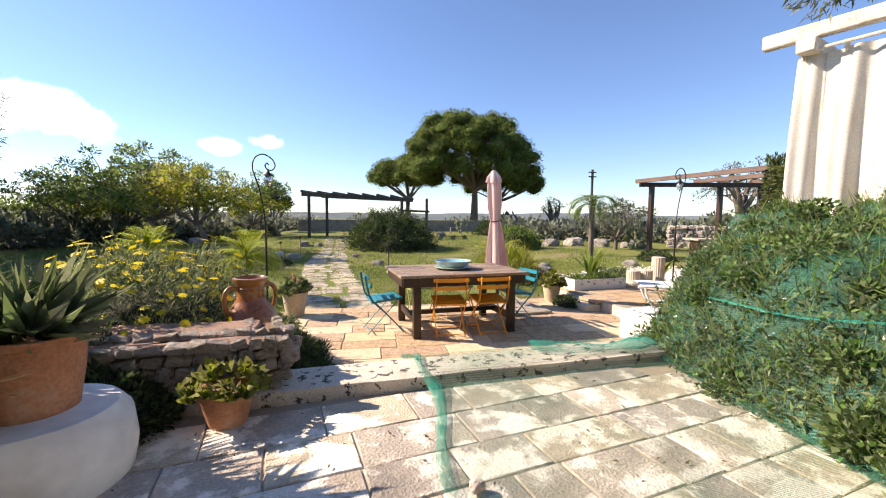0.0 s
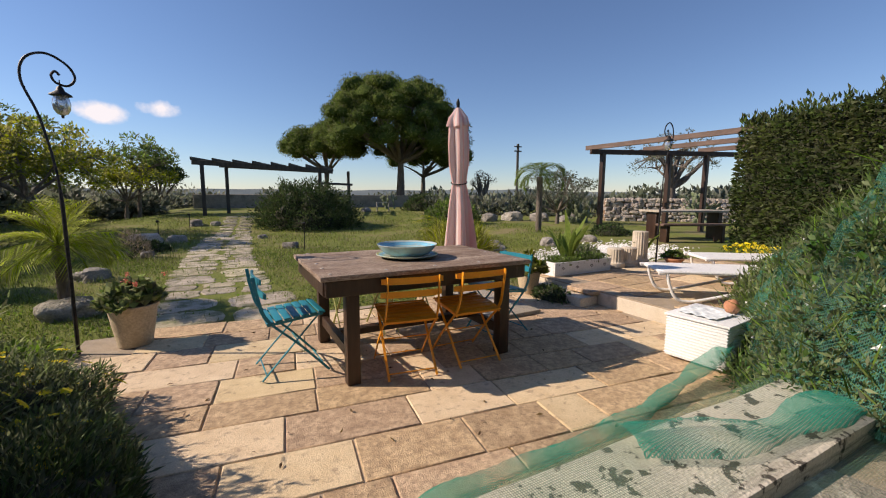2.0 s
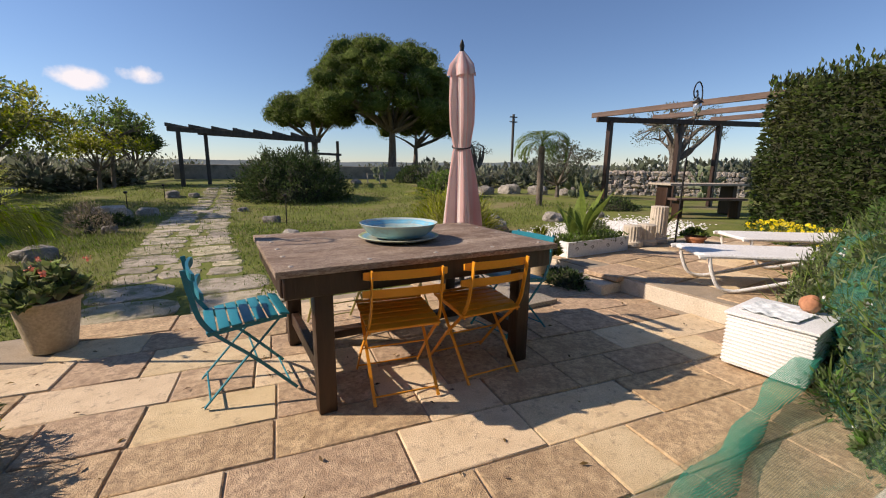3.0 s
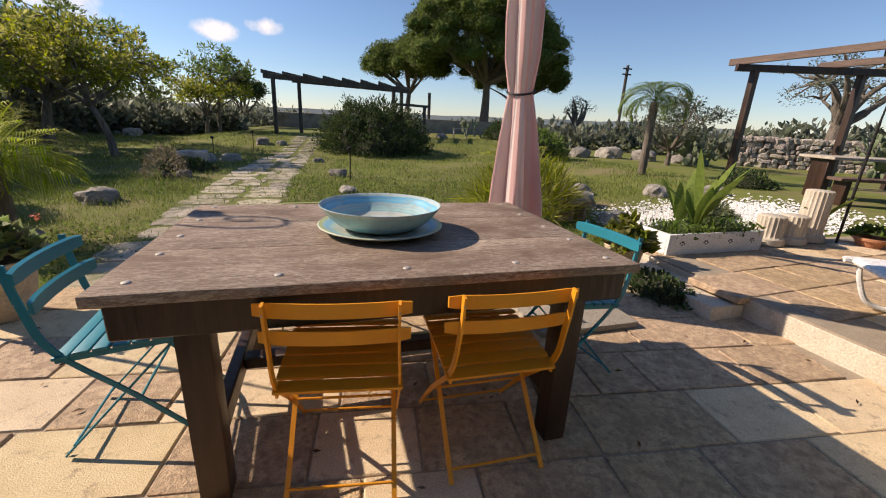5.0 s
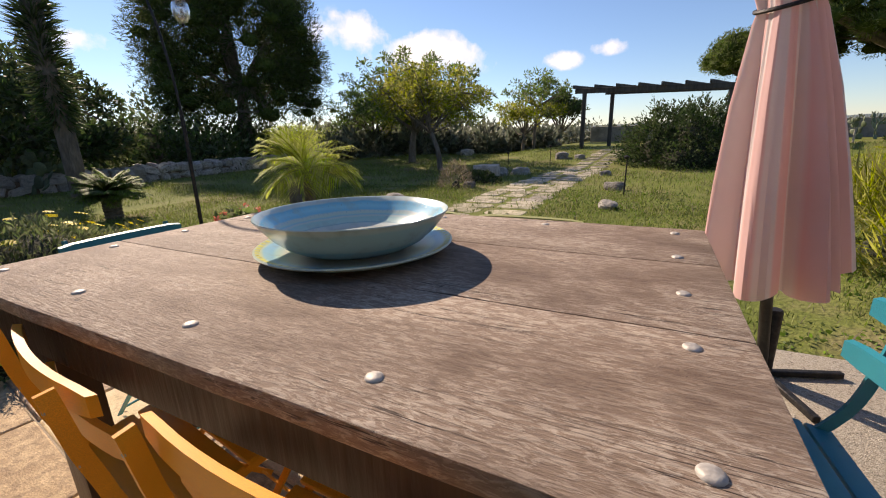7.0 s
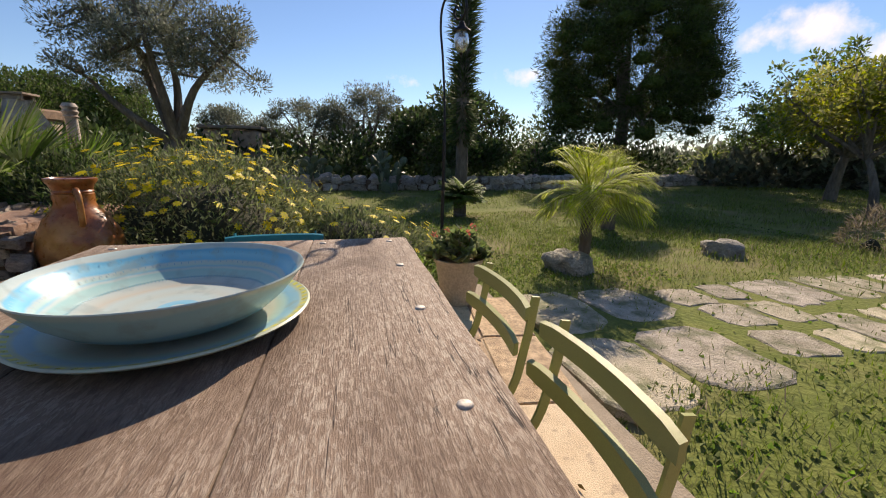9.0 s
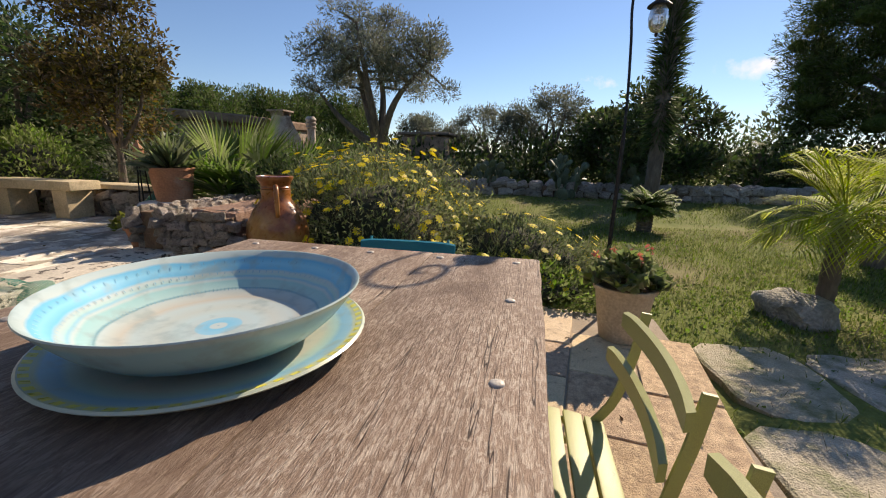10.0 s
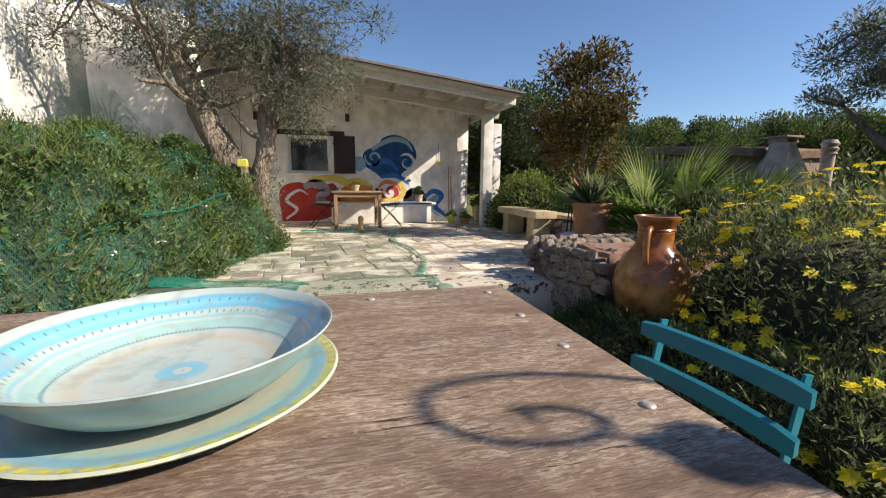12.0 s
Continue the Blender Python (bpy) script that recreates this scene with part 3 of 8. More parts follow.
# ---- the bowl and its plate ----
def ring_mat(name, stops, rough=0.25):
    """Glaze in rings round the upright axis: stops are (radius, colour)."""
    m, n, l, b = nodes_of(name)
    tc = n.new("ShaderNodeTexCoord")
    sep = n.new("ShaderNodeSeparateXYZ")
    l.new(tc.outputs["Object"], sep.inputs[0])
    com = n.new("ShaderNodeCombineXYZ")
    l.new(sep.outputs["X"], com.inputs["X"])
    l.new(sep.outputs["Y"], com.inputs["Y"])
    ln = n.new("ShaderNodeVectorMath")
    ln.operation = "LENGTH"
    l.new(com.outputs[0], ln.inputs[0])
    nz = n.new("ShaderNodeTexNoise")
    nz.inputs["Scale"].default_value, nz.inputs["Detail"].default_value = 9, 5
    l.new(tc.outputs["Object"], nz.inputs["Vector"])
    jit = n.new("ShaderNodeMath")
    jit.operation = "MULTIPLY_ADD"
    jit.inputs[1].default_value = 0.016
    l.new(nz.outputs["Fac"], jit.inputs[0])
    l.new(ln.outputs["Value"], jit.inputs[2])
    sc = n.new("ShaderNodeMath")
    sc.operation = "MULTIPLY"
    sc.inputs[1].default_value = 1 / 0.32
    l.new(jit.outputs[0], sc.inputs[0])
    ramp = n.new("ShaderNodeValToRGB")
    cr = ramp.color_ramp
    while len(cr.elements) < len(stops):
        cr.elements.new(0.5)
    for e, (r, c) in zip(cr.elements, stops):
        e.position, e.color = r / 0.32, (*c, 1)
    l.new(sc.outputs[0], ramp.inputs["Fac"])
    st = n.new("ShaderNodeTexNoise")
    st.inputs["Scale"].default_value, st.inputs["Detail"].default_value = 22, 9
    l.new(tc.outputs["Object"], st.inputs["Vector"])
    mr = n.new("ShaderNodeMapRange")
    mr.inputs["From Min"].default_value, mr.inputs["From Max"].default_value = 0.52, 0.68
    mr.inputs["To Max"].default_value = 0.6
    l.new(st.outputs["Fac"], mr.inputs["Value"])
    mx = n.new("ShaderNodeMixRGB")
    mx.inputs["Color2"].default_value = (0.30, 0.36, 0.33, 1)
    l.new(mr.outputs["Result"], mx.inputs["Fac"])
    l.new(ramp.outputs["Color"], mx.inputs["Color1"])
    l.new(mx.outputs["Color"], b.inputs["Base Color"])
    b.inputs["Roughness"].default_value = rough
    bp = n.new("ShaderNodeBump")
    bp.inputs["Strength"].default_value, bp.inputs["Distance"].default_value = 0.15, 0.004
    l.new(st.outputs["Fac"], bp.inputs["Height"])
    l.new(bp.outputs["Normal"], b.inputs["Normal"])
    return m


cream, sky_b, deep = (0.45, 0.52, 0.49), (0.19, 0.46, 0.60), (0.12, 0.30, 0.42)
tan, mint, sand = (0.49, 0.45, 0.36), (0.36, 0.53, 0.50), (0.47, 0.50, 0.44)
M_bowl = ring_mat("painted_bowl_glaze", [(0, deep), (0.006, deep), (0.010, cream), (0.020, cream), (0.023, sky_b), (0.044, (0.26, 0.49, 0.60)), (0.047, cream), (0.070, (0.44, 0.54, 0.52)), (0.100, sand), (0.132, cream), (0.150, tan), (0.166, sand), (0.176, cream), (0.180, (0.22, 0.38, 0.38)), (0.183, mint), (0.198, (0.30, 0.50, 0.48)), (0.203, cream), (0.208, (0.24, 0.46, 0.54)), (0.211, mint), (0.218, cream), (0.222, (0.15, 0.44, 0.62)), (0.231, (0.22, 0.52, 0.66)), (0.241, (0.13, 0.42, 0.60)), (0.245, cream), (0.262, (0.42, 0.54, 0.53))])
M_bowl_out = ring_mat("pale_blue_outside_glaze", [(0, mint), (0.12, (0.34, 0.45, 0.44)), (0.18, (0.33, 0.50, 0.51)), (0.200, (0.24, 0.44, 0.50)), (0.206, (0.35, 0.51, 0.51)), (0.228, (0.36, 0.53, 0.53)), (0.246, (0.31, 0.50, 0.53)), (0.251, (0.42, 0.54, 0.52)), (0.260, (0.46, 0.53, 0.49))])
M_plate = ring_mat("painted_plate_glaze", [(0, (0.36, 0.35, 0.29)), (0.15, (0.40, 0.40, 0.33)), (0.19, (0.46, 0.47, 0.38)), (0.200, (0.40, 0.50, 0.42)), (0.212, mint), (0.222, (0.22, 0.45, 0.58)), (0.240, (0.28, 0.50, 0.60)), (0.246, (0.50, 0.55, 0.34)), (0.268, (0.50, 0.55, 0.42))], 0.3)
M_yellow = surf("yellow_glaze", (0.66, 0.62, 0.06), (0.72, 0.66, 0.16), scale=20, rough=0.3, bump=0)
M_blue_line = surf("dark_blue_brush", (0.10, 0.27, 0.38), (0.22, 0.42, 0.52), scale=40, rough=0.35, bump=0)

BOWL = (0.744, 0.475)


def bowl_and_plate():
    plate = thing("serving_plate", "chipped pale blue ceramic plate with a yellow dashed rim", "plate", pose(*BOWL, TZ + 0.0015))
    b, rings = lathe(bmesh.new(), [(0.13, 0), (0.16, 0.002), (0.215, 0.012), (0.254, 0.026), (0.258, 0.030), (0.254, 0.033), (0.215, 0.021), (0.16, 0.010), (0.02, 0.009)], 72)
    close(b, rings)
    part("dish", b, M_plate, plate)
    b = bmesh.new()
    for k in range(64):
        a, da = k * math.tau / 64, 0.055
        vs = [b.verts.new((r * math.cos(q), r * math.sin(q), h)) for r, q, h in ((0.2410, a, 0.02935), (0.2520, a, 0.03272), (0.2520, a + da, 0.03272), (0.2410, a + da, 0.02935))]
        b.faces.new(vs)
    tagged(part("dashed_band", b, M_yellow, plate, "yellow glazed dashes"), kind="stuff")
    bowl = thing("bowl", "wide hand-painted blue and white ceramic bowl on a plate", "bowl", pose(*BOWL, TZ + 0.0125))
    b, rings = lathe(bmesh.new(), [(0.118, 0), (0.126, 0.004), (0.150, 0.010), (0.182, 0.026), (0.212, 0.052), (0.236, 0.082), (0.2465, 0.097), (0.2495, 0.1005)], 80)
    b.faces.new(rings[0][::-1])
    part("outside", b, M_bowl_out, bowl)
    b, rings = lathe(bmesh.new(), [(0.2495, 0.1005), (0.2485, 0.1030), (0.2450, 0.1020), (0.229, 0.084), (0.205, 0.058), (0.176, 0.036), (0.150, 0.0255), (0.120, 0.0225), (0.10, 0.0215), (0.02, 0.021)], 80)
    b.faces.new(rings[-1])
    part("inside", b, M_bowl, bowl)
    b = bmesh.new()
    for r, h, n, ln, wd in ((0.2080, 0.0615, 90, 0.006, 0.0014), (0.1720, 0.0343, 150, 0.006, 0.0011), (0.2270, 0.0818, 70, 0.007, 0.0013)):
        for k in range(n):
            a = k * math.tau / n
            c = Vector((r * math.cos(a), r * math.sin(a), h))
            u, w = Vector((math.cos(a), math.sin(a), 0.9)).normalized(), Vector((-math.sin(a), math.cos(a), 0))
            if k % 2 and n == 60:
                u = (u + w * 0.8).normalized()
            q = [c + u * s * ln / 2 + w * t * wd / 2 for s, t in ((-1, -1), (1, -1), (1, 1), (-1, 1))]
            b.faces.new([b.verts.new(p + Vector((-math.cos(a), -math.sin(a), 1)) * 0.0012) for p in q])
    tagged(part("brush_marks", b, M_blue_line, bowl, "fine blue brush marks"), kind="stuff")


bowl_and_plate()


# ---- the closed parasol ----
def stripe_mat():
    m, n, l, b = nodes_of("faded_pink_canvas")
    tc = n.new("ShaderNodeTexCoord")
    at = n.new("ShaderNodeAttribute")
    at.attribute_name = "around"
    mu = n.new("ShaderNodeMath")
    mu.operation = "MULTIPLY"
    mu.inputs[1].default_value = 26.0
    fr = n.new("ShaderNodeMath")
    fr.operation = "PINGPONG"
    fr.inputs[1].default_value = 1.0
    l.new(at.outputs["Fac"], mu.inputs[0])
    l.new(mu.outputs[0], fr.inputs[0])
    mr = n.new("ShaderNodeMapRange")
    mr.inputs["From Min"].default_value, mr.inputs["From Max"].default_value = 0.42, 0.58
    l.new(fr.outputs[0], mr.inputs["Value"])
    mx = n.new("ShaderNodeMixRGB")
    mx.inputs["Color1"].default_value, mx.inputs["Color2"].default_value = (0.86, 0.56, 0.53, 1), (0.86, 0.75, 0.72, 1)
    l.new(mr.outputs["Result"], mx.inputs["Fac"])
    nz = n.new("ShaderNodeTexNoise")
    nz.inputs["Scale"].default_value, nz.inputs["Detail"].default_value = 5, 6
    l.new(tc.outputs["Object"], nz.inputs["Vector"])
    m2 = n.new("ShaderNodeMixRGB")
    m2.blend_type = "MULTIPLY"
    m2.inputs["Fac"].default_value = 0.25
    l.new(mx.outputs["Color"], m2.inputs["Color1"])
    l.new(nz.outputs["Fac"], m2.inputs["Color2"])
    l.new(m2.outputs["Color"], b.inputs["Base Color"])
    b.inputs["Roughness"].default_value = 0.9
    tr = n.new("ShaderNodeBsdfTranslucent")
    l.new(mx.outputs["Color"], tr.inputs["Color"])
    ms = n.new("ShaderNodeMixShader")
    ms.inputs["Fac"].default_value = 0.3
    l.new(b.outputs[0], ms.inputs[1])
    l.new(tr.outputs[0], ms.inputs[2])
    l.new(ms.outputs[0], n["Material Output"].inputs["Surface"])
    return m


M_pink = stripe_mat()


def parasol():
    foot, top = Vector((1.945, 1.62, 0.0)), Vector((1.672, 1.255, 2.24))
    turn = (top - foot).to_track_quat("Z", "Y").to_matrix().to_4x4()
    t = thing("parasol", "closed faded pink and white striped parasol, tied and leaning", "parasol", Matrix.Translation(foot) @ turn)
    hgt = (top - foot).length
    part("pole", tube(bmesh.new(), [(0, 0, 0.02), (0, 0, hgt - 0.04)], 0.021, 14), M_pole, t)
    b, rings = lathe(bmesh.new(), [(0.02, hgt - 0.06), (0.026, hgt - 0.03), (0.016, hgt), (0.022, hgt + 0.025), (0.012, hgt + 0.06), (0.004, hgt + 0.075)], 14)
    part("finial", close(b, rings), M_pole, t)

    def cloth(name, zs, radii, folds, amp, ph):
        b, n = bmesh.new(), 120
        lay = b.verts.layers.float.new("around")
        rows = []
        for i, (z, r) in enumerate(zip(zs, radii)):
            row = []
            for k in range(n):
                a = k * math.tau / n
                e = Vector((math.cos(a), math.sin(a), 0))
                soft = noise.noise(e * 2.6 + Vector((0, 0, 0.35 * z + ph))) + 0.55 * noise.noise(e * 6.5 + Vector((3, 0, 0.7 * z)))
                q = r * (1 + amp[i] * (0.75 * math.sin(folds * a + ph + 1.3 * math.sin(2 * a) + 0.5 * math.sin(3 * a + z)) + 1.0 * soft))
                v = b.verts.new((q * math.cos(a), q * math.sin(a), z + 0.10 * amp[i] * soft))
                v[lay] = k / n if k <= n / 2 else 1 - k / n
                row.append(v)
            rows.append(row)
        for p, q in zip(rows, rows[1:]):
            for k in range(n):
                b.faces.new((p[k], p[(k + 1) % n], q[(k + 1) % n], q[k]))
        return part(name, b, M_pink, t)

    c = hgt
    cloth("canopy", [c - 0.10, c - 0.22, c - 0.40, c - 0.62, c - 0.78, c - 0.82, c - 0.86, c - 1.10, c - 1.38, c - 1.62, c - 1.76], [0.085, 0.100, 0.105, 0.100, 0.082, 0.076, 0.084, 0.115, 0.142, 0.162, 0.172], 8, [0.05, 0.18, 0.26, 0.26, 0.15, 0.1, 0.16, 0.32, 0.40, 0.42, 0.43], 0.4)
    cloth("vent_flap", [c - 0.015, c - 0.06, c - 0.12, c - 0.20], [0.022, 0.06, 0.105, 0.122], 8, [0, 0.05, 0.12, 0.2], 1.1)
    b = bmesh.new()
    tube(b, [(0.088 * math.cos(a), 0.088 * math.sin(a), c - 0.815 + 0.008 * math.sin(a)) for a in np.linspace(0, math.tau, 30)], 0.007, 6, False)
    part("tie_band", b, M_iron, t, "dark cloth tie")
    base = thing("cross_stand", "black steel cross stand holding the parasol on the paving", "stand", pose(foot.x, foot.y, 0.041, 0, 0, 20))
    for a in (0, 90):
        part("base_bar", box(bmesh.new(), (0, 0, 0.016), (0.62, 0.028, 0.026), 0.004, pose(0, 0, 0, 0, 0, a)), M_iron, base)
    b, rings = lathe(bmesh.new(), [(0.03, 0.03), (0.03, 0.30), (0.025, 0.31)], 14)
    part("socket", close(b, rings), M_iron, base)


parasol()
M_aggregate = surf("exposed_aggregate", (0.34, 0.29, 0.22), (0.56, 0.50, 0.41), scale=130, rough=0.95, bump=1.0, fine=260, third=(0.16, 0.14, 0.11), third_scale=90, third_at=(0.56, 0.64), bump_d=0.006)
solo("concrete_slab", box(bmesh.new(), (0, 0, 0.02), (0.72, 1.18, 0.04), 0.008, seg=2), M_aggregate, "square exposed-aggregate concrete slab lying under the parasol stand", "slab", pose(2.10, 1.33, 0.0, 0, 0, 1))


# ---- iron garden lamps ----
M_lampglass = surf("ribbed_lamp_glass", (0.55, 0.57, 0.58), (0.72, 0.74, 0.75), scale=30, rough=0.12, bump=0.1)
M_lampglass.node_tree.nodes["Principled BSDF"].inputs["Transmission Weight"].default_value = 0.75


def garden_lamp(m, label):
    """A wrought-iron crook: the pole rises at the origin and the lamp hangs at its curl."""
    t = thing("garden_lamp", label, "lamp", m, "crook lamps in the garden")
    pole = arc([(0, 0, -0.02), (0.005, 0.01, 0.8), (0.0, 0.02, 1.4), (-0.06, 0.04, 1.85), (-0.135, 0.07, 2.12), (-0.105, 0.07, 2.28), (0.01, 0.07, 2.345), (0.13, 0.07, 2.29), (0.175, 0.07, 2.20), (0.13, 0.07, 2.13), (0.06, 0.07, 2.14), (0.035, 0.07, 2.19), (0.06, 0.07, 2.225), (0.085, 0.07, 2.20)], 7)
    part("crook", tube(bmesh.new(), pole, [0.014 if p.z < 1.3 else 0.009 for p in pole], 8), M_iron, t)
    part("hook", tube(bmesh.new(), [(0.085, 0.10, 2.17), (0.085, 0.10, 2.13), (0.085, 0.105, 2.10)], 0.004, 6), M_iron, t)
    b, rings = lathe(bmesh.new(), [(0.012, 2.125), (0.022, 2.11), (0.028, 2.09), (0.068, 2.062), (0.072, 2.054), (0.05, 2.056)], 20, (0.085, 0.105, 0))
    part("cap", close(b, rings), M_iron, t)
    b, rings = lathe(bmesh.new(), [(0.040, 2.055), (0.052, 2.03), (0.058, 1.99), (0.052, 1.945), (0.034, 1.915), (0.008, 1.902)], 20, (0.085, 0.105, 0))
    part("globe", close(b, rings), M_lampglass, t, "clear ribbed glass globe")
    b, rings = lathe(bmesh.new(), [(0.008, 1.904), (0.012, 1.895), (0.006, 1.882)], 10, (0.085, 0.105, 0))
    part("knob", close(b, rings), M_iron, t)
    return t


garden_lamp(pose(-1.70, 1.57, 0, 0, 0, 25), "black wrought-iron crook lamp with a clear glass globe")
garden_lamp(pose(5.84, 1.70, 0.14, 0, 0, 190), "wrought-iron crook lamp leaning beside the broken columns")


# ---- pots ----
def pot(name, label, mat, m, r0, r1, h, rim=0.02, wob=0.01):
    t = thing(name, label, "flowerpot", m)
    b, rings = lathe(bmesh.new(), [(r0, 0), (r0 + (r1 - r0) * 0.5, h * 0.5), (r1 - rim * 0.5, h - rim * 1.6), (r1 + rim * 0.2, h - rim * 1.5), (r1 + rim * 0.3, h - 0.004), (r1, h), (r1 - rim, h - 0.004), (r1 - rim * 1.2, h - 0.05)], 36, wob=wob)
    close(b, rings)
    part("clay_body", b, mat, t)
    return t


L_succ = leaf_mat("succulent_leaf", (0.16, 0.23, 0.07), (0.32, 0.35, 0.15), rough=0.65, translucent=0.15)
L_jade = leaf_mat("jade_leaf", (0.16, 0.21, 0.04), (0.32, 0.28, 0.07), rough=0.65, translucent=0.15)
L_ivy = leaf_mat("ivy_leaf", (0.070, 0.130, 0.038), (0.15, 0.22, 0.072), rough=0.65, translucent=0.25)
L_weed = leaf_mat("bank_weed_leaf", (0.090, 0.135, 0.050), (0.20, 0.245, 0.105), rough=0.65, translucent=0.35)
L_dark = leaf_mat("dark_shrub_leaf", (0.048, 0.080, 0.028), (0.105, 0.140, 0.050), rough=0.5, translucent=0.2)
L_hedge = leaf_mat("hedge_leaf", (0.045, 0.078, 0.024), (0.11, 0.13, 0.042), rough=0.65, translucent=0.2)
L_grey = leaf_mat("grey_green_leaf", (0.12, 0.165, 0.065), (0.25, 0.28, 0.13), rough=0.6, translucent=0.4)
L_olive = leaf_mat("olive_leaf", (0.10, 0.12, 0.075), (0.27, 0.285, 0.21), rough=0.5, translucent=0.3)
L_yellowg = leaf_mat("yellow_green_leaf", (0.23, 0.27, 0.03), (0.44, 0.42, 0.07), rough=0.6, translucent=0.55)
L_green = leaf_mat("mid_green_leaf", (0.115, 0.185, 0.04), (0.22, 0.28, 0.075), rough=0.6, translucent=0.5)
L_palm = leaf_mat("palm_leaflet", (0.33, 0.42, 0.045), (0.52, 0.53, 0.10), rough=0.65, translucent=0.55)
L_pine = leaf_mat("pine_needles", (0.085, 0.130, 0.028), (0.20, 0.235, 0.060), rough=0.6, translucent=0.2)
L_bay = leaf_mat("bronze_laurel_leaf", (0.070, 0.075, 0.022), (0.24, 0.15, 0.05), rough=0.65, translucent=0.25)
L_banana = leaf_mat("banana_leaf", (0.14, 0.22, 0.03), (0.22, 0.28, 0.06), rough=0.65, translucent=0.4, island=0.2)
L_cactus = surf("cactus_pad", (0.085, 0.115, 0.060), (0.15, 0.175, 0.095), scale=10, rough=0.6, bump=0.3, piece=0.2)
L_farpine = leaf_mat("sunlit_pine_wood", (0.055, 0.095, 0.026), (0.135, 0.175, 0.050), translucent=0.4)
L_daisy = surf("yellow_petals", (0.84, 0.66, 0.010), (0.90, 0.76, 0.020), scale=30, rough=0.6, bump=0, island=0.15, translucent=0.3)
L_pinkfl = surf("coral_flower", (0.60, 0.16, 0.10), (0.72, 0.26, 0.18), scale=30, rough=0.6, bump=0, translucent=0.3)
L_dry = leaf_mat("dry_stalk", (0.22, 0.18, 0.12), (0.36, 0.30, 0.20), translucent=0.1)


def rosettes(rng, c, r, h, count, per, size, aspect=0.55):
    """Succulent rosettes over a dome of radius r."""
    out = []
    for _ in range(count):
        a, q = rng.uniform(0, math.tau), r * math.sqrt(rng.uniform())
        o = np.array([c[0] + q * math.cos(a), c[1] + q * math.sin(a), c[2] + h * (1 - (q / r) ** 2) * rng.uniform(0.6, 1.1)])
        az = rng.uniform(0, math.tau, per)
        el = np.linspace(0.15, 1.2, per)
        d = np.stack([np.cos(az) * np.cos(el), np.sin(az) * np.cos(el), np.sin(el)], 1)
        out.append(leaf_quads(rng, np.repeat(o[None], per, 0), size, aspect, out=d, spread=0.15, fold=0.4))
    return np.concatenate(out)


def potted(name, label, mat, at, r0, r1, h, leafmat, seed, count=60, per=9, size=0.07, dome=0.16, spread=1.25, flowers=0, aspect=0.55):
    t = pot(name, label, mat, pose(*at), r0, r1, h)
    b, rings = lathe(bmesh.new(), [(r1 - 0.02, h - 0.035), (0.02, h - 0.02)], 24)
    b.faces.new(rings[-1])
    part("soil", b, M_earth, t)
    rng = np.random.default_rng(seed)
    leafy("foliage", rosettes(rng, (0, 0, h - 0.02), r1 * spread, dome, count, per, size, aspect), leafmat, t)
    if flowers:
        p = np.stack([rng.normal(0, r1 * 0.5, flowers), rng.normal(0, r1 * 0.5, flowers), h + dome + rng.uniform(0, 0.08, flowers)], 1)
        p = np.repeat(p, 10, 0) + rng.normal(0, 0.009, (flowers * 10, 3)) - np.array([0, 0, 0.03])
        leafy("blossom", leaf_quads(rng, p, 0.022, 0.8), L_pinkfl, t, "coral-pink flower heads")
    return t


potted("flowerpot", "pale clay pot of fleshy succulents with coral flowers", M_pale_pot, (-1.33, 1.63, 0.0), 0.125, 0.188, 0.36, L_succ, 21, 70, 10, 0.085, 0.20, 1.15, flowers=9, aspect=0.6)
potted("flowerpot", "pale clay pot with a yellowing jade plant", M_pale_pot, (2.98, 1.58, 0.0), 0.11, 0.165, 0.30, L_jade, 22, 60, 10, 0.085, 0.22, 1.3, aspect=0.6)
potted("flowerpot", "terracotta pot with a trailing leafy plant on a saucer", M_terracotta, (-1.50, -2.20, WALK_Z), 0.10, 0.155, 0.21, L_jade, 23, 60, 7, 0.06, 0.14, 1.45)
potted("flowerpot", "small terracotta bowl with green leaves", M_terracotta, (6.1, 1.55, DECK_Z), 0.10, 0.15, 0.12, L_green, 24, 30, 7, 0.07, 0.10, 1.2)

agave = pot("flowerpot", "large terracotta pot with a spiky agave", M_terracotta, pose(-2.18, -2.56, 0.615), 0.155, 0.205, 0.335)
rng = np.random.default_rng(31)
n = 170
az, el = rng.uniform(0, math.tau, n), rng.uniform(0.1, 1.3, n)
d = np.stack([np.cos(az) * np.cos(el), np.sin(az) * np.cos(el), np.sin(el)], 1)
leafy("agave_leaves", leaf_quads(rng, np.tile([[0, 0, 0.30]], (n, 1)) + d * 0.05, 0.30, 0.15, out=d, spread=0.12, fold=0.5), L_grey, agave)
b, rings = lathe(bmesh.new(), [(0.34, 0.0), (0.355, 0.12), (0.35, 0.26), (0.30, 0.325), (0.2, 0.335)], 28, wob=0.03)
solo("stone_block", close(b, rings), M_plaster, "rounded whitewashed stone block carrying a big pot", "block", pose(-2.18, -2.56, WALK_Z))


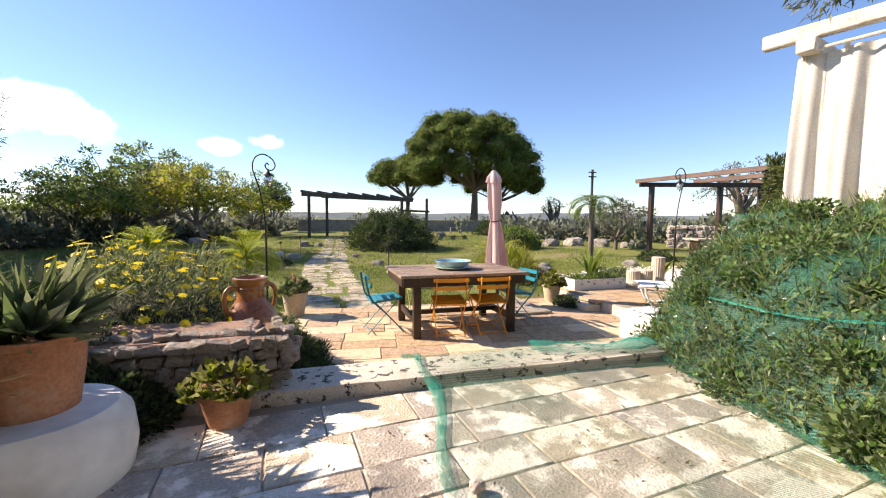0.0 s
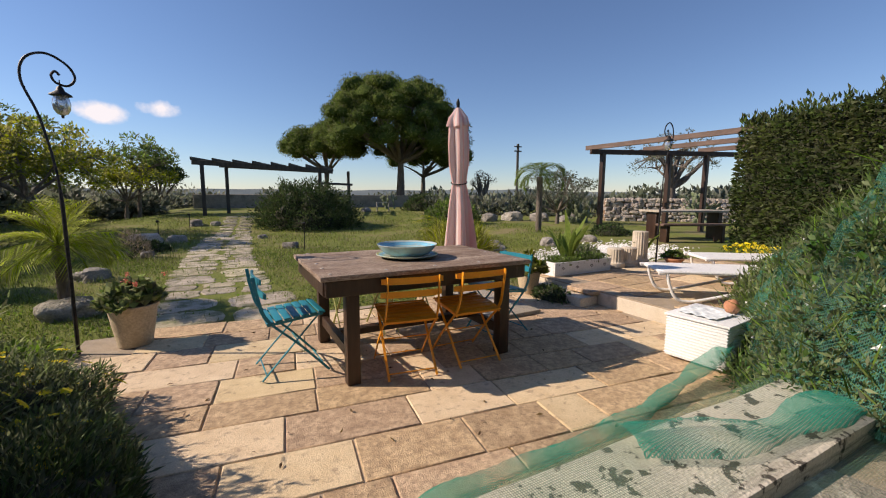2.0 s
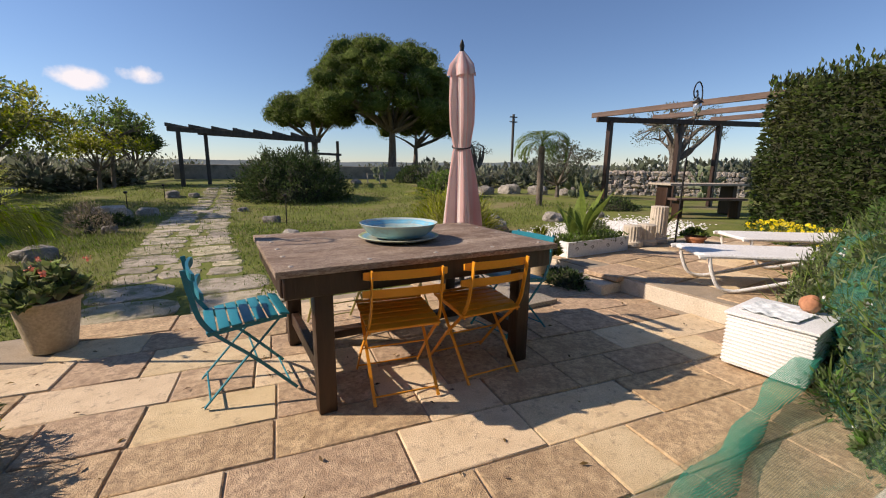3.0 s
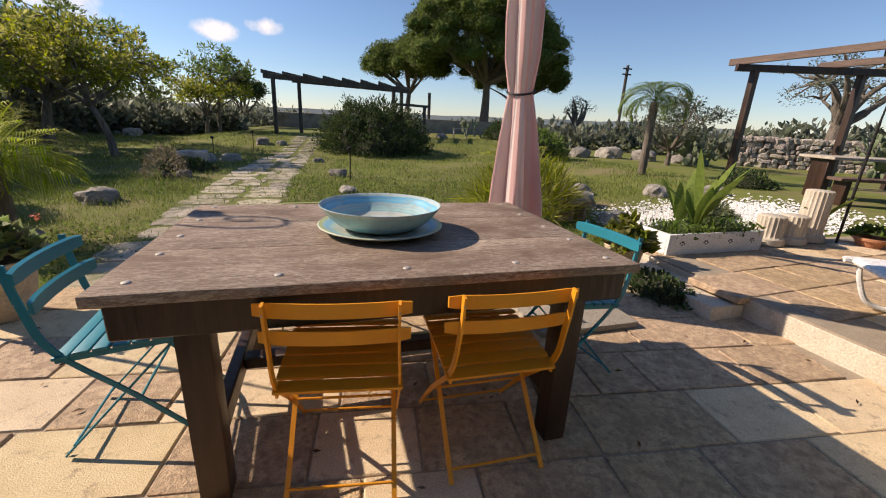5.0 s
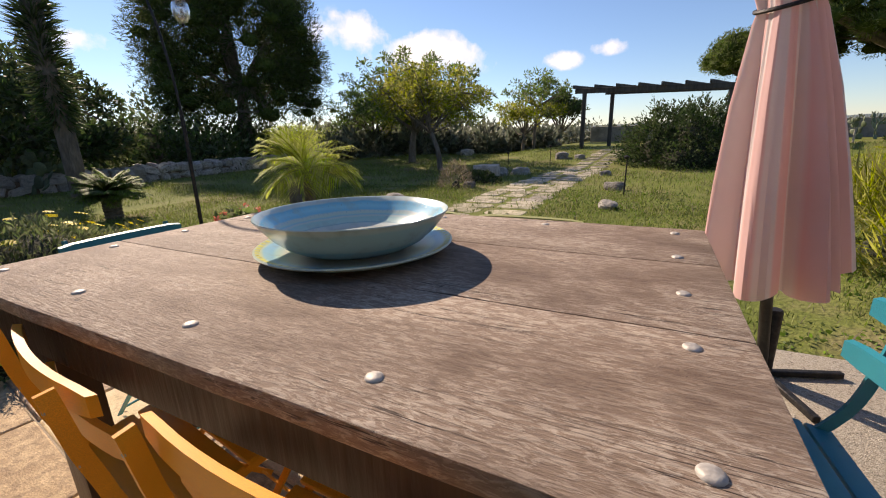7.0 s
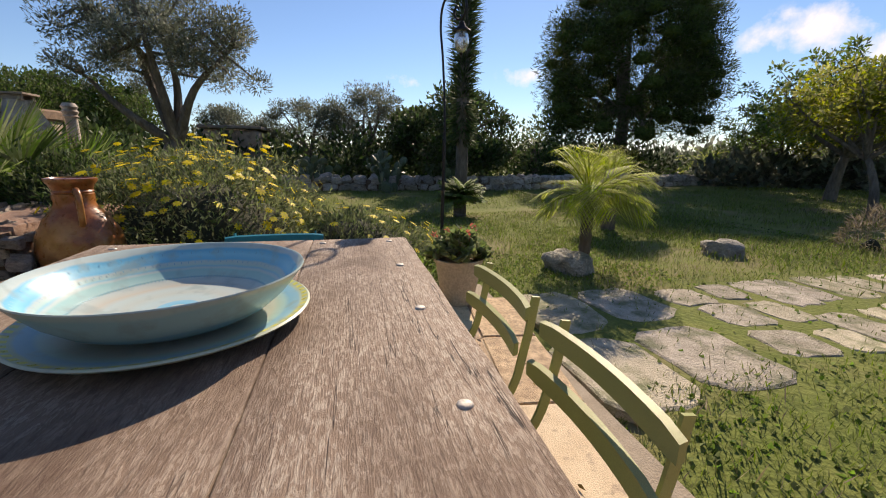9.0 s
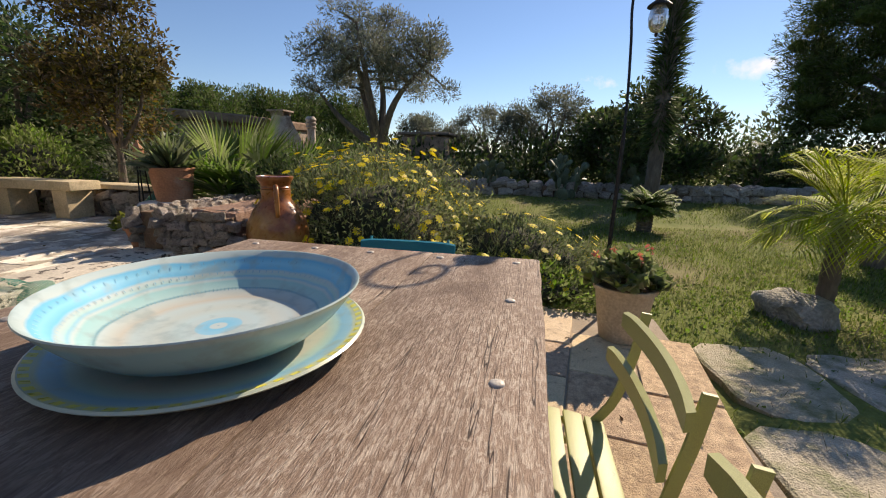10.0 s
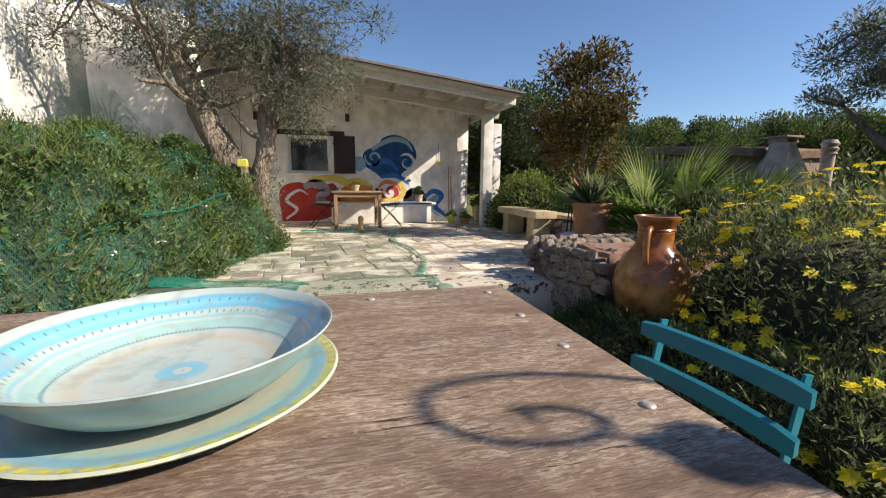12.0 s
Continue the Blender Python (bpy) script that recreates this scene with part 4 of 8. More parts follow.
def jar():
    t = thing("amphora", "tall brown glazed clay jar with two handles", "jar", pose(-1.545, -0.958, 0.12))
    b, rings = lathe(bmesh.new(), [(0.12, 0), (0.16, 0.06), (0.215, 0.22), (0.24, 0.36), (0.225, 0.46), (0.175, 0.56), (0.125, 0.62), (0.108, 0.66), (0.112, 0.72), (0.106, 0.725), (0.112, 0.735), (0.106, 0.745), (0.120, 0.78), (0.136, 0.80), (0.138, 0.82), (0.118, 0.825), (0.10, 0.80), (0.09, 0.70)], 40)
    part("body", close(b, rings), M_glaze, t)
    for a in (35, 215):
        q = pose(0, 0, 0, 0, 0, a)
        part("handle", tube(bmesh.new(), [q @ Vector(p) for p in arc([(0.105, 0, 0.735), (0.17, 0, 0.75), (0.215, 0, 0.70), (0.215, 0, 0.60), (0.19, 0, 0.53)], 5)], 0.019, 10), M_glaze, t)


jar()

# ---- white planter, broken columns, rattan box, sun loungers ----
planter = thing("planter", "long white wooden planter with low herbs and banana plants", "planter", pose(4.05, 1.80, DECK_Z, 0, 0, 1))
for y in (-0.17, 0.17):
    part("long_side", box(bmesh.new(), (0, y, 0.105), (1.16, 0.03, 0.21), 0.003), M_white_paint, planter)
for x in (-0.565, 0.565):
    part("end_side", box(bmesh.new(), (x, 0, 0.105), (0.03, 0.308, 0.21), 0.003), M_white_paint, planter)
part("soil", box(bmesh.new(), (0, 0, 0.08), (1.098, 0.308, 0.14)), M_earth, planter)
rng = np.random.default_rng(41)
p = np.stack([rng.uniform(-0.54, 0.54, 2200), rng.uniform(-0.19, 0.19, 2200), 0.15 + 0.11 * rng.uniform(0, 1, 2200)], 1)
leafy("herb_growth", leaf_quads(rng, p, 0.04, 0.4, out=np.tile([[0, 0, 1.0]], (2200, 1))), L_green, planter)


for x in (-0.42, -0.14, 0.16, 0.44):
    for dx, dz in ((-0.022, 0.125), (-0.008, 0.138), (0.010, 0.136), (0.024, 0.120), (0.0, 0.108)):
        b, rings = lathe(bmesh.new(), [(0.009, 0), (0.008, 0.0012)], 8)
        close(b, rings)
        b.transform(pose(x + dx, -0.185, dz, 90))
        part("painted_mark", b, M_iron, planter)


def column(m, h, label):
    b = bmesh.new()
    prof = [(0.155, 0), (0.16, 0.025), (0.15, 0.05), (0.152, 0.06), (0.14, 0.075)] + [(0.125, z) for z in np.linspace(0.09, h - 0.01, 6)] + [(0.11, h)]
    b, rings = lathe(bmesh.new(), prof[:5], 40)
    close(b, rings)
    t = thing("broken_column", label, "column", m, "broken columns")
    part("column_base", b, M_step, t)
    b, rings = lathe(bmesh.new(), prof[4:], 80, flute=20, wob=0.01)
    part("fluted_shaft", close(b, rings), M_step, t)


column(pose(4.97, 1.82, DECK_Z + 0.02), 0.30, "short stub of a fluted stone column")
column(pose(5.26, 1.80, DECK_Z + 0.02), 0.30, "short stub of a fluted stone column")
column(pose(5.62, 1.86, DECK_Z + 0.02), 0.55, "taller broken fluted stone column")

M_rattan = surf("white_woven_rattan", (0.70, 0.70, 0.68), (0.82, 0.82, 0.80), scale=60, rough=0.6, bump=0.8, fine=160, bump_d=0.004)
rattan = thing("rattan_table", "low white woven rattan box table", "side table", pose(2.80, -0.86, 0, 0, 0, 6))
part("woven_body", box(bmesh.new(), (0, 0, 0.185), (0.50, 0.44, 0.33), 0.015, seg=2), M_rattan, rattan)
for zz in np.linspace(0.045, 0.33, 13):
    part("weave_band", box(bmesh.new(), (0, 0, zz), (0.508, 0.448, 0.012), 0.004), M_rattan, rattan)
part("top", box(bmesh.new(), (0, 0, 0.358), (0.53, 0.47, 0.018), 0.006, seg=2), M_rattan, rattan)
b = bmesh.new()
bmesh.ops.create_icosphere(b, subdivisions=3, radius=0.055)
for v in b.verts:
    v.co *= 1 + 0.12 * noise.noise(v.co * 30)
    v.co.z *= 1.1
solo("clay_ornament", b, M_terracotta, "rough orange terracotta ball ornament", "ornament", pose(2.95, -0.93, 0.425))
b = bmesh.new()
bmesh.ops.create_grid(b, x_segments=20, y_segments=20, size=0.15)
for v in b.verts:
    v.co.z = 0.012 + 0.016 * noise.noise(Vector((v.co.x * 22, v.co.y * 22, 1)))
M_cloth = surf("pale_cloth", (0.66, 0.70, 0.70), (0.76, 0.80, 0.80), scale=10, rough=0.95, bump=0.2)
solo("cloth", b, M_cloth, "crumpled pale cloth lying on the rattan table", "cloth", pose(2.76, -0.84, 0.371))


def lounger(m):
    t = thing("sun_lounger", "white metal sun lounger with a stretched mesh bed", "lounger", m, "sun loungers")
    for s in (-0.29, 0.29):
        part("side_rail", tube(bmesh.new(), arc([(0.0, s, 0.31), (0.03, s, 0.33), (1.1, s, 0.33), (1.85, s, 0.36)], 6), 0.018, 8), M_white_paint, t)
        part("leg", tube(bmesh.new(), arc([(0.03, s, 0.33), (0.06, s, 0.20), (0.13, s, 0.06), (0.24, s, 0.02), (0.40, s, 0.045), (1.0, s, 0.19), (1.6, s, 0.34)], 6), 0.017, 8), M_white_paint, t)
    for x in (0.0, 1.85):
        part("end_rail", tube(bmesh.new(), [(x, -0.29, 0.32 + 0.02 * x), (x, 0.29, 0.32 + 0.02 * x)], 0.018, 8), M_white_paint, t)
    b = bmesh.new()
    bmesh.ops.create_grid(b, x_segments=24, y_segments=8, size=0.5, matrix=Matrix.Translation((0.93, 0, 0.345)) @ Matrix.Diagonal((1.84, 0.575, 1, 1)))
    for v in b.verts:
        v.co.z += 0.018 * max(0, v.co.x - 1.0) - 0.012 * (1 - (v.co.y / 0.29) ** 2)
    bmesh.ops.solidify(b, geom=b.faces[:], thickness=0.008)
    part("mesh_bed", b, M_white_paint, t)
    return t


lo = lounger(pose(3.66, 0.24, DECK_Z + 0.02, 0, 0, -36))
copy_thing(lo, pose(5.05, 0.55, DECK_Z + 0.02, 0, 0, -34))


# ---- growing things ----
def ball(rng, n, shell=0.45):
    d = unit(rng.normal(size=(n, 3)))
    return d * (rng.uniform(0, 1, (n, 1)) ** shell)


def tree(name, label, base, clumps, trunk_r, fork, leafmat, per, size, aspect=0.4, seed=0, mains=5, bark=None, droop=0.0, up=0.3, twigs=True, sway=0.15, shell=0.5, core=0.0):
    """A tapered trunk to the fork, limbs to some clumps, twigs to the rest, and leaves round every clump (centre, radii)."""
    rng, bark = np.random.default_rng(seed), bark or M_bark
    t = thing(name, label, "tree", pose(*base))
    fork = Vector(fork)
    line = arc([(0, 0, -0.15), (fork.x * 0.3 + sway * trunk_r, fork.y * 0.3 - sway * trunk_r, fork.z * 0.5), fork], 5)
    part("trunk", tube(bmesh.new(), line, [trunk_r * (1.35 - 0.6 * i / (len(line) - 1)) if i else trunk_r * 1.6 for i in range(len(line))], 12), bark, t)
    order = sorted(range(len(clumps)), key=lambda k: -(Vector(clumps[k][0]) - fork).length)
    nodes = [fork]
    step = max(1, len(order) // mains)
    for k in order[::step][:mains]:
        c = Vector(clumps[k][0])
        mid = fork.lerp(c, 0.5) + Vector(rng.normal(0, 0.08, 3)) * (c - fork).length
        pts = arc([fork - Vector((0, 0, trunk_r)), mid, c], 5)
        part("limb", tube(bmesh.new(), pts, [trunk_r * (0.62 - 0.5 * i / (len(pts) - 1)) for i in range(len(pts))], 8), bark, t)
        nodes += pts[2:]
    if twigs:
        b = bmesh.new()
        for c, r in clumps:
            c = Vector(c)
            a = min(nodes, key=lambda q: (q - c).length)
            if (a - c).length > 0.05:
                tube(b, [a, a.lerp(c, 0.5) + Vector(rng.normal(0, 0.06, 3)) * (a - c).length, c], [trunk_r * 0.2, trunk_r * 0.14, trunk_r * 0.06], 5)
        tagged(part("twig_mass", b, bark, t), kind="stuff")
    vs = []
    for c, r in clumps:
        r = np.array(r if hasattr(r, "__len__") else (r, r, r))
        o = ball(rng, per, shell)
        p = np.array(c) + o * r
        out = unit(o + np.array([0, 0, up]))
        vs.append(leaf_quads(rng, p, size, aspect, droop, out, 0.8))
    leafy("crown", np.concatenate(vs), leafmat, t)
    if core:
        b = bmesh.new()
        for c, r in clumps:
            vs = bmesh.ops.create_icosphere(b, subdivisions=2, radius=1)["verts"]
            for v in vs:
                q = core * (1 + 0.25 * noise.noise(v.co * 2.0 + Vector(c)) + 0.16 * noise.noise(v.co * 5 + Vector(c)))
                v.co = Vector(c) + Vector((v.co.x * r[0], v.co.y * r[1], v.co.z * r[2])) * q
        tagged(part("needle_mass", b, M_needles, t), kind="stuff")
    return t


def dome_clumps(rng, n, c, radii, r, flat=0.0, low=-0.2, inner=0.25):
    """Clump places over an uneven dome."""
    out = []
    while len(out) < n:
        d = rng.normal(size=3)
        d /= np.linalg.norm(d)
        if d[2] < low:
            continue
        q = 1 - inner * rng.uniform() ** 2
        p = np.array(c) + d * np.array(radii) * q * rng.uniform(0.82, 1.06)
        out.append((tuple(p), r * rng.uniform(0.65, 1.3) * np.array([1, 1, 0.75])))
    return out


def shrub(name, label, c, radii, leafmat, n, size, seed, aspect=0.4, lump=0.2, category="shrub", droop=0.0, core=0.82, kind=""):
    rng = np.random.default_rng(seed)
    t = thing(name, label, category, pose(*c), kind=kind)
    # solid core behind the leaves; the shade between them is in its colour
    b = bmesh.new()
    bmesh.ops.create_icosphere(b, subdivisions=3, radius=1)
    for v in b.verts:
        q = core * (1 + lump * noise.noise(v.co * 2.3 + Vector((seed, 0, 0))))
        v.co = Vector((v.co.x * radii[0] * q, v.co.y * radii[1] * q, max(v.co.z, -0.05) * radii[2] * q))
    part("shade_core", b, M_darkcore, t)
    d = unit(rng.normal(size=(n, 3)))
    d[:, 2] = np.abs(d[:, 2])
    lumps = np.array([noise.noise(Vector(v) * 2.3 + Vector((seed, 0, 0))) + 0.5 * noise.noise(Vector(v) * 6.1) for v in d])[:, None]
    p = d * np.array(radii) * (1 + lump * lumps) * (0.84 + 0.2 * rng.uniform(0, 1, (n, 1)))
    vs = [leaf_quads(rng, p, size, aspect, droop, d + np.array([0, 0, 0.3]), 0.9)]
    k = rng.integers(0, n, max(12, n // 90))
    k = k[d[k, 2] > 0.1]
    run = rng.uniform(0.10, 0.30, (len(k), 1)) * min(radii)
    way = unit(d[k] + np.array([0, 0, 0.7]) + rng.normal(0, 0.25, (len(k), 3)))
    for f in np.linspace(0.1, 1, 9):
        vs.append(leaf_quads(rng, p[k] + way * run * f, size * (1.1 - 0.4 * f), aspect, droop, way, 0.8))
    leafy("foliage", np.concatenate(vs), leafmat, t)
    return t, p, d


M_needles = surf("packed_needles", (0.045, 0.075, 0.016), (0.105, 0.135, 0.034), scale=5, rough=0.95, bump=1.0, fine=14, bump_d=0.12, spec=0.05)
# near-black colour that stands for the shade deep inside foliage
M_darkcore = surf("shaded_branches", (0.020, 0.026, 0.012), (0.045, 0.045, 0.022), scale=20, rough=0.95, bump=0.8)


def frond_quads(rng, base, az, el, length, bend, pairs, ll, width, vee=0.5):
    """A feather leaf: the leaflets as quads, and the line of its stalk."""
    out, line = [], []
    h = np.array([math.cos(az), math.sin(az), 0])
    s = np.array([-math.sin(az), math.cos(az), 0])
    p, e = np.array(base, float), el
    for k in range(pairs):
        f = k / (pairs - 1)
        d = h * math.cos(e) + np.array([0, 0, 1]) * math.sin(e)
        line.append(tuple(p))
        if f > 0.12:
            q = ll * (math.sin(math.pi * min(1, 0.12 + f * 0.9)) ** 0.6) * rng.uniform(0.85, 1.1)
            for sg in (-1, 1):
                u = d * 0.75 + s * sg * 0.9 + np.array([0, 0, vee * 0.3 - 0.35 * f])
                u /= np.linalg.norm(u)
                w = np.cross(u, [0, 0, 1.0])
                w = w / (np.linalg.norm(w) + 1e-6) * width
                m = p + u * q * 0.5 + np.array([0, 0, 0.02])
                tip = p + u * q + np.array([0, 0, -0.18 * q])
                out.append([p, m - w, tip, m + w])
        p = p + d * length / pairs
        e -= bend / pairs
    return out, line


def feather_palm(name, label, base, trunk_h, trunk_r, count, length, ll, seed, leafmat, bend=1.5, lean=(0, 0), pairs=26, width=0.012, el=(0.1, 1.35)):
    rng = np.random.default_rng(seed)
    t = thing(name, label, "palm", pose(*base))
    top = Vector((lean[0], lean[1], trunk_h))
    pts = arc([(0, 0, -0.05), (lean[0] * 0.3, lean[1] * 0.3, trunk_h * 0.5), top], 8)
    b = bmesh.new()
    tube(b, pts, [trunk_r * (1.15 + 0.16 * (i % 2)) for i in range(len(pts))], 12)
    part("trunk", b, M_bark, t)
    vs, stalks = [], bmesh.new()
    for k in range(count):
        q, line = frond_quads(rng, top, k * 2.4 + rng.uniform(-0.3, 0.3), rng.uniform(*el), length * rng.uniform(0.8, 1.1), bend * rng.uniform(0.8, 1.2), pairs, ll, width)
        vs += q
        tube(stalks, line[::3] + [line[-1]], 0.006, 4)
    leafy("fronds", np.array(vs), leafmat, t)
    tagged(part("stalk_mass", stalks, leafmat, t), kind="stuff")
    return t


def rock_mesh(seed, sx, sy, sz, sub=2, rough=0.25):
    b = bmesh.new()
    bmesh.ops.create_icosphere(b, subdivisions=sub, radius=1)
    for v in b.verts:
        d = v.co.copy()
        q = 1 + rough * noise.noise(d * 1.4 + Vector((seed * 3.1, 0, 0))) + 0.5 * rough * noise.noise(d * 3.5 + Vector((seed, 5, 0)))
        m = max(abs(d.x), abs(d.y), abs(d.z))
        d = d / (0.55 + 0.45 * m)
        v.co = Vector((d.x * sx * q, d.y * sy * q, d.z * sz * q))
    return b


def rock(x, y, s, seed, label="weathered grey limestone boulder in the grass", flat=0.6, sink=0.25):
    z = ground_z(x, y)
    return solo("boulder", rock_mesh(seed, s, s * 0.75, s * flat, 3), M_boulder, label, "boulder", pose(x, y, z + s * flat * (1 - 2 * sink) * 0.6, 0, 0, seed * 47), "boulders in the lawn")


# umbrella pines on the far side of the lawn: rounded tufts packed over a broad dome, flat beneath
def pine_tufts(g, n, c, radii, r, low):
    """Tuft places spread evenly over a dome, the lowest ones along its rim."""
    out = []
    for k in range(n):
        z = low + (1 - low) * (k + 0.5) / n
        a = k * 2.39996 + g.uniform(-0.35, 0.35)
        h = math.sqrt(max(0.0, 1 - z * z))
        q = g.uniform(0.78, 1.08)
        p = np.array(c) + np.array([math.cos(a) * h * radii[0], math.sin(a) * h * radii[1], z * radii[2]]) * q
        s = r * g.uniform(0.7, 1.25)
        out.append((tuple(p), np.array([s, s, s * 0.72])))
    return out


rng = np.random.default_rng(101)
PX, PY = 12.6, 30.0
pz = ground_z(PX, PY)
cl = pine_tufts(rng, 230, (-0.6, 0, 5.3), (5.7, 5.4, 4.7), 0.86, -0.12)
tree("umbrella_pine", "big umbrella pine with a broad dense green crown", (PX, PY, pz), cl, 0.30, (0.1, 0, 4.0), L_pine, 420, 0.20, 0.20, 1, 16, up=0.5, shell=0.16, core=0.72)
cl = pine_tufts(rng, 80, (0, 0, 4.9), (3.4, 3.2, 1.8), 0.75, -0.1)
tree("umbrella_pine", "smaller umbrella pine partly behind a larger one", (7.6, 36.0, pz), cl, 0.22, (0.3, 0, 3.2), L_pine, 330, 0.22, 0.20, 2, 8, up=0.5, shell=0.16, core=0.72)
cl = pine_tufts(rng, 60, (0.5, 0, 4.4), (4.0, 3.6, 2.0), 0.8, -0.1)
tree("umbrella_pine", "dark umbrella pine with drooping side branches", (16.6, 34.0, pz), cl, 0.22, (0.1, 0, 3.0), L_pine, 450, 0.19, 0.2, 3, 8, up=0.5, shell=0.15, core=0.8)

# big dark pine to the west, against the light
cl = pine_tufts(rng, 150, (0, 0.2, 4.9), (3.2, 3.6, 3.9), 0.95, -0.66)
# the darker hedge leaf puts the backlit shade into the crown's colour
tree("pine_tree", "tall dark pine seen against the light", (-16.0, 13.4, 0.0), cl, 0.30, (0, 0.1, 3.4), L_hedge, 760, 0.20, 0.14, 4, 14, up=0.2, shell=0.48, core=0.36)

# fruit trees along the west lawn
def loose_tree(label, base, h0, h1, rx, ry, n, leafmat, per, size, seed, fork, r=0.09, cr=0.5, aspect=0.42, low=-0.5):
    g = np.random.default_rng(seed)
    c = dome_clumps(g, int(n * 1.9), (fork[0], fork[1], (h0 + h1) / 2), (rx, ry, (h1 - h0) / 2), cr * 0.62, low=low, inner=0.85)
    return tree("tree", label, (base[0], base[1], ground_z(*base)), c, r, fork, leafmat, int(per * 0.42), size * 0.86, aspect, seed, 9)


loose_tree("young tree with yellow-green autumn leaves", (-4.7, 11.6), 1.0, 3.3, 1.8, 1.7, 62, L_yellowg, 200, 0.12, 51, (-0.35, 0, 1.3), 0.075, 0.42)
loose_tree("leafy garden tree with an airy green crown", (-7.6, 14.6), 0.8, 4.2, 3.0, 2.4, 80, L_green, 190, 0.15, 52, (0.2, 0, 1.4), 0.13, 0.5)
loose_tree("broad yellow-green tree at the lawn's edge", (-9.6, 18.5), 0.5, 3.0, 2.2, 2.0, 50, L_yellowg, 170, 0.15, 510, (0, 0, 1.0), 0.1, 0.5)
loose_tree("dense dark green garden tree", (-11.5, 17.5), 0.5, 3.3, 2.6, 2.6, 50, L_green, 170, 0.17, 53, (0.0, 0, 1.0), 0.13, 0.6)
loose_tree("slender multi-stemmed tree with feathery yellow-green leaves", (-4.6, 20.6), 1.0, 2.5, 1.9, 1.6, 34, L_yellowg, 130, 0.16, 54, (0.1, 0, 0.9), 0.07, 0.45)
loose_tree("feathery green crown rising over a yellowing tree", (-4.2, 21.2), 1.9, 3.7, 1.7, 1.4, 26, L_green, 110, 0.17, 55, (0.2, 0, 2.2), 0.07, 0.42)
loose_tree("dark round tree behind the garden wall", (-4.2, 28.0), 0.8, 3.4, 1.9, 1.6, 34, L_dark, 200, 0.2, 56, (0, 0, 0.9), 0.12, 0.55)
loose_tree("bare-branched old tree by the far wall", (18.6, 26.5), 0.9, 3.1, 1.5, 1.3, 16, L_dry, 60, 0.15, 57, (0.1, 0, 1.0), 0.26, 0.4)
loose_tree("grey-leaved shrub tree by the pergola", (11.0, 9.5), 0.4, 2.1, 1.5, 1.2, 30, L_olive, 150, 0.10, 58, (0, 0, 0.5), 0.07, 0.4)
loose_tree("old olive tree behind the timber pergola", (17.5, 9.2), 1.6, 4.1, 2.3, 1.8, 30, L_olive, 110, 0.11, 59, (0.1, 0, 1.7), 0.24, 0.45)

# shrubs on the lawn
shrub("shrub", "broad dark green shrub growing into the pergola", (2.35, 14.4, -0.05), (1.9, 1.6, 1.75), L_dark, 15000, 0.10, 61, lump=0.42, core=0.7)
shrub("shrub", "bushy bright green shrub on the lawn", (7.2, 11.2, 0.1), (1.1, 1.0, 1.0), L_green, 3500, 0.12, 62)
shrub("shrub", "round clipped dark shrub near the far wall", (10.5, 20.5, 0.3), (1.4, 1.2, 1.1), L_dark, 3000, 0.14, 63)
shrub("shrub", "low rosemary clump spilling over the step", (-1.32, -0.90, 0.0), (0.42, 0.54, 0.33), L_dark, 7000, 0.055, 64, aspect=0.16, lump=0.3)
shrub("shrub", "dry twiggy shrub beside the path", (-2.35, 7.7, -0.05), (0.35, 0.3, 0.55), L_dry, 900, 0.09, 65, aspect=0.15, core=0.3)
shrub("shrub", "low dark plant at a boulder", (-2.3, 8.9, -0.05), (0.5, 0.4, 0.25), L_dark, 900, 0.08, 66)
shrub("shrub", "low grey-green plant among white pebbles", (5.9, 3.4, 0.05), (0.4, 0.35, 0.22), L_grey, 900, 0.07, 67)
shrub("shrub", "heather-like dark tuft by the timber pergola", (8.9, 5.2, 0.2), (0.55, 0.5, 0.32), L_dark, 1200, 0.07, 68)
shrub("shrub", "dark leafy plant creeping on the paving", (3.05, 1.2, 0.0), (0.20, 0.30, 0.14), L_dark, 700, 0.05, 69)
shrub("shrub", "long green grasses at the lawn's edge", (3.4, 4.3, -0.05), (0.75, 0.7, 0.62), L_yellowg, 2600, 0.34, 70, aspect=0.04, core=0.4)
shrub("shrub", "weedy green growth at the edge of the paving", (-2.2, 0.9, 0.0), (0.55, 0.9, 0.22), L_green, 3500, 0.05, 71, core=0.6)
shrub("shrub", "dark ground cover below the stone wall", (-2.15, -2.12, 0.25), (0.35, 0.30, 0.32), L_dark, 2600, 0.05, 72)
shrub("shrub", "low yellow-green cushion shrub in the back garden", (-6.2, -2.6, 0.1), (1.0, 1.0, 0.75), L_yellowg, 4200, 0.06, 73)


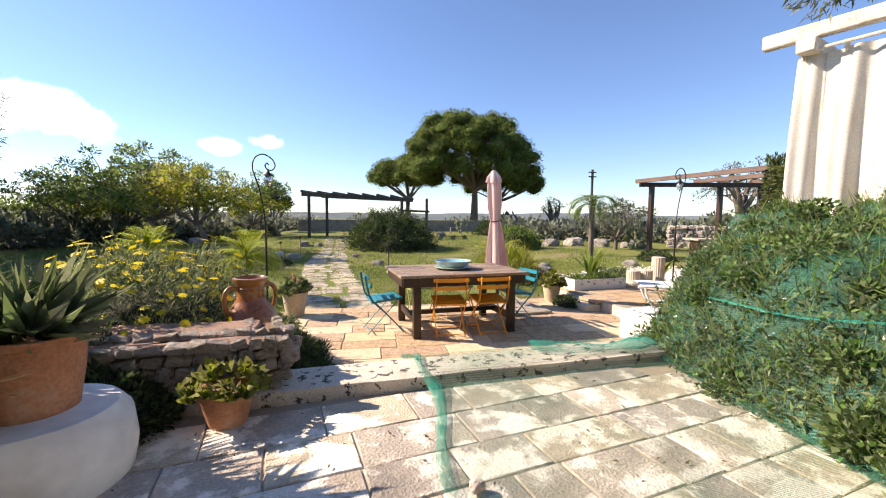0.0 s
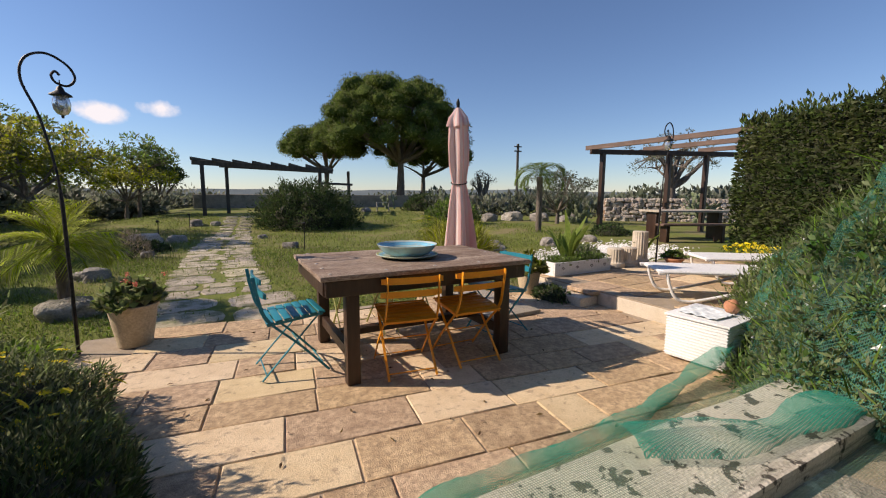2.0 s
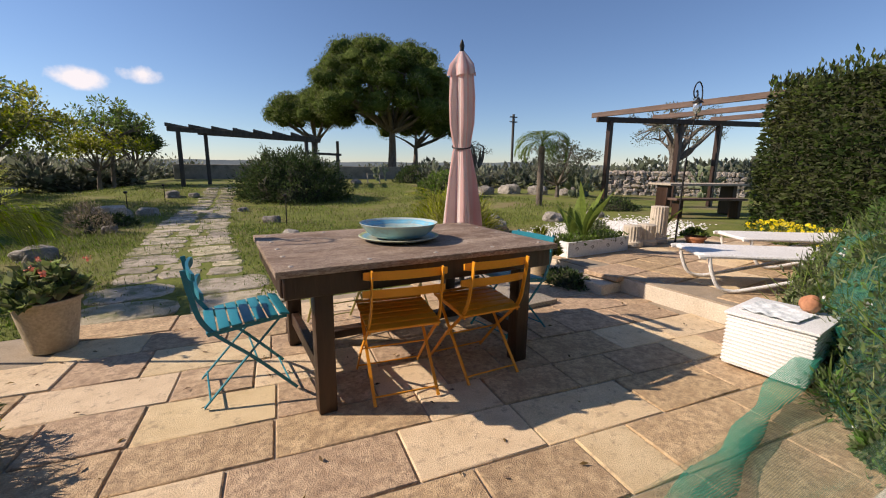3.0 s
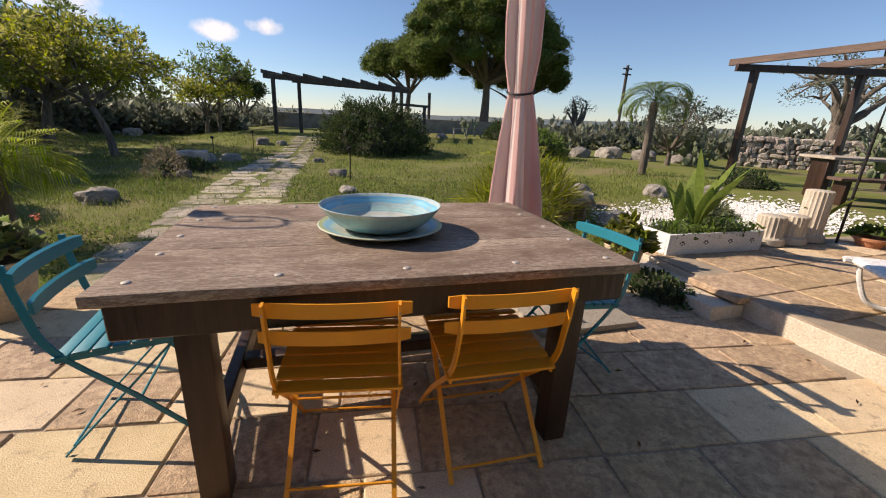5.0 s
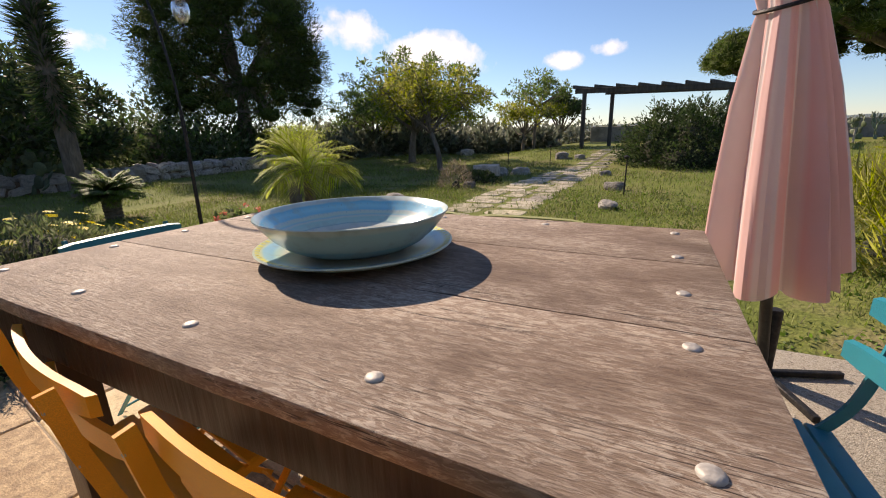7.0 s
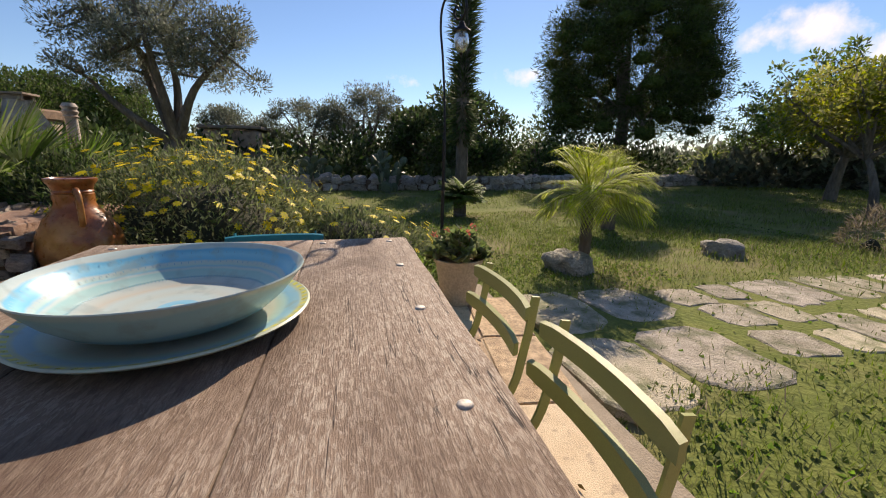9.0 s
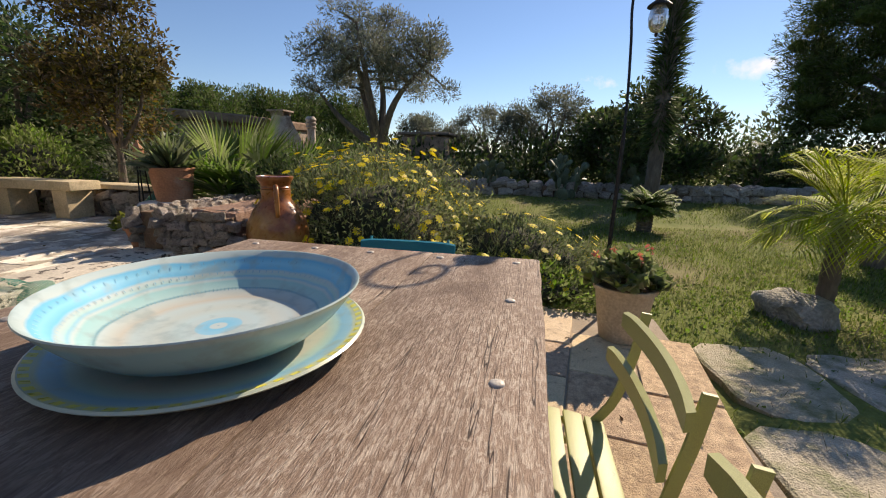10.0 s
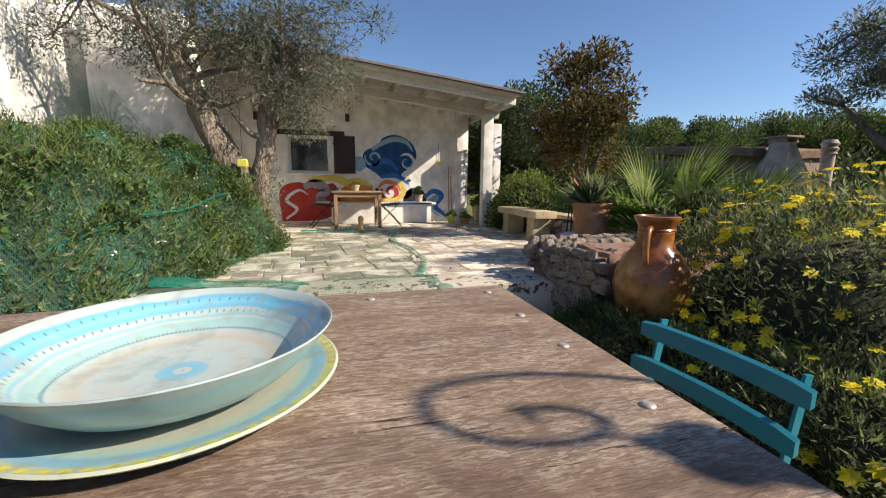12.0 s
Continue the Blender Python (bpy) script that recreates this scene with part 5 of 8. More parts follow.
# the hedge beside the sun deck
def hedge():
    a, e = Vector((8.6, 2.0, 0)), Vector((5.7, -2.55, 0))
    d = (e - a).normalized()
    s = Vector((d.y, -d.x, 0)) * -1
    t = thing("hedge", "tall clipped evergreen hedge of dark glossy leaves", "hedge")
    ln, th, z0, z1 = (e - a).length, 1.1, 0.05, 2.62
    # plain box filling the hedge, coloured as the shade behind its leaves
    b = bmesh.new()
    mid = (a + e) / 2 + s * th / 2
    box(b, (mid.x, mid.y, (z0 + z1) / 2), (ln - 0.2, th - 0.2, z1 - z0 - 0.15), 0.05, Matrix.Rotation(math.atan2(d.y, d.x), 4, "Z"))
    part("shade_core", b, M_darkcore, t)
    g = np.random.default_rng(81)
    vs = []
    for n, kind in ((15000, "front"), (4500, "top"), (3500, "end")):
        u, w, h = g.uniform(0, ln, n), g.uniform(0, th, n), g.uniform(z0, z1, n)
        if kind == "front":
            w = np.abs(g.normal(0, 0.05, n))
            o = np.tile([[-s.x, -s.y, 0.3]], (n, 1))
        elif kind == "top":
            h = z1 + g.normal(-0.03, 0.06, n)
            o = np.tile([[0, 0, 1.0]], (n, 1))
        else:
            u = np.abs(g.normal(0, 0.05, n))
            o = np.tile([[-d.x, -d.y, 0.3]], (n, 1))
        wave = np.array([0.12 * noise.noise(Vector((x * 1.3, z * 1.3, 4))) + 0.09 * noise.noise(Vector((x * 4.2, z * 4.2, 9))) for x, z in zip(u, h)])
        p = np.stack([a.x + d.x * u + s.x * (w + wave), a.y + d.y * u + s.y * (w + wave), h + (wave * 1.6 if kind == "top" else 0)], 1)
        vs.append(leaf_quads(g, p, 0.085, 0.5, 0.1, o, 0.7))
    n = 2600
    sprig = g.integers(0, 170, n)
    u, w = g.uniform(0, ln, 170)[sprig] + g.normal(0, 0.03, n), g.uniform(0, th, 170)[sprig] + g.normal(0, 0.03, n)
    p = np.stack([a.x + d.x * u + s.x * w, a.y + d.y * u + s.y * w, z1 + g.uniform(0.05, 0.34, 170)[sprig] * g.uniform(0, 1, n)], 1)
    vs.append(leaf_quads(g, p, 0.09, 0.35, 0, np.tile([[0, 0, 1.5]], (n, 1)), 0.7))
    leafy("foliage", np.concatenate(vs), L_hedge, t)
    return a, d, s


HA, HD, HS = hedge()


def daisies(rng, p, nrm, size, parent, petals=9):
    n = len(p)
    vs = []
    for c, up in zip(p, nrm):
        up = up / np.linalg.norm(up)
        x = np.cross(up, [0.31, 0.77, 0.2])
        x /= np.linalg.norm(x)
        y = np.cross(up, x)
        r = size * rng.uniform(0.75, 1.15)
        for k in range(petals):
            a = k * math.tau / petals
            u = x * math.cos(a) + y * math.sin(a)
            w = np.cross(up, u) * r * 0.27
            m = c + u * r * 0.55 + up * r * 0.12
            vs.append([c, m - w, c + u * r, m + w])
    ob = leafy("blossom", np.array(vs), L_daisy, parent, "bright yellow daisy heads")
    return tagged(ob, kind="stuff")


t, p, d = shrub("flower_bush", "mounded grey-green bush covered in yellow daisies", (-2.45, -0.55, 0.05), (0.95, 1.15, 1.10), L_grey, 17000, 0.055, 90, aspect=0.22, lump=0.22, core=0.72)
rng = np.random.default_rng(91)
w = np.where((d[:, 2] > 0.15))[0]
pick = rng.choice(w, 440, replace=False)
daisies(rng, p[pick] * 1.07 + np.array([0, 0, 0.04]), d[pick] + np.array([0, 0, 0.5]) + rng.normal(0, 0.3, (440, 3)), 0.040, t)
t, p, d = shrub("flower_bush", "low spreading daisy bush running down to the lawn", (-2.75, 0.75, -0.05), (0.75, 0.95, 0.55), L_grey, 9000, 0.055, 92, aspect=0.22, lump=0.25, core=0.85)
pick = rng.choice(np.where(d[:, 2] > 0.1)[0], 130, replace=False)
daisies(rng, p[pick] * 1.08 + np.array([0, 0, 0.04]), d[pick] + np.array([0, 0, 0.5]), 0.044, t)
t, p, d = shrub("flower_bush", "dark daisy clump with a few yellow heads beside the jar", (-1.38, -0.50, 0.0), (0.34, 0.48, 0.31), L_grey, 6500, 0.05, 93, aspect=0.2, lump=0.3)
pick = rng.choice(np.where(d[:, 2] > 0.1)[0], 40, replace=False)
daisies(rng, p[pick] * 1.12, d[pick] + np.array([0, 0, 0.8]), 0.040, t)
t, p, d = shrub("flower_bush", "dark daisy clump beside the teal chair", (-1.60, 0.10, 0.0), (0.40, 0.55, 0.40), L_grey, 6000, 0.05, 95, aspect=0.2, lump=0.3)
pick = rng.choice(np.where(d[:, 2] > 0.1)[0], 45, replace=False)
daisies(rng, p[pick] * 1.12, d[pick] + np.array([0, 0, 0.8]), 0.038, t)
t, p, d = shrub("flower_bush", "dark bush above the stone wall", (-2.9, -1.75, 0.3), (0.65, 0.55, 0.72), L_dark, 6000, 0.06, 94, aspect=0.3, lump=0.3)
bed = thing("flower_bed", "strip of bright yellow flowers at the foot of the hedge", "flowers")
n = 260
u = rng.uniform(0.8, 3.6, n)
w = rng.uniform(-0.55, -0.12, n)
p = np.stack([HA.x + HD.x * u + HS.x * w, HA.y + HD.y * u + HS.y * w, DECK_Z + 0.10 + 0.22 * rng.uniform(0, 1, n)], 1)
daisies(rng, p, rng.normal(0, 0.35, (n, 3)) + np.array([-0.5, -0.3, 1.0]), 0.045, bed)
pp = np.repeat(p, 14, 0) + rng.normal(0, 0.07, (n * 14, 3)) - np.array([0, 0, 0.10])
pp[:, 2] = np.maximum(pp[:, 2], DECK_Z - 0.02)
leafy("leaves", leaf_quads(rng, pp, 0.06, 0.3, out=np.tile([[0, 0, 1.0]], (n * 14, 1))), L_green, bed)

# palms
feather_palm("palm", "young feathery palm with arching bright green fronds", (-2.22, 3.28, -0.05), 0.78, 0.05, 40, 0.62, 0.44, 111, L_palm, bend=0.75, pairs=22, width=0.0065, el=(-0.15, 1.52))
feather_palm("palm", "second young palm on the west lawn", (-4.3, 5.0, 0.0), 0.70, 0.09, 34, 0.65, 0.5, 112, L_palm, bend=0.5, pairs=18, width=0.011, el=(0.0, 1.5))
feather_palm("palm", "short-trunked sago palm on the lawn", (-6.0, 2.9, -0.02), 0.30, 0.10, 84, 0.58, 0.17, 113, L_green, bend=0.9, pairs=26, width=0.012, el=(0.25, 1.35))
feather_palm("palm", "slender palm with drooping grey-green fronds", (8.0, 7.15, 0.15), 1.75, 0.075, 24, 1.05, 0.42, 114, L_green, bend=2.6, pairs=26, width=0.009, el=(0.5, 1.5))
feather_palm("palm", "low arching palm beside the umbrella", (4.6, 7.0, 0.0), 0.25, 0.07, 18, 1.1, 0.36, 115, L_yellowg, bend=1.4)
feather_palm("palm", "date palm far off against the sky", (-15.5, 8.9, 0.0), 1.5, 0.18, 26, 1.6, 0.4, 116, L_green, bend=1.3)
feather_palm("palm", "bright palm crown beyond the west wall", (-17.0, 19.5, 0.0), 0.9, 0.18, 26, 1.7, 0.45, 117, L_palm, bend=1.2)


def fan_palm(base, count, seed, size):
    g = np.random.default_rng(seed)
    t = thing("fan_palm", "fan palm with stiff split green leaves", "palm", pose(*base))
    vs, stalks = [], bmesh.new()
    for k in range(count):
        az, el = k * 2.4 + g.uniform(-0.3, 0.3), g.uniform(0.35, 1.35)
        h = np.array([math.cos(az) * math.cos(el), math.sin(az) * math.cos(el), math.sin(el)])
        st = size * g.uniform(0.5, 0.8)
        c = h * st
        tube(stalks, [(0, 0, 0), tuple(c)], 0.008, 5)
        side = np.cross(h, [0, 0, 1.0])
        side /= np.linalg.norm(side)
        for j in np.linspace(-1.35, 1.35, 26):
            u = h * math.cos(j) + side * math.sin(j)
            q = size * (0.95 - 0.12 * abs(j)) * g.uniform(0.93, 1.05)
            w = np.cross(u, np.cross(side, h)) * 0.018
            m = c + u * q * 0.5
            vs.append([c, m - w, c + u * q + np.array([0, 0, -0.05]), m + w])
    leafy("fan_crown", np.array(vs), L_green, t)
    tagged(part("stalk_mass", stalks, L_green, t), kind="stuff")


fan_palm((-3.1, -2.6, 0.45), 18, 121, 0.80)
fan_palm((-3.9, -2.3, 0.35), 15, 122, 0.74)


# yucca: a tall trunk sleeved in dry leaves under a spiky head
yu = thing("yucca", "tall yucca with a shaggy spiky column of leaves", "yucca", pose(-9.0, 3.72, 0.0))
part("trunk", tube(bmesh.new(), arc([(0, 0, -0.1), (0.05, 0, 1.2), (0, 0, 2.6), (0, 0.05, 4.9)], 4), [0.16] * 12 + [0.12], 10), M_bark, yu)
g = np.random.default_rng(131)
n = 2600
z = g.uniform(1.5, 5.2, n)
az = g.uniform(0, math.tau, n)
tilt = np.where(z > 2.5, 0.35, -0.5)
d = np.stack([np.cos(az), np.sin(az), tilt + g.normal(0, 0.25, n)], 1)
q = np.stack([0.1 * np.cos(az), 0.1 * np.sin(az), z], 1)
leafy("leaves", leaf_quads(g, q, 0.33, 0.08, out=unit(d), spread=0.15, fold=0.3), L_dark, yu)


def strip_leaf(base, az, el, length, width, bend):
    """One broad paddle leaf on its stalk."""
    b = bmesh.new()
    h, s = Vector((math.cos(az), math.sin(az), 0)), Vector((-math.sin(az), math.cos(az), 0))
    p, e, rows, n = Vector(base), el, [], 14
    for k in range(n):
        f = k / (n - 1)
        d = h * math.cos(e) + Vector((0, 0, 1)) * math.sin(e)
        w = 0.012 if f < 0.28 else width * math.sin(math.pi * (0.12 + 0.88 * (f - 0.28) / 0.72)) ** 0.7
        lift = d.cross(s) * -0.22 * w
        rows.append([b.verts.new(p - s * w + lift), b.verts.new(p), b.verts.new(p + s * w + lift)])
        p = p + d * length / n
        e -= bend / n
    for a, c in zip(rows, rows[1:]):
        b.faces.new((a[0], a[1], c[1], c[0])), b.faces.new((a[1], a[2], c[2], c[1]))
    return b


def banana(base, count, seed, length, label):
    g = random.Random(seed)
    t = thing("banana_plant", label, "plant", pose(*base))
    for k in range(count):
        part("leaf", strip_leaf((0, 0, -0.04), k * 2.4 + g.uniform(-0.4, 0.4), g.uniform(1.34, 1.57), length * g.uniform(0.55, 1.05), length * 0.058, g.uniform(0.3, 1.7)), L_banana, t)


banana((3.95, 1.80, DECK_Z + 0.16), 9, 1, 0.92, "banana plant with upright paddle leaves in a planter")
banana((4.75, 2.75, 0.05), 9, 2, 1.05, "banana plant with broad leaves among white pebbles")
banana((5.75, 1.95, 0.15), 5, 3, 0.75, "broad-leaved plant behind the broken columns")


# prickly pears
def cactus(base, n, seed, size, label):
    g = random.Random(seed)
    t = thing("prickly_pear", label, "cactus", pose(*base))
    b = bmesh.new()
    bmesh.ops.create_icosphere(b, subdivisions=2, radius=1)
    for v in b.verts:
        v.co = Vector((v.co.x * 0.5 * (0.75 + 0.25 * v.co.z), v.co.y * 0.10, v.co.z * 0.5 + 0.5))
    me = smooth(mesh_of("pad", b), 80)
    me.materials.append(L_cactus)
    tips = [(Matrix.Translation((g.uniform(-1, 1) * size * 2, g.uniform(-0.5, 0.5) * size, -0.1)) @ Euler((g.uniform(-0.2, 0.2), g.uniform(-0.3, 0.3), g.uniform(0, 6))).to_matrix().to_4x4(), 0) for _ in range(max(3, n // 9))]
    made = 0
    while tips and made < n:
        m, lv = tips.pop(0)
        s = size * (1 - 0.1 * lv) * g.uniform(0.8, 1.1)
        ob = new("pad", me)
        ob.parent = t
        ob.matrix_basis = m @ Matrix.Scale(s, 4)
        made += 1
        if lv < 5:
            for sd in ((-1, 1) if g.random() < 0.6 else (g.choice((-1, 1)),)):
                k = m @ Matrix.Translation((sd * 0.24 * s, 0, 0.86 * s)) @ Euler((g.uniform(-0.35, 0.35), sd * g.uniform(0.15, 0.7), g.uniform(-0.7, 0.7))).to_matrix().to_4x4()
                tips.append((k, lv + 1))


for k, (x, y, n, s) in enumerate([(-10.4, 1.9, 55, 0.42), (-11.2, -0.2, 45, 0.40), (-11.6, 3.6, 45, 0.40), (-12.6, -1.8, 40, 0.4), (12.6, 9.6, 45, 0.40), (16.2, 6.6, 45, 0.42), (-6.5, 22.6, 40, 0.40), (-9.0, 21.0, 40, 0.42), (4.8, 23.5, 30, 0.38), (10.0, 25.0, 30, 0.38)]):
    cactus((x, y, ground_z(x, y)), n, 200 + k, s, "grey-green prickly pear with flat round pads")

# west background: carob, olive, low walls
cl = dome_clumps(np.random.default_rng(141), 60, (0, 0, 1.6), (1.8, 2.1, 1.5), 0.6, low=-0.5)
tree("carob_tree", "dense dark evergreen tree behind the prickly pears", (-12.2, 4.3, 0.0), cl, 0.16, (0, 0, 0.9), L_dark, 220, 0.16, 0.45, 142, 6)
cl = dome_clumps(np.random.default_rng(143), 70, (0.1, 0.2, 2.95), (1.55, 1.9, 1.5), 0.42, low=-0.45, inner=0.7)
tree("olive_tree", "old olive tree with a forked trunk and silvery leaves", (-9.0, -3.2, 0.2), cl, 0.20, (0, 0.25, 1.25), L_olive, 420, 0.085, 0.26, 144, 6)
for k, (x, y, h) in enumerate([(-15.0, -0.6, 3.0), (-14.5, 1.6, 3.6), (-15.5, -3.4, 2.6), (-18, 4, 3)]):
    cl = dome_clumps(np.random.default_rng(150 + k), 40, (0, 0, h * 0.68), (1.2, 1.4, h * 0.36), 0.4, low=-0.5)
    tree("olive_tree", "olive tree with silvery leaves behind the cactus hedge", (x, y, 0.0), cl, 0.12, (0, 0, h * 0.4), L_olive, 300, 0.10, 0.28, 160 + k, 5)

# bay tree and shrubbery beside the porch
cl = dome_clumps(np.random.default_rng(171), 64, (0, 0, 1.95), (0.70, 0.68, 1.08), 0.30, low=-0.9, inner=0.6)
tree("bay_tree", "bay tree with bronzed glossy leaves near the bench", (-3.35, -4.55, 0.2), cl, 0.05, (0, 0, 0.9), L_bay, 150, 0.075, 0.4, 172, 6)
for k, (x, y, h, r) in enumerate([(-4.6, -8.2, 3.5, 1.5), (-5.2, -10.5, 4.0, 1.8), (-3.6, -9.6, 3.3, 1.2), (-7.5, -9.5, 2.6, 1.6)]):
    cl = dome_clumps(np.random.default_rng(180 + k), 50, (0, 0, h * 0.55), (r, r, h * 0.42), 0.5, low=-0.9)
    tree("tree", "dense dark evergreen beside the house", (x, y, 0.1), cl, 0.10, (0, 0, h * 0.35), L_dark, 190, 0.12, 0.4, 190 + k, 5)
shrub("shrub", "leafy shrub behind the stone bench", (-3.3, -6.2, 0.3), (0.8, 0.9, 1.05), L_green, 5200, 0.07, 195)
shrub("shrub", "low leafy planting along the porch edge", (-3.6, -7.4, 0.2), (0.7, 0.7, 0.9), L_dark, 4200, 0.07, 196)


def scrub(name, label, spots, leafmat, per, size, seed, kind="stuff", up=0.5):
    """Far planting, one object."""
    g = np.random.default_rng(seed)
    vs = []
    for x, y, z, r, h in spots:
        o = ball(g, per, 0.45)
        lump = 1 + 0.2 * np.array([noise.noise(Vector(v) * 2.5 + Vector((x, y, 0))) for v in o])[:, None]
        p = np.array([x, y, z]) + o * np.array([r, r, h]) * lump
        vs.append(leaf_quads(g, p, size, 0.5, 0, o + np.array([0, 0, up]), 0.8))
    ob = new(name, quads(name, np.concatenate(vs), leafmat))
    return tagged(ob, label, "trees", kind=kind)


g = random.Random(7)
spots = []
for k in range(64):
    a = -2.75 + 1.05 * k / 64 + g.uniform(-0.012, 0.012)
    dist = g.uniform(42, 62)
    h = g.uniform(1.7, 3.0)
    top = 1.1 + dist * g.uniform(0.112, 0.148)
    spots.append((dist * math.cos(a), dist * math.sin(a), top - h, h * g.uniform(0.7, 1.0), h))
    spots.append((dist * math.cos(a + 0.012), dist * math.sin(a + 0.012), top - 2.4 * h, h * g.uniform(0.9, 1.2), h))
scrub("far_wood", "dense green pine wood on the hill behind the house", spots, L_farpine, 2600, 0.26, 301)
spots = [(g.uniform(-45, 60), g.uniform(31, 44), 0.6, g.uniform(0.9, 2.0), g.uniform(0.7, 1.5)) for _ in range(110)]
spots += [(g.uniform(-24, -8), g.uniform(19, 30), 0.8, g.uniform(1.0, 2.0), g.uniform(0.9, 1.9)) for _ in range(36)]
spots += [(14 + 1.1 * k + g.uniform(-0.4, 0.4), 16.5 - 0.9 * k, 0.6, g.uniform(0.8, 1.4), g.uniform(0.7, 1.2)) for k in range(-3, 9)]
spots += [(-12.6 + 0.62 * k + g.uniform(-0.3, 0.3), 15.5 + 0.57 * k, 0.5, g.uniform(0.5, 0.9), g.uniform(0.5, 1.1)) for k in range(15)]
spots += [(g.uniform(20, 45), g.uniform(6, 26), 0.7, g.uniform(0.9, 2.0), g.uniform(0.7, 1.5)) for _ in range(40)]
scrub("far_scrub", "dull green scrub and bushes beyond the garden wall", spots, L_olive, 300, 0.34, 302)
spots = [(g.uniform(-22, -12.5), g.uniform(-9, 19), 0.7, g.uniform(0.9, 1.7), g.uniform(0.8, 1.5)) for _ in range(85)]
spots += [(g.uniform(-20, -16), g.uniform(6, 13), 1.4, g.uniform(1.2, 1.9), g.uniform(1.5, 2.4)) for _ in range(12)]
scrub("west_scrub", "dark evergreen scrub behind the west wall", spots, L_dark, 420, 0.20, 303)
spots = [(g.uniform(-11, -5.5), g.uniform(-9, -5.0), 0.5, g.uniform(0.6, 1.1), g.uniform(0.5, 0.9)) for _ in range(26)]
spots += [(g.uniform(-12, -9.5), g.uniform(-5, -1.5), 0.4, g.uniform(0.5, 0.9), g.uniform(0.4, 0.7)) for _ in range(14)]
scrub("back_garden_scrub", "tangled grey-green planting in the back garden", spots, L_olive, 460, 0.11, 304)

# far ridge
b = bmesh.new()
rows = []
for k in range(181):
    a = k * math.tau / 180
    r = 900
    h = 14 + 9 * noise.noise(Vector((math.cos(a) * 3, math.sin(a) * 3, 0))) + 4 * noise.noise(Vector((math.cos(a) * 11, math.sin(a) * 11, 0)))
    rows.append([b.verts.new((r * math.cos(a), r * math.sin(a), -4)), b.verts.new(((r + 60) * math.cos(a), (r + 60) * math.sin(a), h))])
for p, q in zip(rows, rows[1:]):
    b.faces.new((p[0], q[0], q[1], p[1]))
# distance haze is mixed into this grey-blue colour
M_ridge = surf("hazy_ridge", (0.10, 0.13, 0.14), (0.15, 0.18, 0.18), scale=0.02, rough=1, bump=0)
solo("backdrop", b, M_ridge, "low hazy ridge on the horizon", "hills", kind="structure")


# dry-stone walls and loose stones
def chipped_stone(seed, sub):
    """A roughly squared field stone, about 1 across, with broken corners and facets."""
    g = random.Random(seed * 7 + 1)
    b = bmesh.new()
    bmesh.ops.create_cube(b, size=1.0)
    for v in b.verts:
        v.co += Vector([g.uniform(-0.24, 0.08) * (1 if c > 0 else -1) for c in v.co])
    bmesh.ops.bevel(b, geom=b.edges[:] + b.verts[:], offset=0.12, segments=1 if sub < 2 else 2, affect="EDGES", profile=0.55)
    for v in b.verts:
        v.co += Vector([g.uniform(-0.035, 0.035) for _ in range(3)])
    return b


def stone_wall(name, label, a, e, h, th, size, seed, sub=1):
    g = random.Random(seed)
    a, e = Vector(a), Vector(e)
    d = (e - a).normalized()
    s = Vector((-d.y, d.x, 0))
    t = thing(name, label, "wall", kind="structure")
    ln = (e - a).length
    shapes = []
    for k in range(9):
        me = mesh_of("stone", chipped_stone(seed + k, sub))
        me.materials.append(M_rock)
        shapes.append(me)
    b = bmesh.new()
    mid = (a + e) / 2
    box(b, (mid.x, mid.y, a.z + h * 0.45), (ln, th * 0.75, h * 0.9), 0, Matrix.Rotation(math.atan2(d.y, d.x), 4, "Z"))
    part("wall_core", b, M_earth, t)
    z = 0.0
    while z < h - size * 0.3:
        sz = size * g.uniform(0.75, 1.0)
        u = -g.uniform(0, size)
        while u < ln:
            w = size * g.uniform(0.7, 2.0)
            for side in (-1, 1):
                c = a + d * (u + w / 2) + s * side * (th / 2 - size * 0.3)
                ob = new("stone", g.choice(shapes))
                ob.parent = t
                ob.matrix_basis = Matrix.Translation((c.x, c.y, a.z + z + sz / 2)) @ Matrix.Rotation(math.atan2(d.y, d.x) + g.uniform(-0.25, 0.25), 4, "Z") @ Euler((g.uniform(-0.3, 0.3), g.uniform(-0.28, 0.28), 0)).to_matrix().to_4x4() @ Matrix.Diagonal((w * 1.04, size * g.uniform(0.9, 1.25), sz * g.uniform(0.9, 1.3), 1))
            u += w * 0.95
        z += sz * 0.92
    return t


stone_wall("wall_garden_bed", "dry-stone retaining wall of rough pale stones", (-2.55, -1.84, 0.2), (-1.24, -1.84, 0.2), 0.50, 0.30, 0.082, 401, 2)
stone_wall("wall_garden_bed_end", "end of a dry-stone retaining wall", (-1.33, -1.74, 0.2), (-1.42, -1.28, 0.0), 0.46, 0.26, 0.082, 402, 2)
b = box(bmesh.new(), (-2.1, -1.55, 0.40), (1.35, 0.62, 0.52), 0.05, seg=2)
bmesh.ops.subdivide_edges(b, edges=b.edges[:], cuts=5)
for v in b.verts:
    v.co.z += 0.03 * noise.noise(v.co * 6)
M_redgrit = surf("reddish_gravel", (0.30, 0.17, 0.11), (0.44, 0.30, 0.22), scale=40, rough=1.0, bump=0.9, fine=140)
solo("raised_bed", b, M_redgrit, "raised bed of reddish gravel behind a stone wall", "bed", kind="structure")
stone_wall("wall_west", "low dry-stone wall along the west lawn", (-11.0, -3.5, 0.05), (-11.0, 5.6, 0.05), 0.36, 0.45, 0.28, 403)
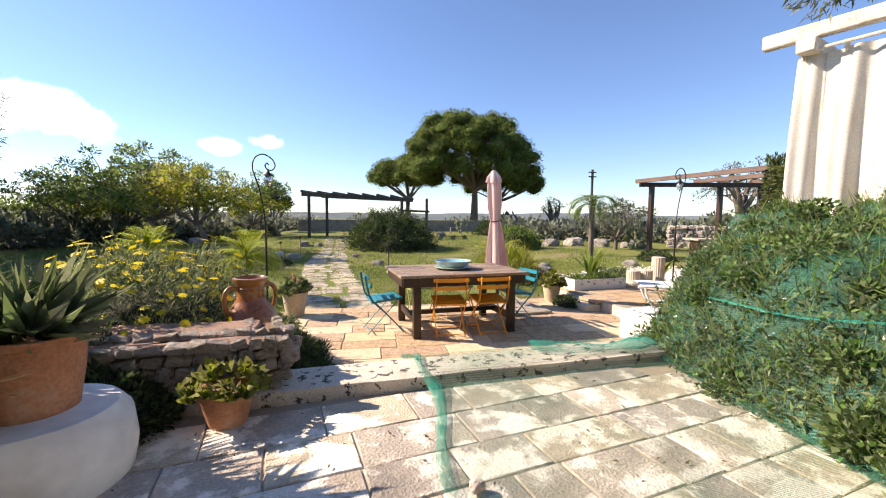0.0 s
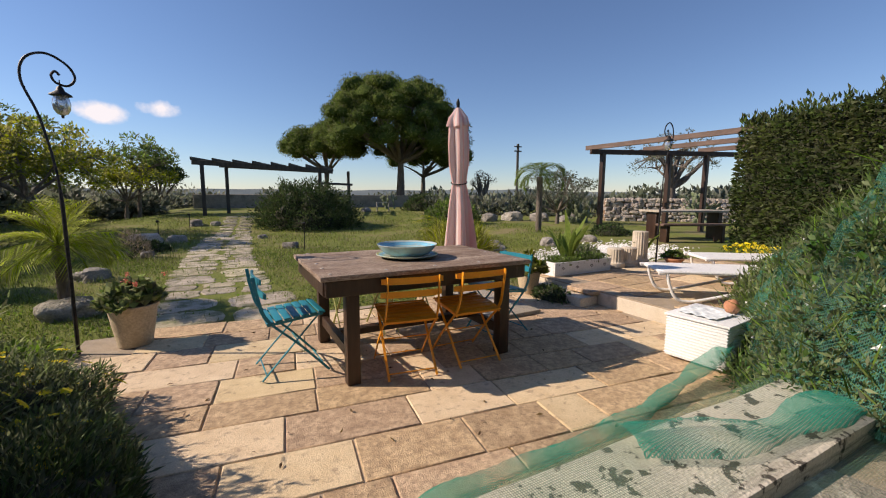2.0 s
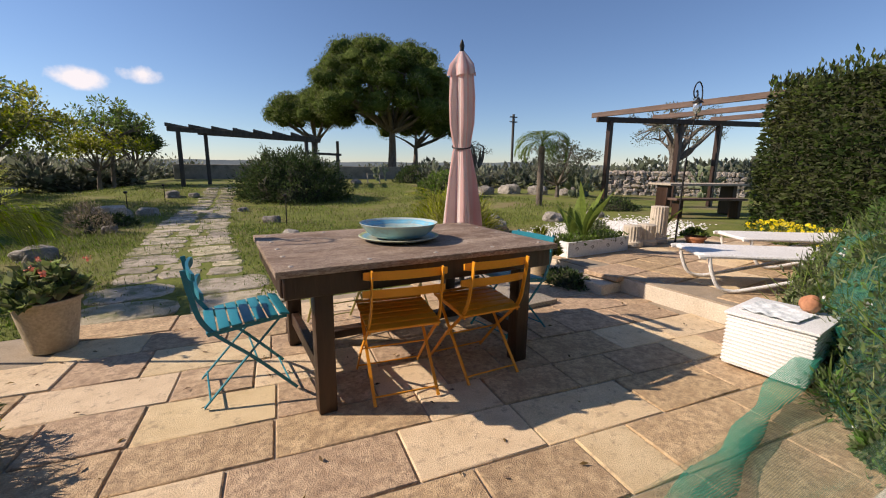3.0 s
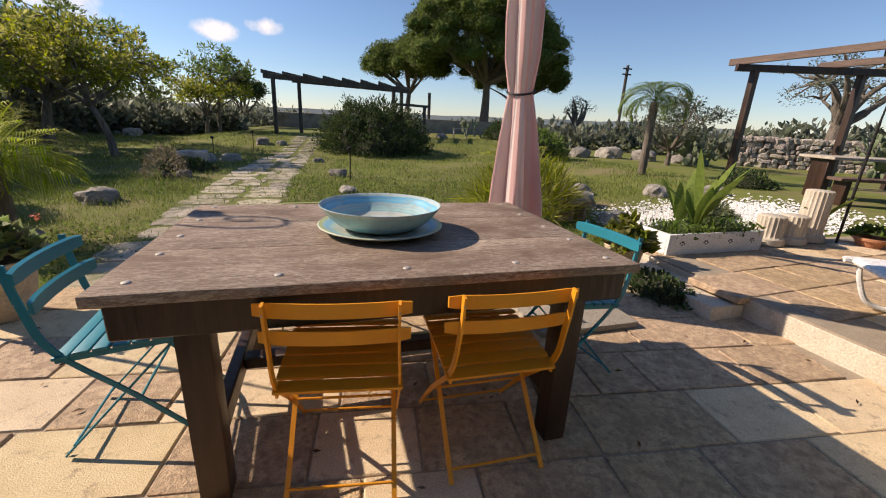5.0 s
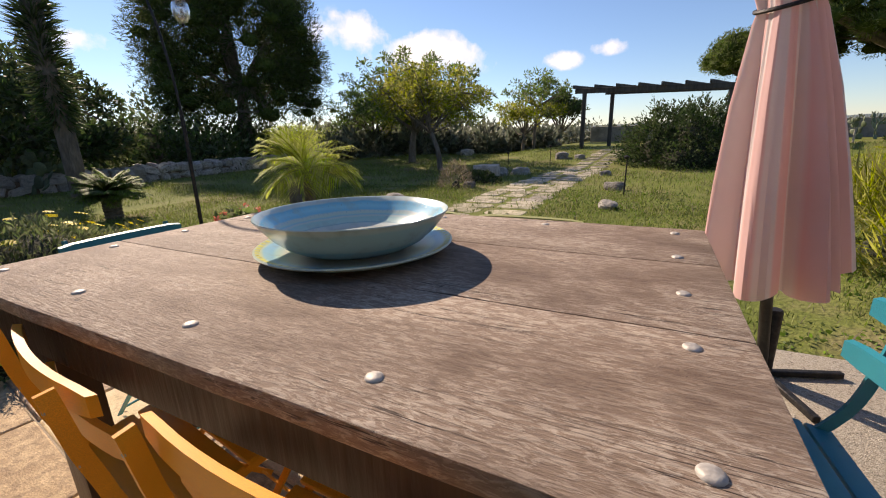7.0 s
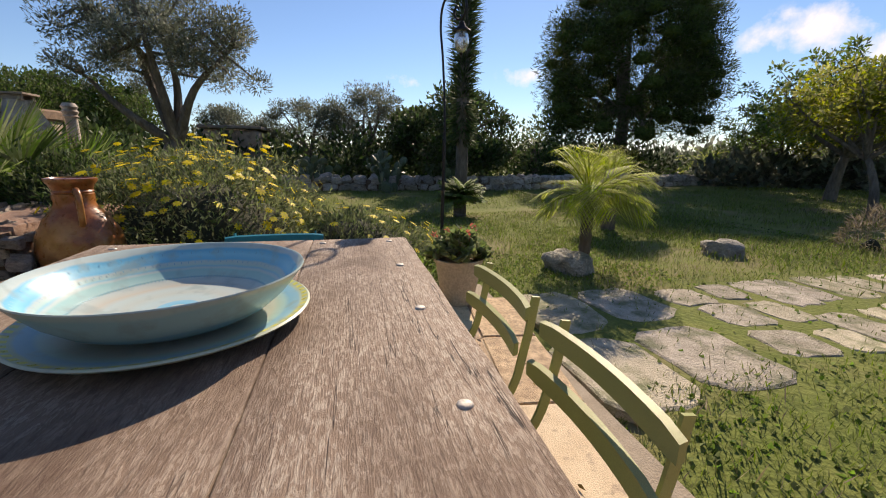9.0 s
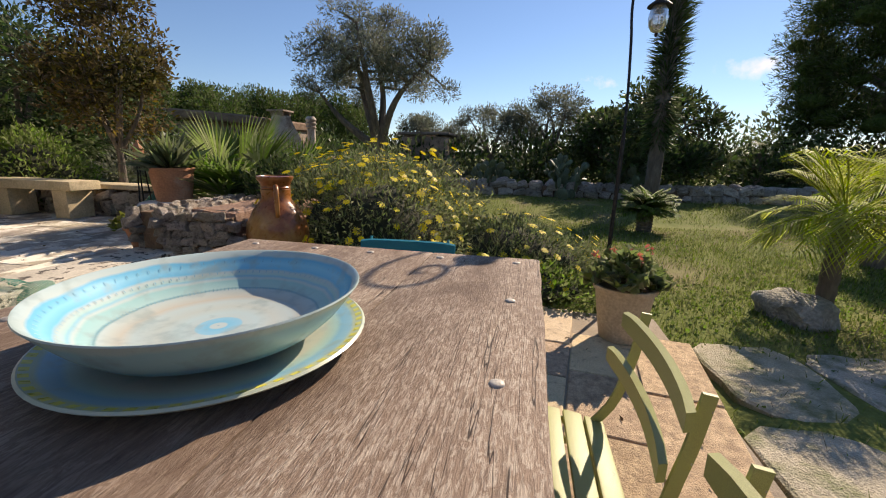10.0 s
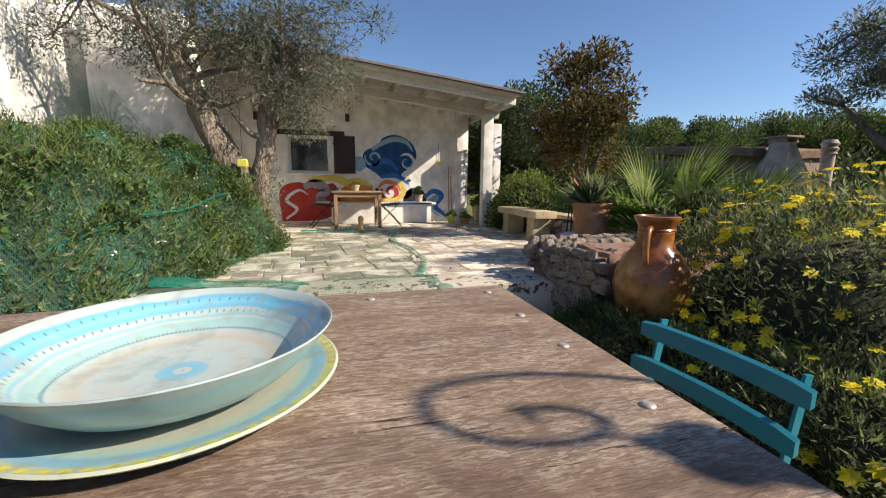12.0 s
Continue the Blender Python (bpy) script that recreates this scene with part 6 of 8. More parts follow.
stone_wall("wall_west_far", "low dry-stone wall in the shade of the pine", (-11.0, 5.6, 0.05), (-13.2, 16.0, 0.05), 0.45, 0.45, 0.30, 404)
stone_wall("wall_north_west", "rubble wall behind the fruit trees", (-13.2, 16.0, 0.05), (-4.0, 24.5, 0.1), 0.75, 0.5, 0.40, 405)
stone_wall("wall_east", "rubble wall of white stones beyond the pergola", (14.6, 10.3, 0.2), (18.6, 7.0, 0.2), 1.05, 0.6, 0.20, 407)
M_blockwall = surf("grey_block_wall", (0.20, 0.18, 0.15), (0.30, 0.27, 0.23), scale=3, rough=0.95, bump=0.5, third=(0.12, 0.11, 0.09), third_scale=0.6)
solo("wall_north", box(bmesh.new(), (16.0, 29.2, 0.85), (40, 0.35, 1.0), 0.02), M_blockwall, "long low grey wall closing the lawn", "wall", pose(0, 0, 0, 0, 0, -3), kind="structure")
for k, (x, y, s) in enumerate([(-2.44, 5.35, 0.24), (-2.10, 7.85, 0.17), (-2.42, 10.6, 0.30), (-1.85, 10.9, 0.26), (0.37, 10.9, 0.16), (1.02, 14.4, 0.22), (0.82, 8.15, 0.20), (-2.15, 3.05, 0.26), (-0.95, 15.3, 0.2), (0.9, 6.0, 0.16), (4.6, 4.7, 0.3), (5.2, 5.6, 0.26), (6.4, 4.9, 0.24), (7.4, 4.6, 0.2), (4.5, 3.6, 0.2), (9.6, 12.2, 0.45), (10.7, 12.0, 0.5), (11.6, 11.2, 0.45), (12.6, 10.4, 0.42), (6.5, 20, 0.3), (-7.0, 19.0, 0.4), (-3.2, 0.2, 0.28), (-3.6, 1.2, 0.24), (-3.9, 0.4, 0.3), (-1.6, 15.4, 0.3)]):
    rock(x, y, s, k + 1)

# thin lamp stakes, an old stone block and a low frame on the lawn
for x, y, h in ((1.03, 7.4, 0.62), (-2.28, 11.1, 0.55), (-1.72, 14.0, 0.55)):
    st = thing("stake_light", "thin black garden stake with a small solar head", "garden light", pose(x, y, ground_z(x, y)), "stake lights on the lawn")
    part("stake", tube(bmesh.new(), [(0, 0, -0.05), (0.01, 0, h)], 0.012, 6), M_iron, st)
    hb, rings = lathe(bmesh.new(), [(0.03, h), (0.045, h + 0.03), (0.045, h + 0.05), (0.01, h + 0.07)], 10)
    part("head", close(hb, rings), M_iron, st)
wb = box(bmesh.new(), (0, 0, 0.17), (0.62, 0.5, 0.34), 0.04, seg=2)
bmesh.ops.subdivide_edges(wb, edges=wb.edges[:], cuts=3)
for v in wb.verts:
    v.co += Vector((noise.noise(v.co * 5), noise.noise(v.co * 5 + Vector((3, 0, 0))), noise.noise(v.co * 5 + Vector((0, 3, 0))))) * 0.03
solo("stone_trough", wb, M_rock, "old squared grey stone block beside the path", "trough", pose(-2.4, 9.7, -0.03, 0, 0, 12))
fr = thing("low_frame", "low bleached wooden frame near the far wall", "frame", pose(7.5, 20.0, ground_z(7.5, 20.0)))
for x in (-0.35, 0.35):
    part("leg", box(bmesh.new(), (x, 0, 0.24), (0.05, 0.05, 0.52)), M_cream_frame, fr)
part("top_rail", box(bmesh.new(), (0, 0, 0.52), (0.8, 0.06, 0.05)), M_cream_frame, fr)

# white pebbles
g = np.random.default_rng(501)
vs = []
for k in range(9000):
    x, y = 5.9 + 1.5 * g.normal() * 0.55, 3.1 + 0.9 * g.normal() * 0.6
    if not (4.2 < x < 8.2 and 2.15 < y < 4.6):
        continue
    z = ground_z(x, y) + 0.012
    r = g.uniform(0.014, 0.034)
    a = g.uniform(0, math.tau)
    c, s_ = math.cos(a) * r, math.sin(a) * r
    top = [x, y, z + r * 0.7]
    q = [[x + c, y + s_, z], [x - s_, y + c, z], [x - c, y - s_, z], [x + s_, y - c, z]]
    vs += [[q[0], q[1], top, top], [q[1], q[2], top, top], [q[2], q[3], top, top], [q[3], q[0], top, top]]
v = np.array(vs)
me = bpy.data.meshes.new("white_gravel")
me.from_pydata(v[:, :3].reshape(-1, 3).tolist(), [], np.arange(len(v) * 3).reshape(-1, 3).tolist())
me.materials.append(M_pebble)
tagged(new("white_gravel", me), "bed of loose white pebbles", "gravel", kind="stuff")


def path_mid(y):
    return -0.62 - 0.25 * math.sin((y - 2) * 0.28) + 0.02 * (y - 2)


# grass blades and weeds, thick and thin in patches
def lawn_blades(name, n, x0, x1, y0, y1, size, aspect, leafmat, seed, label, cut=0.0, spread=0.5):
    g = np.random.default_rng(seed)
    x, y = g.uniform(x0, x1, n), g.uniform(y0, y1, n)
    keep = np.array([noise.noise(Vector((a * 0.7, b * 0.7, seed))) + 0.5 * noise.noise(Vector((a * 2.3, b * 2.3, seed))) + g.uniform(-0.25, 0.25) > cut for a, b in zip(x, y)])
    off = ~((x > -1.8) & (x < 7.3) & (y > -2.2) & (y < 1.95))
    off &= ~((x > -2.9) & (x < 9) & (y < -1.9))
    for_path = np.abs(x - np.array([path_mid(b) for b in y])) > 0.62 + 0.25 * g.uniform(0, 1, n) ** 3
    off &= for_path | (y < 2.0) | (g.uniform(0, 1, n) < 0.10)
    k = keep & off
    x, y = x[k], y[k]
    p = np.stack([x, y, np.array([ground_z(a, b) for a, b in zip(x, y)]) - 0.005], 1)
    ob = new(name, quads(name, leaf_quads(g, p, size, aspect, 0, np.tile([[0, 0, 1.0]], (len(p), 1)), spread), leafmat))
    return tagged(ob, label, "grass", kind="stuff")


lawn_blades("grass", 120000, -6.5, 6.5, -0.5, 7.5, 0.048, 0.11, M_blade, 601, "short uneven green grass", -0.25)
lawn_blades("grass", 70000, -11, 9, 5.0, 20.0, 0.085, 0.13, M_blade, 602, "short uneven green grass", -0.2)
lawn_blades("grass", 34000, -10.5, -2, -4, 6, 0.06, 0.13, M_blade, 605, "short uneven grass on the west lawn", -0.2)
lawn_blades("clover", 60000, -6.0, 5.0, 0.5, 8.0, 0.030, 0.8, L_green, 603, "patches of clover and small weeds", -0.05, 1.2)
lawn_blades("dry_grass", 9000, -6, 6, 1.5, 14, 0.10, 0.05, L_dry, 604, "thin dry stalks in the grass", 0.1)


# ---- timber pergolas ----
def post(t, x, y, z0, z1, s=0.10, mat=None, name="post", lean=(0, 0)):
    return part(name, bar(bmesh.new(), (x, y, z0), (x + lean[0], y + lean[1], z1), s, s, 0.006, (0, 1, 0)), mat or M_grey_timber, t)


pg = thing("pergola", "weathered dark timber pergola over the path", "pergola")
for x, y in ((-1.42, 18.7), (-0.45, 20.2), (3.85, 19.4), (4.5, 20.9)):
    post(pg, x, y, ground_z(x, y) - 0.1, 2.66, 0.16)
for a, e in (((-1.8, 18.62, 2.72), (4.25, 19.35, 2.60)), ((-0.75, 20.12, 2.72), (4.85, 20.85, 2.62))):
    part("beam", bar(bmesh.new(), a, e, 0.10, 0.20, 0.008), M_grey_timber, pg)
for k in range(8):
    f = k / 7
    x = -1.55 + f * 5.7
    part("rafter", bar(bmesh.new(), (x - 0.25, 18.25 + f * 0.72, 2.86 - 0.1 * f), (x + 0.9, 20.9 + f * 0.72, 2.86 - 0.1 * f), 0.07, 0.14, 0.006), M_grey_timber, pg)
gate = thing("garden_gate_frame", "low grey timber frame beside the far shrub", "frame")
for x in (3.95, 5.5):
    post(gate, x, 19.9, ground_z(x, 19.9) - 0.1, 1.9, 0.14)
part("beam", bar(bmesh.new(), (3.8, 19.9, 1.95), (5.7, 19.9, 1.90), 0.1, 0.12, 0.006), M_grey_timber, gate)

pr = thing("pergola", "brown timber pergola standing by the hedge", "pergola")
for x, y in ((9.42, 6.04), (11.45, 5.30), (12.6, 4.85), (14.6, 4.1)):
    post(pr, x, y, ground_z(x, y) - 0.1, 2.58, 0.13, M_dark)
M_brown_beam = surf("brown_beam", (0.095, 0.058, 0.042), (0.165, 0.105, 0.078), scale=9, rough=0.6, bump=0.3, stretch=(1, 0.15, 1))
part("beam", bar(bmesh.new(), (9.05, 6.18, 2.62), (15.2, 3.88, 2.62), 0.10, 0.14, 0.006), M_dark, pr)
for k in range(4):
    x, y = 9.15 + k * 1.75, 6.45 - k * 0.65
    part("rafter", bar(bmesh.new(), (x, y, 2.75), (x + 0.75, y - 5.2, 2.80), 0.075, 0.13, 0.006), M_brown_beam, pr)
garden_table = thing("garden_table", "long dark wooden table under the timber pergola", "table", pose(9.9, 3.75, ground_z(9.9, 3.7), 0, 0, -22))
part("tabletop", box(bmesh.new(), (0, 0, 0.72), (2.0, 0.85, 0.05), 0.006), M_cream_frame, garden_table, "bleached grey planks")
for x in (-0.85, 0.85):
    part("end_panel", box(bmesh.new(), (x, 0, 0.348), (0.12, 0.40, 0.696), 0.01), M_dark, garden_table)
bench2 = thing("garden_bench", "low dark wooden bench beside the garden table", "bench", pose(9.2, 3.1, ground_z(9.2, 3.1), 0, 0, -22))
part("seat", box(bmesh.new(), (0, 0, 0.42), (1.7, 0.3, 0.05), 0.006), M_brown_beam, bench2)
for x in (-0.7, 0.7):
    part("end_panel", box(bmesh.new(), (x, 0, 0.20), (0.08, 0.26, 0.40), 0.006), M_dark, bench2)
stool = thing("garden_stool", "small rough wooden stump seat in the long grass", "stool", pose(3.9, 3.75, -0.03, 0, 0, 15))
part("seat", box(bmesh.new(), (0, 0, 0.27), (0.42, 0.28, 0.06), 0.012), M_wood, stool)
for x in (-0.13, 0.13):
    part("end_panel", box(bmesh.new(), (x, 0, 0.12), (0.06, 0.22, 0.25), 0.01), M_wood, stool)

up = thing("utility_pole", "dark wooden utility pole beyond the wall", "pole")
part("pole", tube(bmesh.new(), [(29, 35, 0), (29, 35, 7.2)], 0.14, 8), M_grey_timber, up)
for z in (6.9, 6.4):
    part("cross_arm", box(bmesh.new(), (29, 35, z), (1.0, 0.1, 0.12)), M_grey_timber, up)
up2 = thing("utility_pole", "short dark pole beyond the lawn", "pole")
part("pole", tube(bmesh.new(), [(8.6, 31.5, 0), (8.6, 31.5, 3.3)], 0.12, 8), M_grey_timber, up2)

# ---- curtained canopy beside the ivy ----
M_cream_timber = surf("sun_worn_cream_paint", (0.56, 0.49, 0.40), (0.72, 0.66, 0.57), scale=6, rough=0.8, bump=0.3, third=(0.36, 0.28, 0.20), third_scale=5, third_at=(0.56, 0.72))
cp = thing("curtained_canopy", "white timber canopy hung with a heavy cream curtain", "canopy")
CB0, CB1 = Vector((3.25, -1.66, 3.19)), Vector((3.98, -3.95, 3.19))
cdir = (CB1 - CB0).normalized()
part("beam", bar(bmesh.new(), CB0, CB1, 0.10, 0.13, 0.012), M_cream_timber, cp)
part("cross_beam", bar(bmesh.new(), (3.27, -2.02, 3.06), (5.6, -1.45, 3.06), 0.15, 0.13, 0.012), M_cream_timber, cp)
part("cross_beam", bar(bmesh.new(), (3.72, -3.6, 3.06), (5.9, -3.05, 3.06), 0.15, 0.13, 0.012), M_cream_timber, cp)
part("post", bar(bmesh.new(), (3.52, -2.02, 0.0), (3.52, -2.02, 2.995), 0.10, 0.10, 0.01, (0, 1, 0)), M_cream_timber, cp)
part("post", bar(bmesh.new(), (5.45, -1.50, 0.0), (5.45, -1.50, 2.995), 0.10, 0.10, 0.01, (0, 1, 0)), M_cream_timber, cp)
part("rail", tube(bmesh.new(), [(3.34, -2.02, 3.02), (3.85, -3.72, 3.02)], 0.016, 8), M_cream_timber, cp)
b = bmesh.new()
rows = []
for z in np.linspace(0, 1, 18):
    row = []
    for k in range(150):
        f = k / 149
        fold = (0.050 * math.sin(f * 38 + 0.7 * math.sin(z * 2.4)) + 0.022 * math.sin(f * 83 + 1.2 + z)) * (0.45 + 0.75 * z)
        top = 2.985 + 0.02 * abs(math.sin(f * 19))
        c = Vector((3.42, -1.88, 0)) + Vector((0.285, -0.958, 0)) * (f * 1.85 - 0.02 * math.sin(z * 3)) + Vector((-0.958, -0.285, 0)) * (fold + 0.10 * z * (1 - f) + 0.02)
        row.append(b.verts.new((c.x, c.y, top - z * 2.1)))
    rows.append(row)
for p, q in zip(rows, rows[1:]):
    for k in range(149):
        b.faces.new((p[k], p[k + 1], q[k + 1], q[k]))
part("curtain", b, M_curtain, cp, "heavy cream canvas curtain")
for k in range(7):
    c = Vector((3.42, -1.95, 0)) + Vector((0.285, -0.958, 0)) * (k * 0.29)
    part("curtain_tab", bar(bmesh.new(), (c.x - 0.035, c.y, 2.95), (c.x - 0.035, c.y, 3.05), 0.07, 0.012, 0.003, (0, 1, 0)), M_curtain, cp)

# ---- the house ----
WY = -7.9


def roof_z(x):
    return 2.63 + 0.107 * (x + 2.82)


def wall_with_hole(name, label, x0, x1, z0, ztop, y0, y1, hole):
    """An upright wall with one opening through it."""
    hx0, hx1, hz0, hz1 = hole
    t = thing(name, label, "wall", kind="structure")
    for a, c, d, e in ((x0, hx0, z0, ztop), (hx1, x1, z0, ztop), (hx0, hx1, z0, hz0), (hx0, hx1, hz1, ztop)):
        part("wall_part", box(bmesh.new(), ((a + c) / 2, (y0 + y1) / 2, (d + e) / 2), (c - a, y1 - y0, e - d)), M_plaster, t, soft=False)
    return t


wall_with_hole("wall_house_front", "white plastered front wall of the house", -2.25, 2.6, 0.0, 3.45, WY - 0.3, WY, (0.50, 1.32, 1.32, 2.06))
solo("wall_house_side", box(bmesh.new(), (-2.40, -9.6, 1.35), (0.25, 3.7, 2.7), 0.01), M_plaster, "white plastered side wall of the house", "wall", kind="structure")
solo("wall_house_back", box(bmesh.new(), (0.5, -11.6, 1.5), (6.0, 0.3, 3.0), 0.01), M_plaster, "white plastered back wall", "wall", kind="structure")
solo("pier", box(bmesh.new(), (-2.36, -7.86, 1.28), (0.22, 0.30, 2.5), 0.03, seg=2), M_plaster, "white plastered pier at the porch corner", "wall", kind="structure")
b = box(bmesh.new(), (2.95, -6.9, 1.7), (1.2, 3.0, 3.4), 0.10, seg=3)
solo("wall_wing", b, M_plaster, "rounded white plaster wing wall with a slit window", "wall", kind="structure")
b = box(bmesh.new(), (4.9, -5.6, 1.8), (2.2, 3.6, 3.6), 0.14, seg=3)
bmesh.ops.subdivide_edges(b, edges=[e for e in b.edges if e.calc_length() > 1], cuts=8)
for v in b.verts:
    v.co += Vector((0.04 * noise.noise(v.co * 1.3), 0.04 * noise.noise(v.co * 1.3 + Vector((4, 0, 0))), 0))
solo("wall_annex", b, M_plaster, "lumpy white plaster wall of the annex", "wall", kind="structure")
sl = thing("slit_window", "narrow dark slit window in the white wing", "window")
part("pane", box(bmesh.new(), (2.345, -5.95, 1.35), (0.02, 0.10, 0.42), 0.004), M_glass, sl)
for y in (-5.89, -6.01):
    part("frame", box(bmesh.new(), (2.343, y, 1.35), (0.03, 0.02, 0.46), 0.003), M_plaster, sl)

roof = thing("roof", "sloping white timber porch roof with exposed rafters", "roof", kind="structure")
M_roofwood = surf("painted_roof_boards", (0.52, 0.49, 0.43), (0.64, 0.61, 0.55), scale=6, rough=0.7, bump=0.2, stretch=(0.3, 1, 1))
part("boards", bar(bmesh.new(), (-2.86, -7.9, roof_z(-2.86) + 0.085), (3.6, -7.9, roof_z(3.6) + 0.085), 4.2, 0.03, 0, (0, 0, 1)), M_roofwood, roof)
roof.location.y = 0.0
part("fascia", bar(bmesh.new(), (-2.86, -6.06, roof_z(-2.86) + 0.04), (3.6, -6.06, roof_z(3.6) + 0.04), 0.035, 0.17, 0.004), M_white_paint, roof)
part("end_board", box(bmesh.new(), (-2.86, -7.9, roof_z(-2.86) + 0.03), (0.03, 3.7, 0.15), 0.004), M_white_paint, roof)
for k in range(11):
    x = -2.5 + k * 0.6
    part("rafter", box(bmesh.new(), (x, -7.05, roof_z(x) + 0.0), (0.07, 1.94, 0.13), 0.006), M_roofwood, roof)
part("plate_beam", bar(bmesh.new(), (-2.8, -6.72, roof_z(-2.8) - 0.14), (3.5, -6.72, roof_z(3.5) - 0.14), 0.14, 0.14, 0.008), M_roofwood, roof)
M_tile = surf("old_roof_felt", (0.16, 0.13, 0.11), (0.26, 0.22, 0.18), scale=6, rough=0.95, bump=0.5)
part("covering", bar(bmesh.new(), (-2.9, -7.9, roof_z(-2.9) + 0.125), (3.6, -7.9, roof_z(3.6) + 0.125), 4.3, 0.035, 0, (0, 0, 1)), M_tile, roof)
solo("porch_pillar", box(bmesh.new(), (-2.58, -6.72, 1.38), (0.20, 0.18, 2.24), 0.015, seg=2), M_plaster, "square whitewashed porch pillar", "pillar", kind="structure")
solo("porch_pillar", box(bmesh.new(), (-2.98, -7.25, 1.30), (0.20, 0.18, 2.2), 0.015, seg=2), M_plaster, "second whitewashed porch pillar", "pillar", kind="structure")

win = thing("window_1", "dark window with a white frame in the porch wall", "window", kind="structure")
for a, s in (((0.91, WY - 0.08, 2.04), (0.84, 0.06, 0.045)), ((0.91, WY - 0.08, 1.34), (0.84, 0.06, 0.045)), ((0.52, WY - 0.08, 1.69), (0.045, 0.06, 0.655)), ((1.30, WY - 0.08, 1.69), (0.045, 0.06, 0.655))):
    part("window_frame", box(bmesh.new(), a, s, 0.005), M_white_paint, win)
part("pane", box(bmesh.new(), (0.91, WY - 0.10, 1.69), (0.74, 0.01, 0.655)), M_glass, win)
part("lintel", box(bmesh.new(), (0.86, WY + 0.02, 2.13), (1.35, 0.05, 0.10), 0.006), M_dark, win)
part("window_sill", box(bmesh.new(), (0.91, WY + 0.04, 1.295), (0.92, 0.12, 0.04), 0.006), M_white_paint, win)
sh = thing("shutter", "open dark brown wooden shutter on the porch wall", "shutter")
part("panel", box(bmesh.new(), (0.195, WY + 0.03, 1.70), (0.44, 0.035, 0.78), 0.004), M_dark, sh)
for z in (1.45, 1.95):
    part("rail", box(bmesh.new(), (0.195, WY + 0.052, z), (0.42, 0.012, 0.06), 0.003), M_dark, sh)
part("hinge", box(bmesh.new(), (0.425, WY + 0.055, 1.92), (0.04, 0.012, 0.03)), M_iron, sh)

# wall lamps
for x, z in ((0.12, 2.47), (1.9, 2.42)):
    wlamp = thing("wall_lamp", "small dark metal wall lamp", "lamp", pose(x, WY, z), "wall lamps")
    part("plate", box(bmesh.new(), (0, 0.01, 0), (0.09, 0.02, 0.16), 0.003), M_iron, wlamp)
    part("shade", box(bmesh.new(), (0, 0.05, 0.0), (0.075, 0.06, 0.14), 0.006), M_dark, wlamp)


# painted wall picture, built as thin layers of paint
def paint(name, c1, c2):
    return surf(name, c1, c2, scale=7, rough=0.75, bump=0.15, fine=40)


P_blue, P_mid, P_light = paint("deep_blue_paint", (0.006, 0.05, 0.17), (0.012, 0.09, 0.25)), paint("mid_blue_paint", (0.02, 0.12, 0.42), (0.03, 0.17, 0.52)), paint("pale_blue_paint", (0.20, 0.40, 0.50), (0.32, 0.52, 0.60))
P_red, P_orange, P_yellow = paint("red_paint", (0.42, 0.03, 0.025), (0.55, 0.06, 0.04)), paint("orange_mural_paint", (0.66, 0.20, 0.04), (0.74, 0.30, 0.08)), paint("yellow_mural_paint", (0.72, 0.52, 0.08), (0.78, 0.60, 0.16))
P_grey, P_black, P_white = paint("grey_mural_paint", (0.26, 0.24, 0.25), (0.38, 0.35, 0.35)), paint("black_mural_paint", (0.012, 0.014, 0.02), (0.03, 0.03, 0.04)), paint("white_mural_paint", (0.66, 0.66, 0.66), (0.76, 0.76, 0.76))
mural = thing("mural", "colourful painted wave and flames on the white porch wall", "mural")


def blob(name, pts, mat, layer):
    line = arc(pts + [pts[0]], 6)[:-1]
    b = bmesh.new()
    y = WY + 0.002 + 0.002 * layer
    f = b.faces.new([b.verts.new((p[0], y, p[1])) for p in line])
    b.normal_update()
    if f.normal.y < 0:
        f.normal_flip()
    bmesh.ops.triangulate(b, faces=b.faces[:])
    part(name, b, mat, mural, soft=False)


def ribbon(name, pts, w, mat, layer, taper=True):
    line = arc(pts, 8)
    b = bmesh.new()
    y = WY + 0.002 + 0.002 * layer
    n, rows = len(line), []
    for i, p in enumerate(line):
        d = (line[min(i + 1, n - 1)] - line[max(i - 1, 0)]).normalized()
        q = w / 2 * ((0.25 + 0.75 * math.sin(math.pi * (0.12 + 0.88 * i / (n - 1)))) if taper else 1)
        rows.append([b.verts.new((p.x - d.y * q, y, p.y + d.x * q)), b.verts.new((p.x + d.y * q, y, p.y - d.x * q))])
    for a, c in zip(rows, rows[1:]):
        b.faces.new((a[0], a[1], c[1], c[0]))
    bmesh.ops.recalc_face_normals(b, faces=b.faces)
    part(name, b, mat, mural, soft=False)


def swirl(name, cx, cz, r, turns, w, mat, layer, start=0.0, way=1):
    pts = [(cx + r * (1 - 0.8 * k / 18) * math.cos(start + way * turns * math.tau * k / 18), cz + r * (1 - 0.8 * k / 18) * math.sin(start + way * turns * math.tau * k / 18), 0) for k in range(19)]
    ribbon(name, pts, w, mat, layer)


def V3(seq):
    return [Vector((x, z, 0)) for x, z in seq]


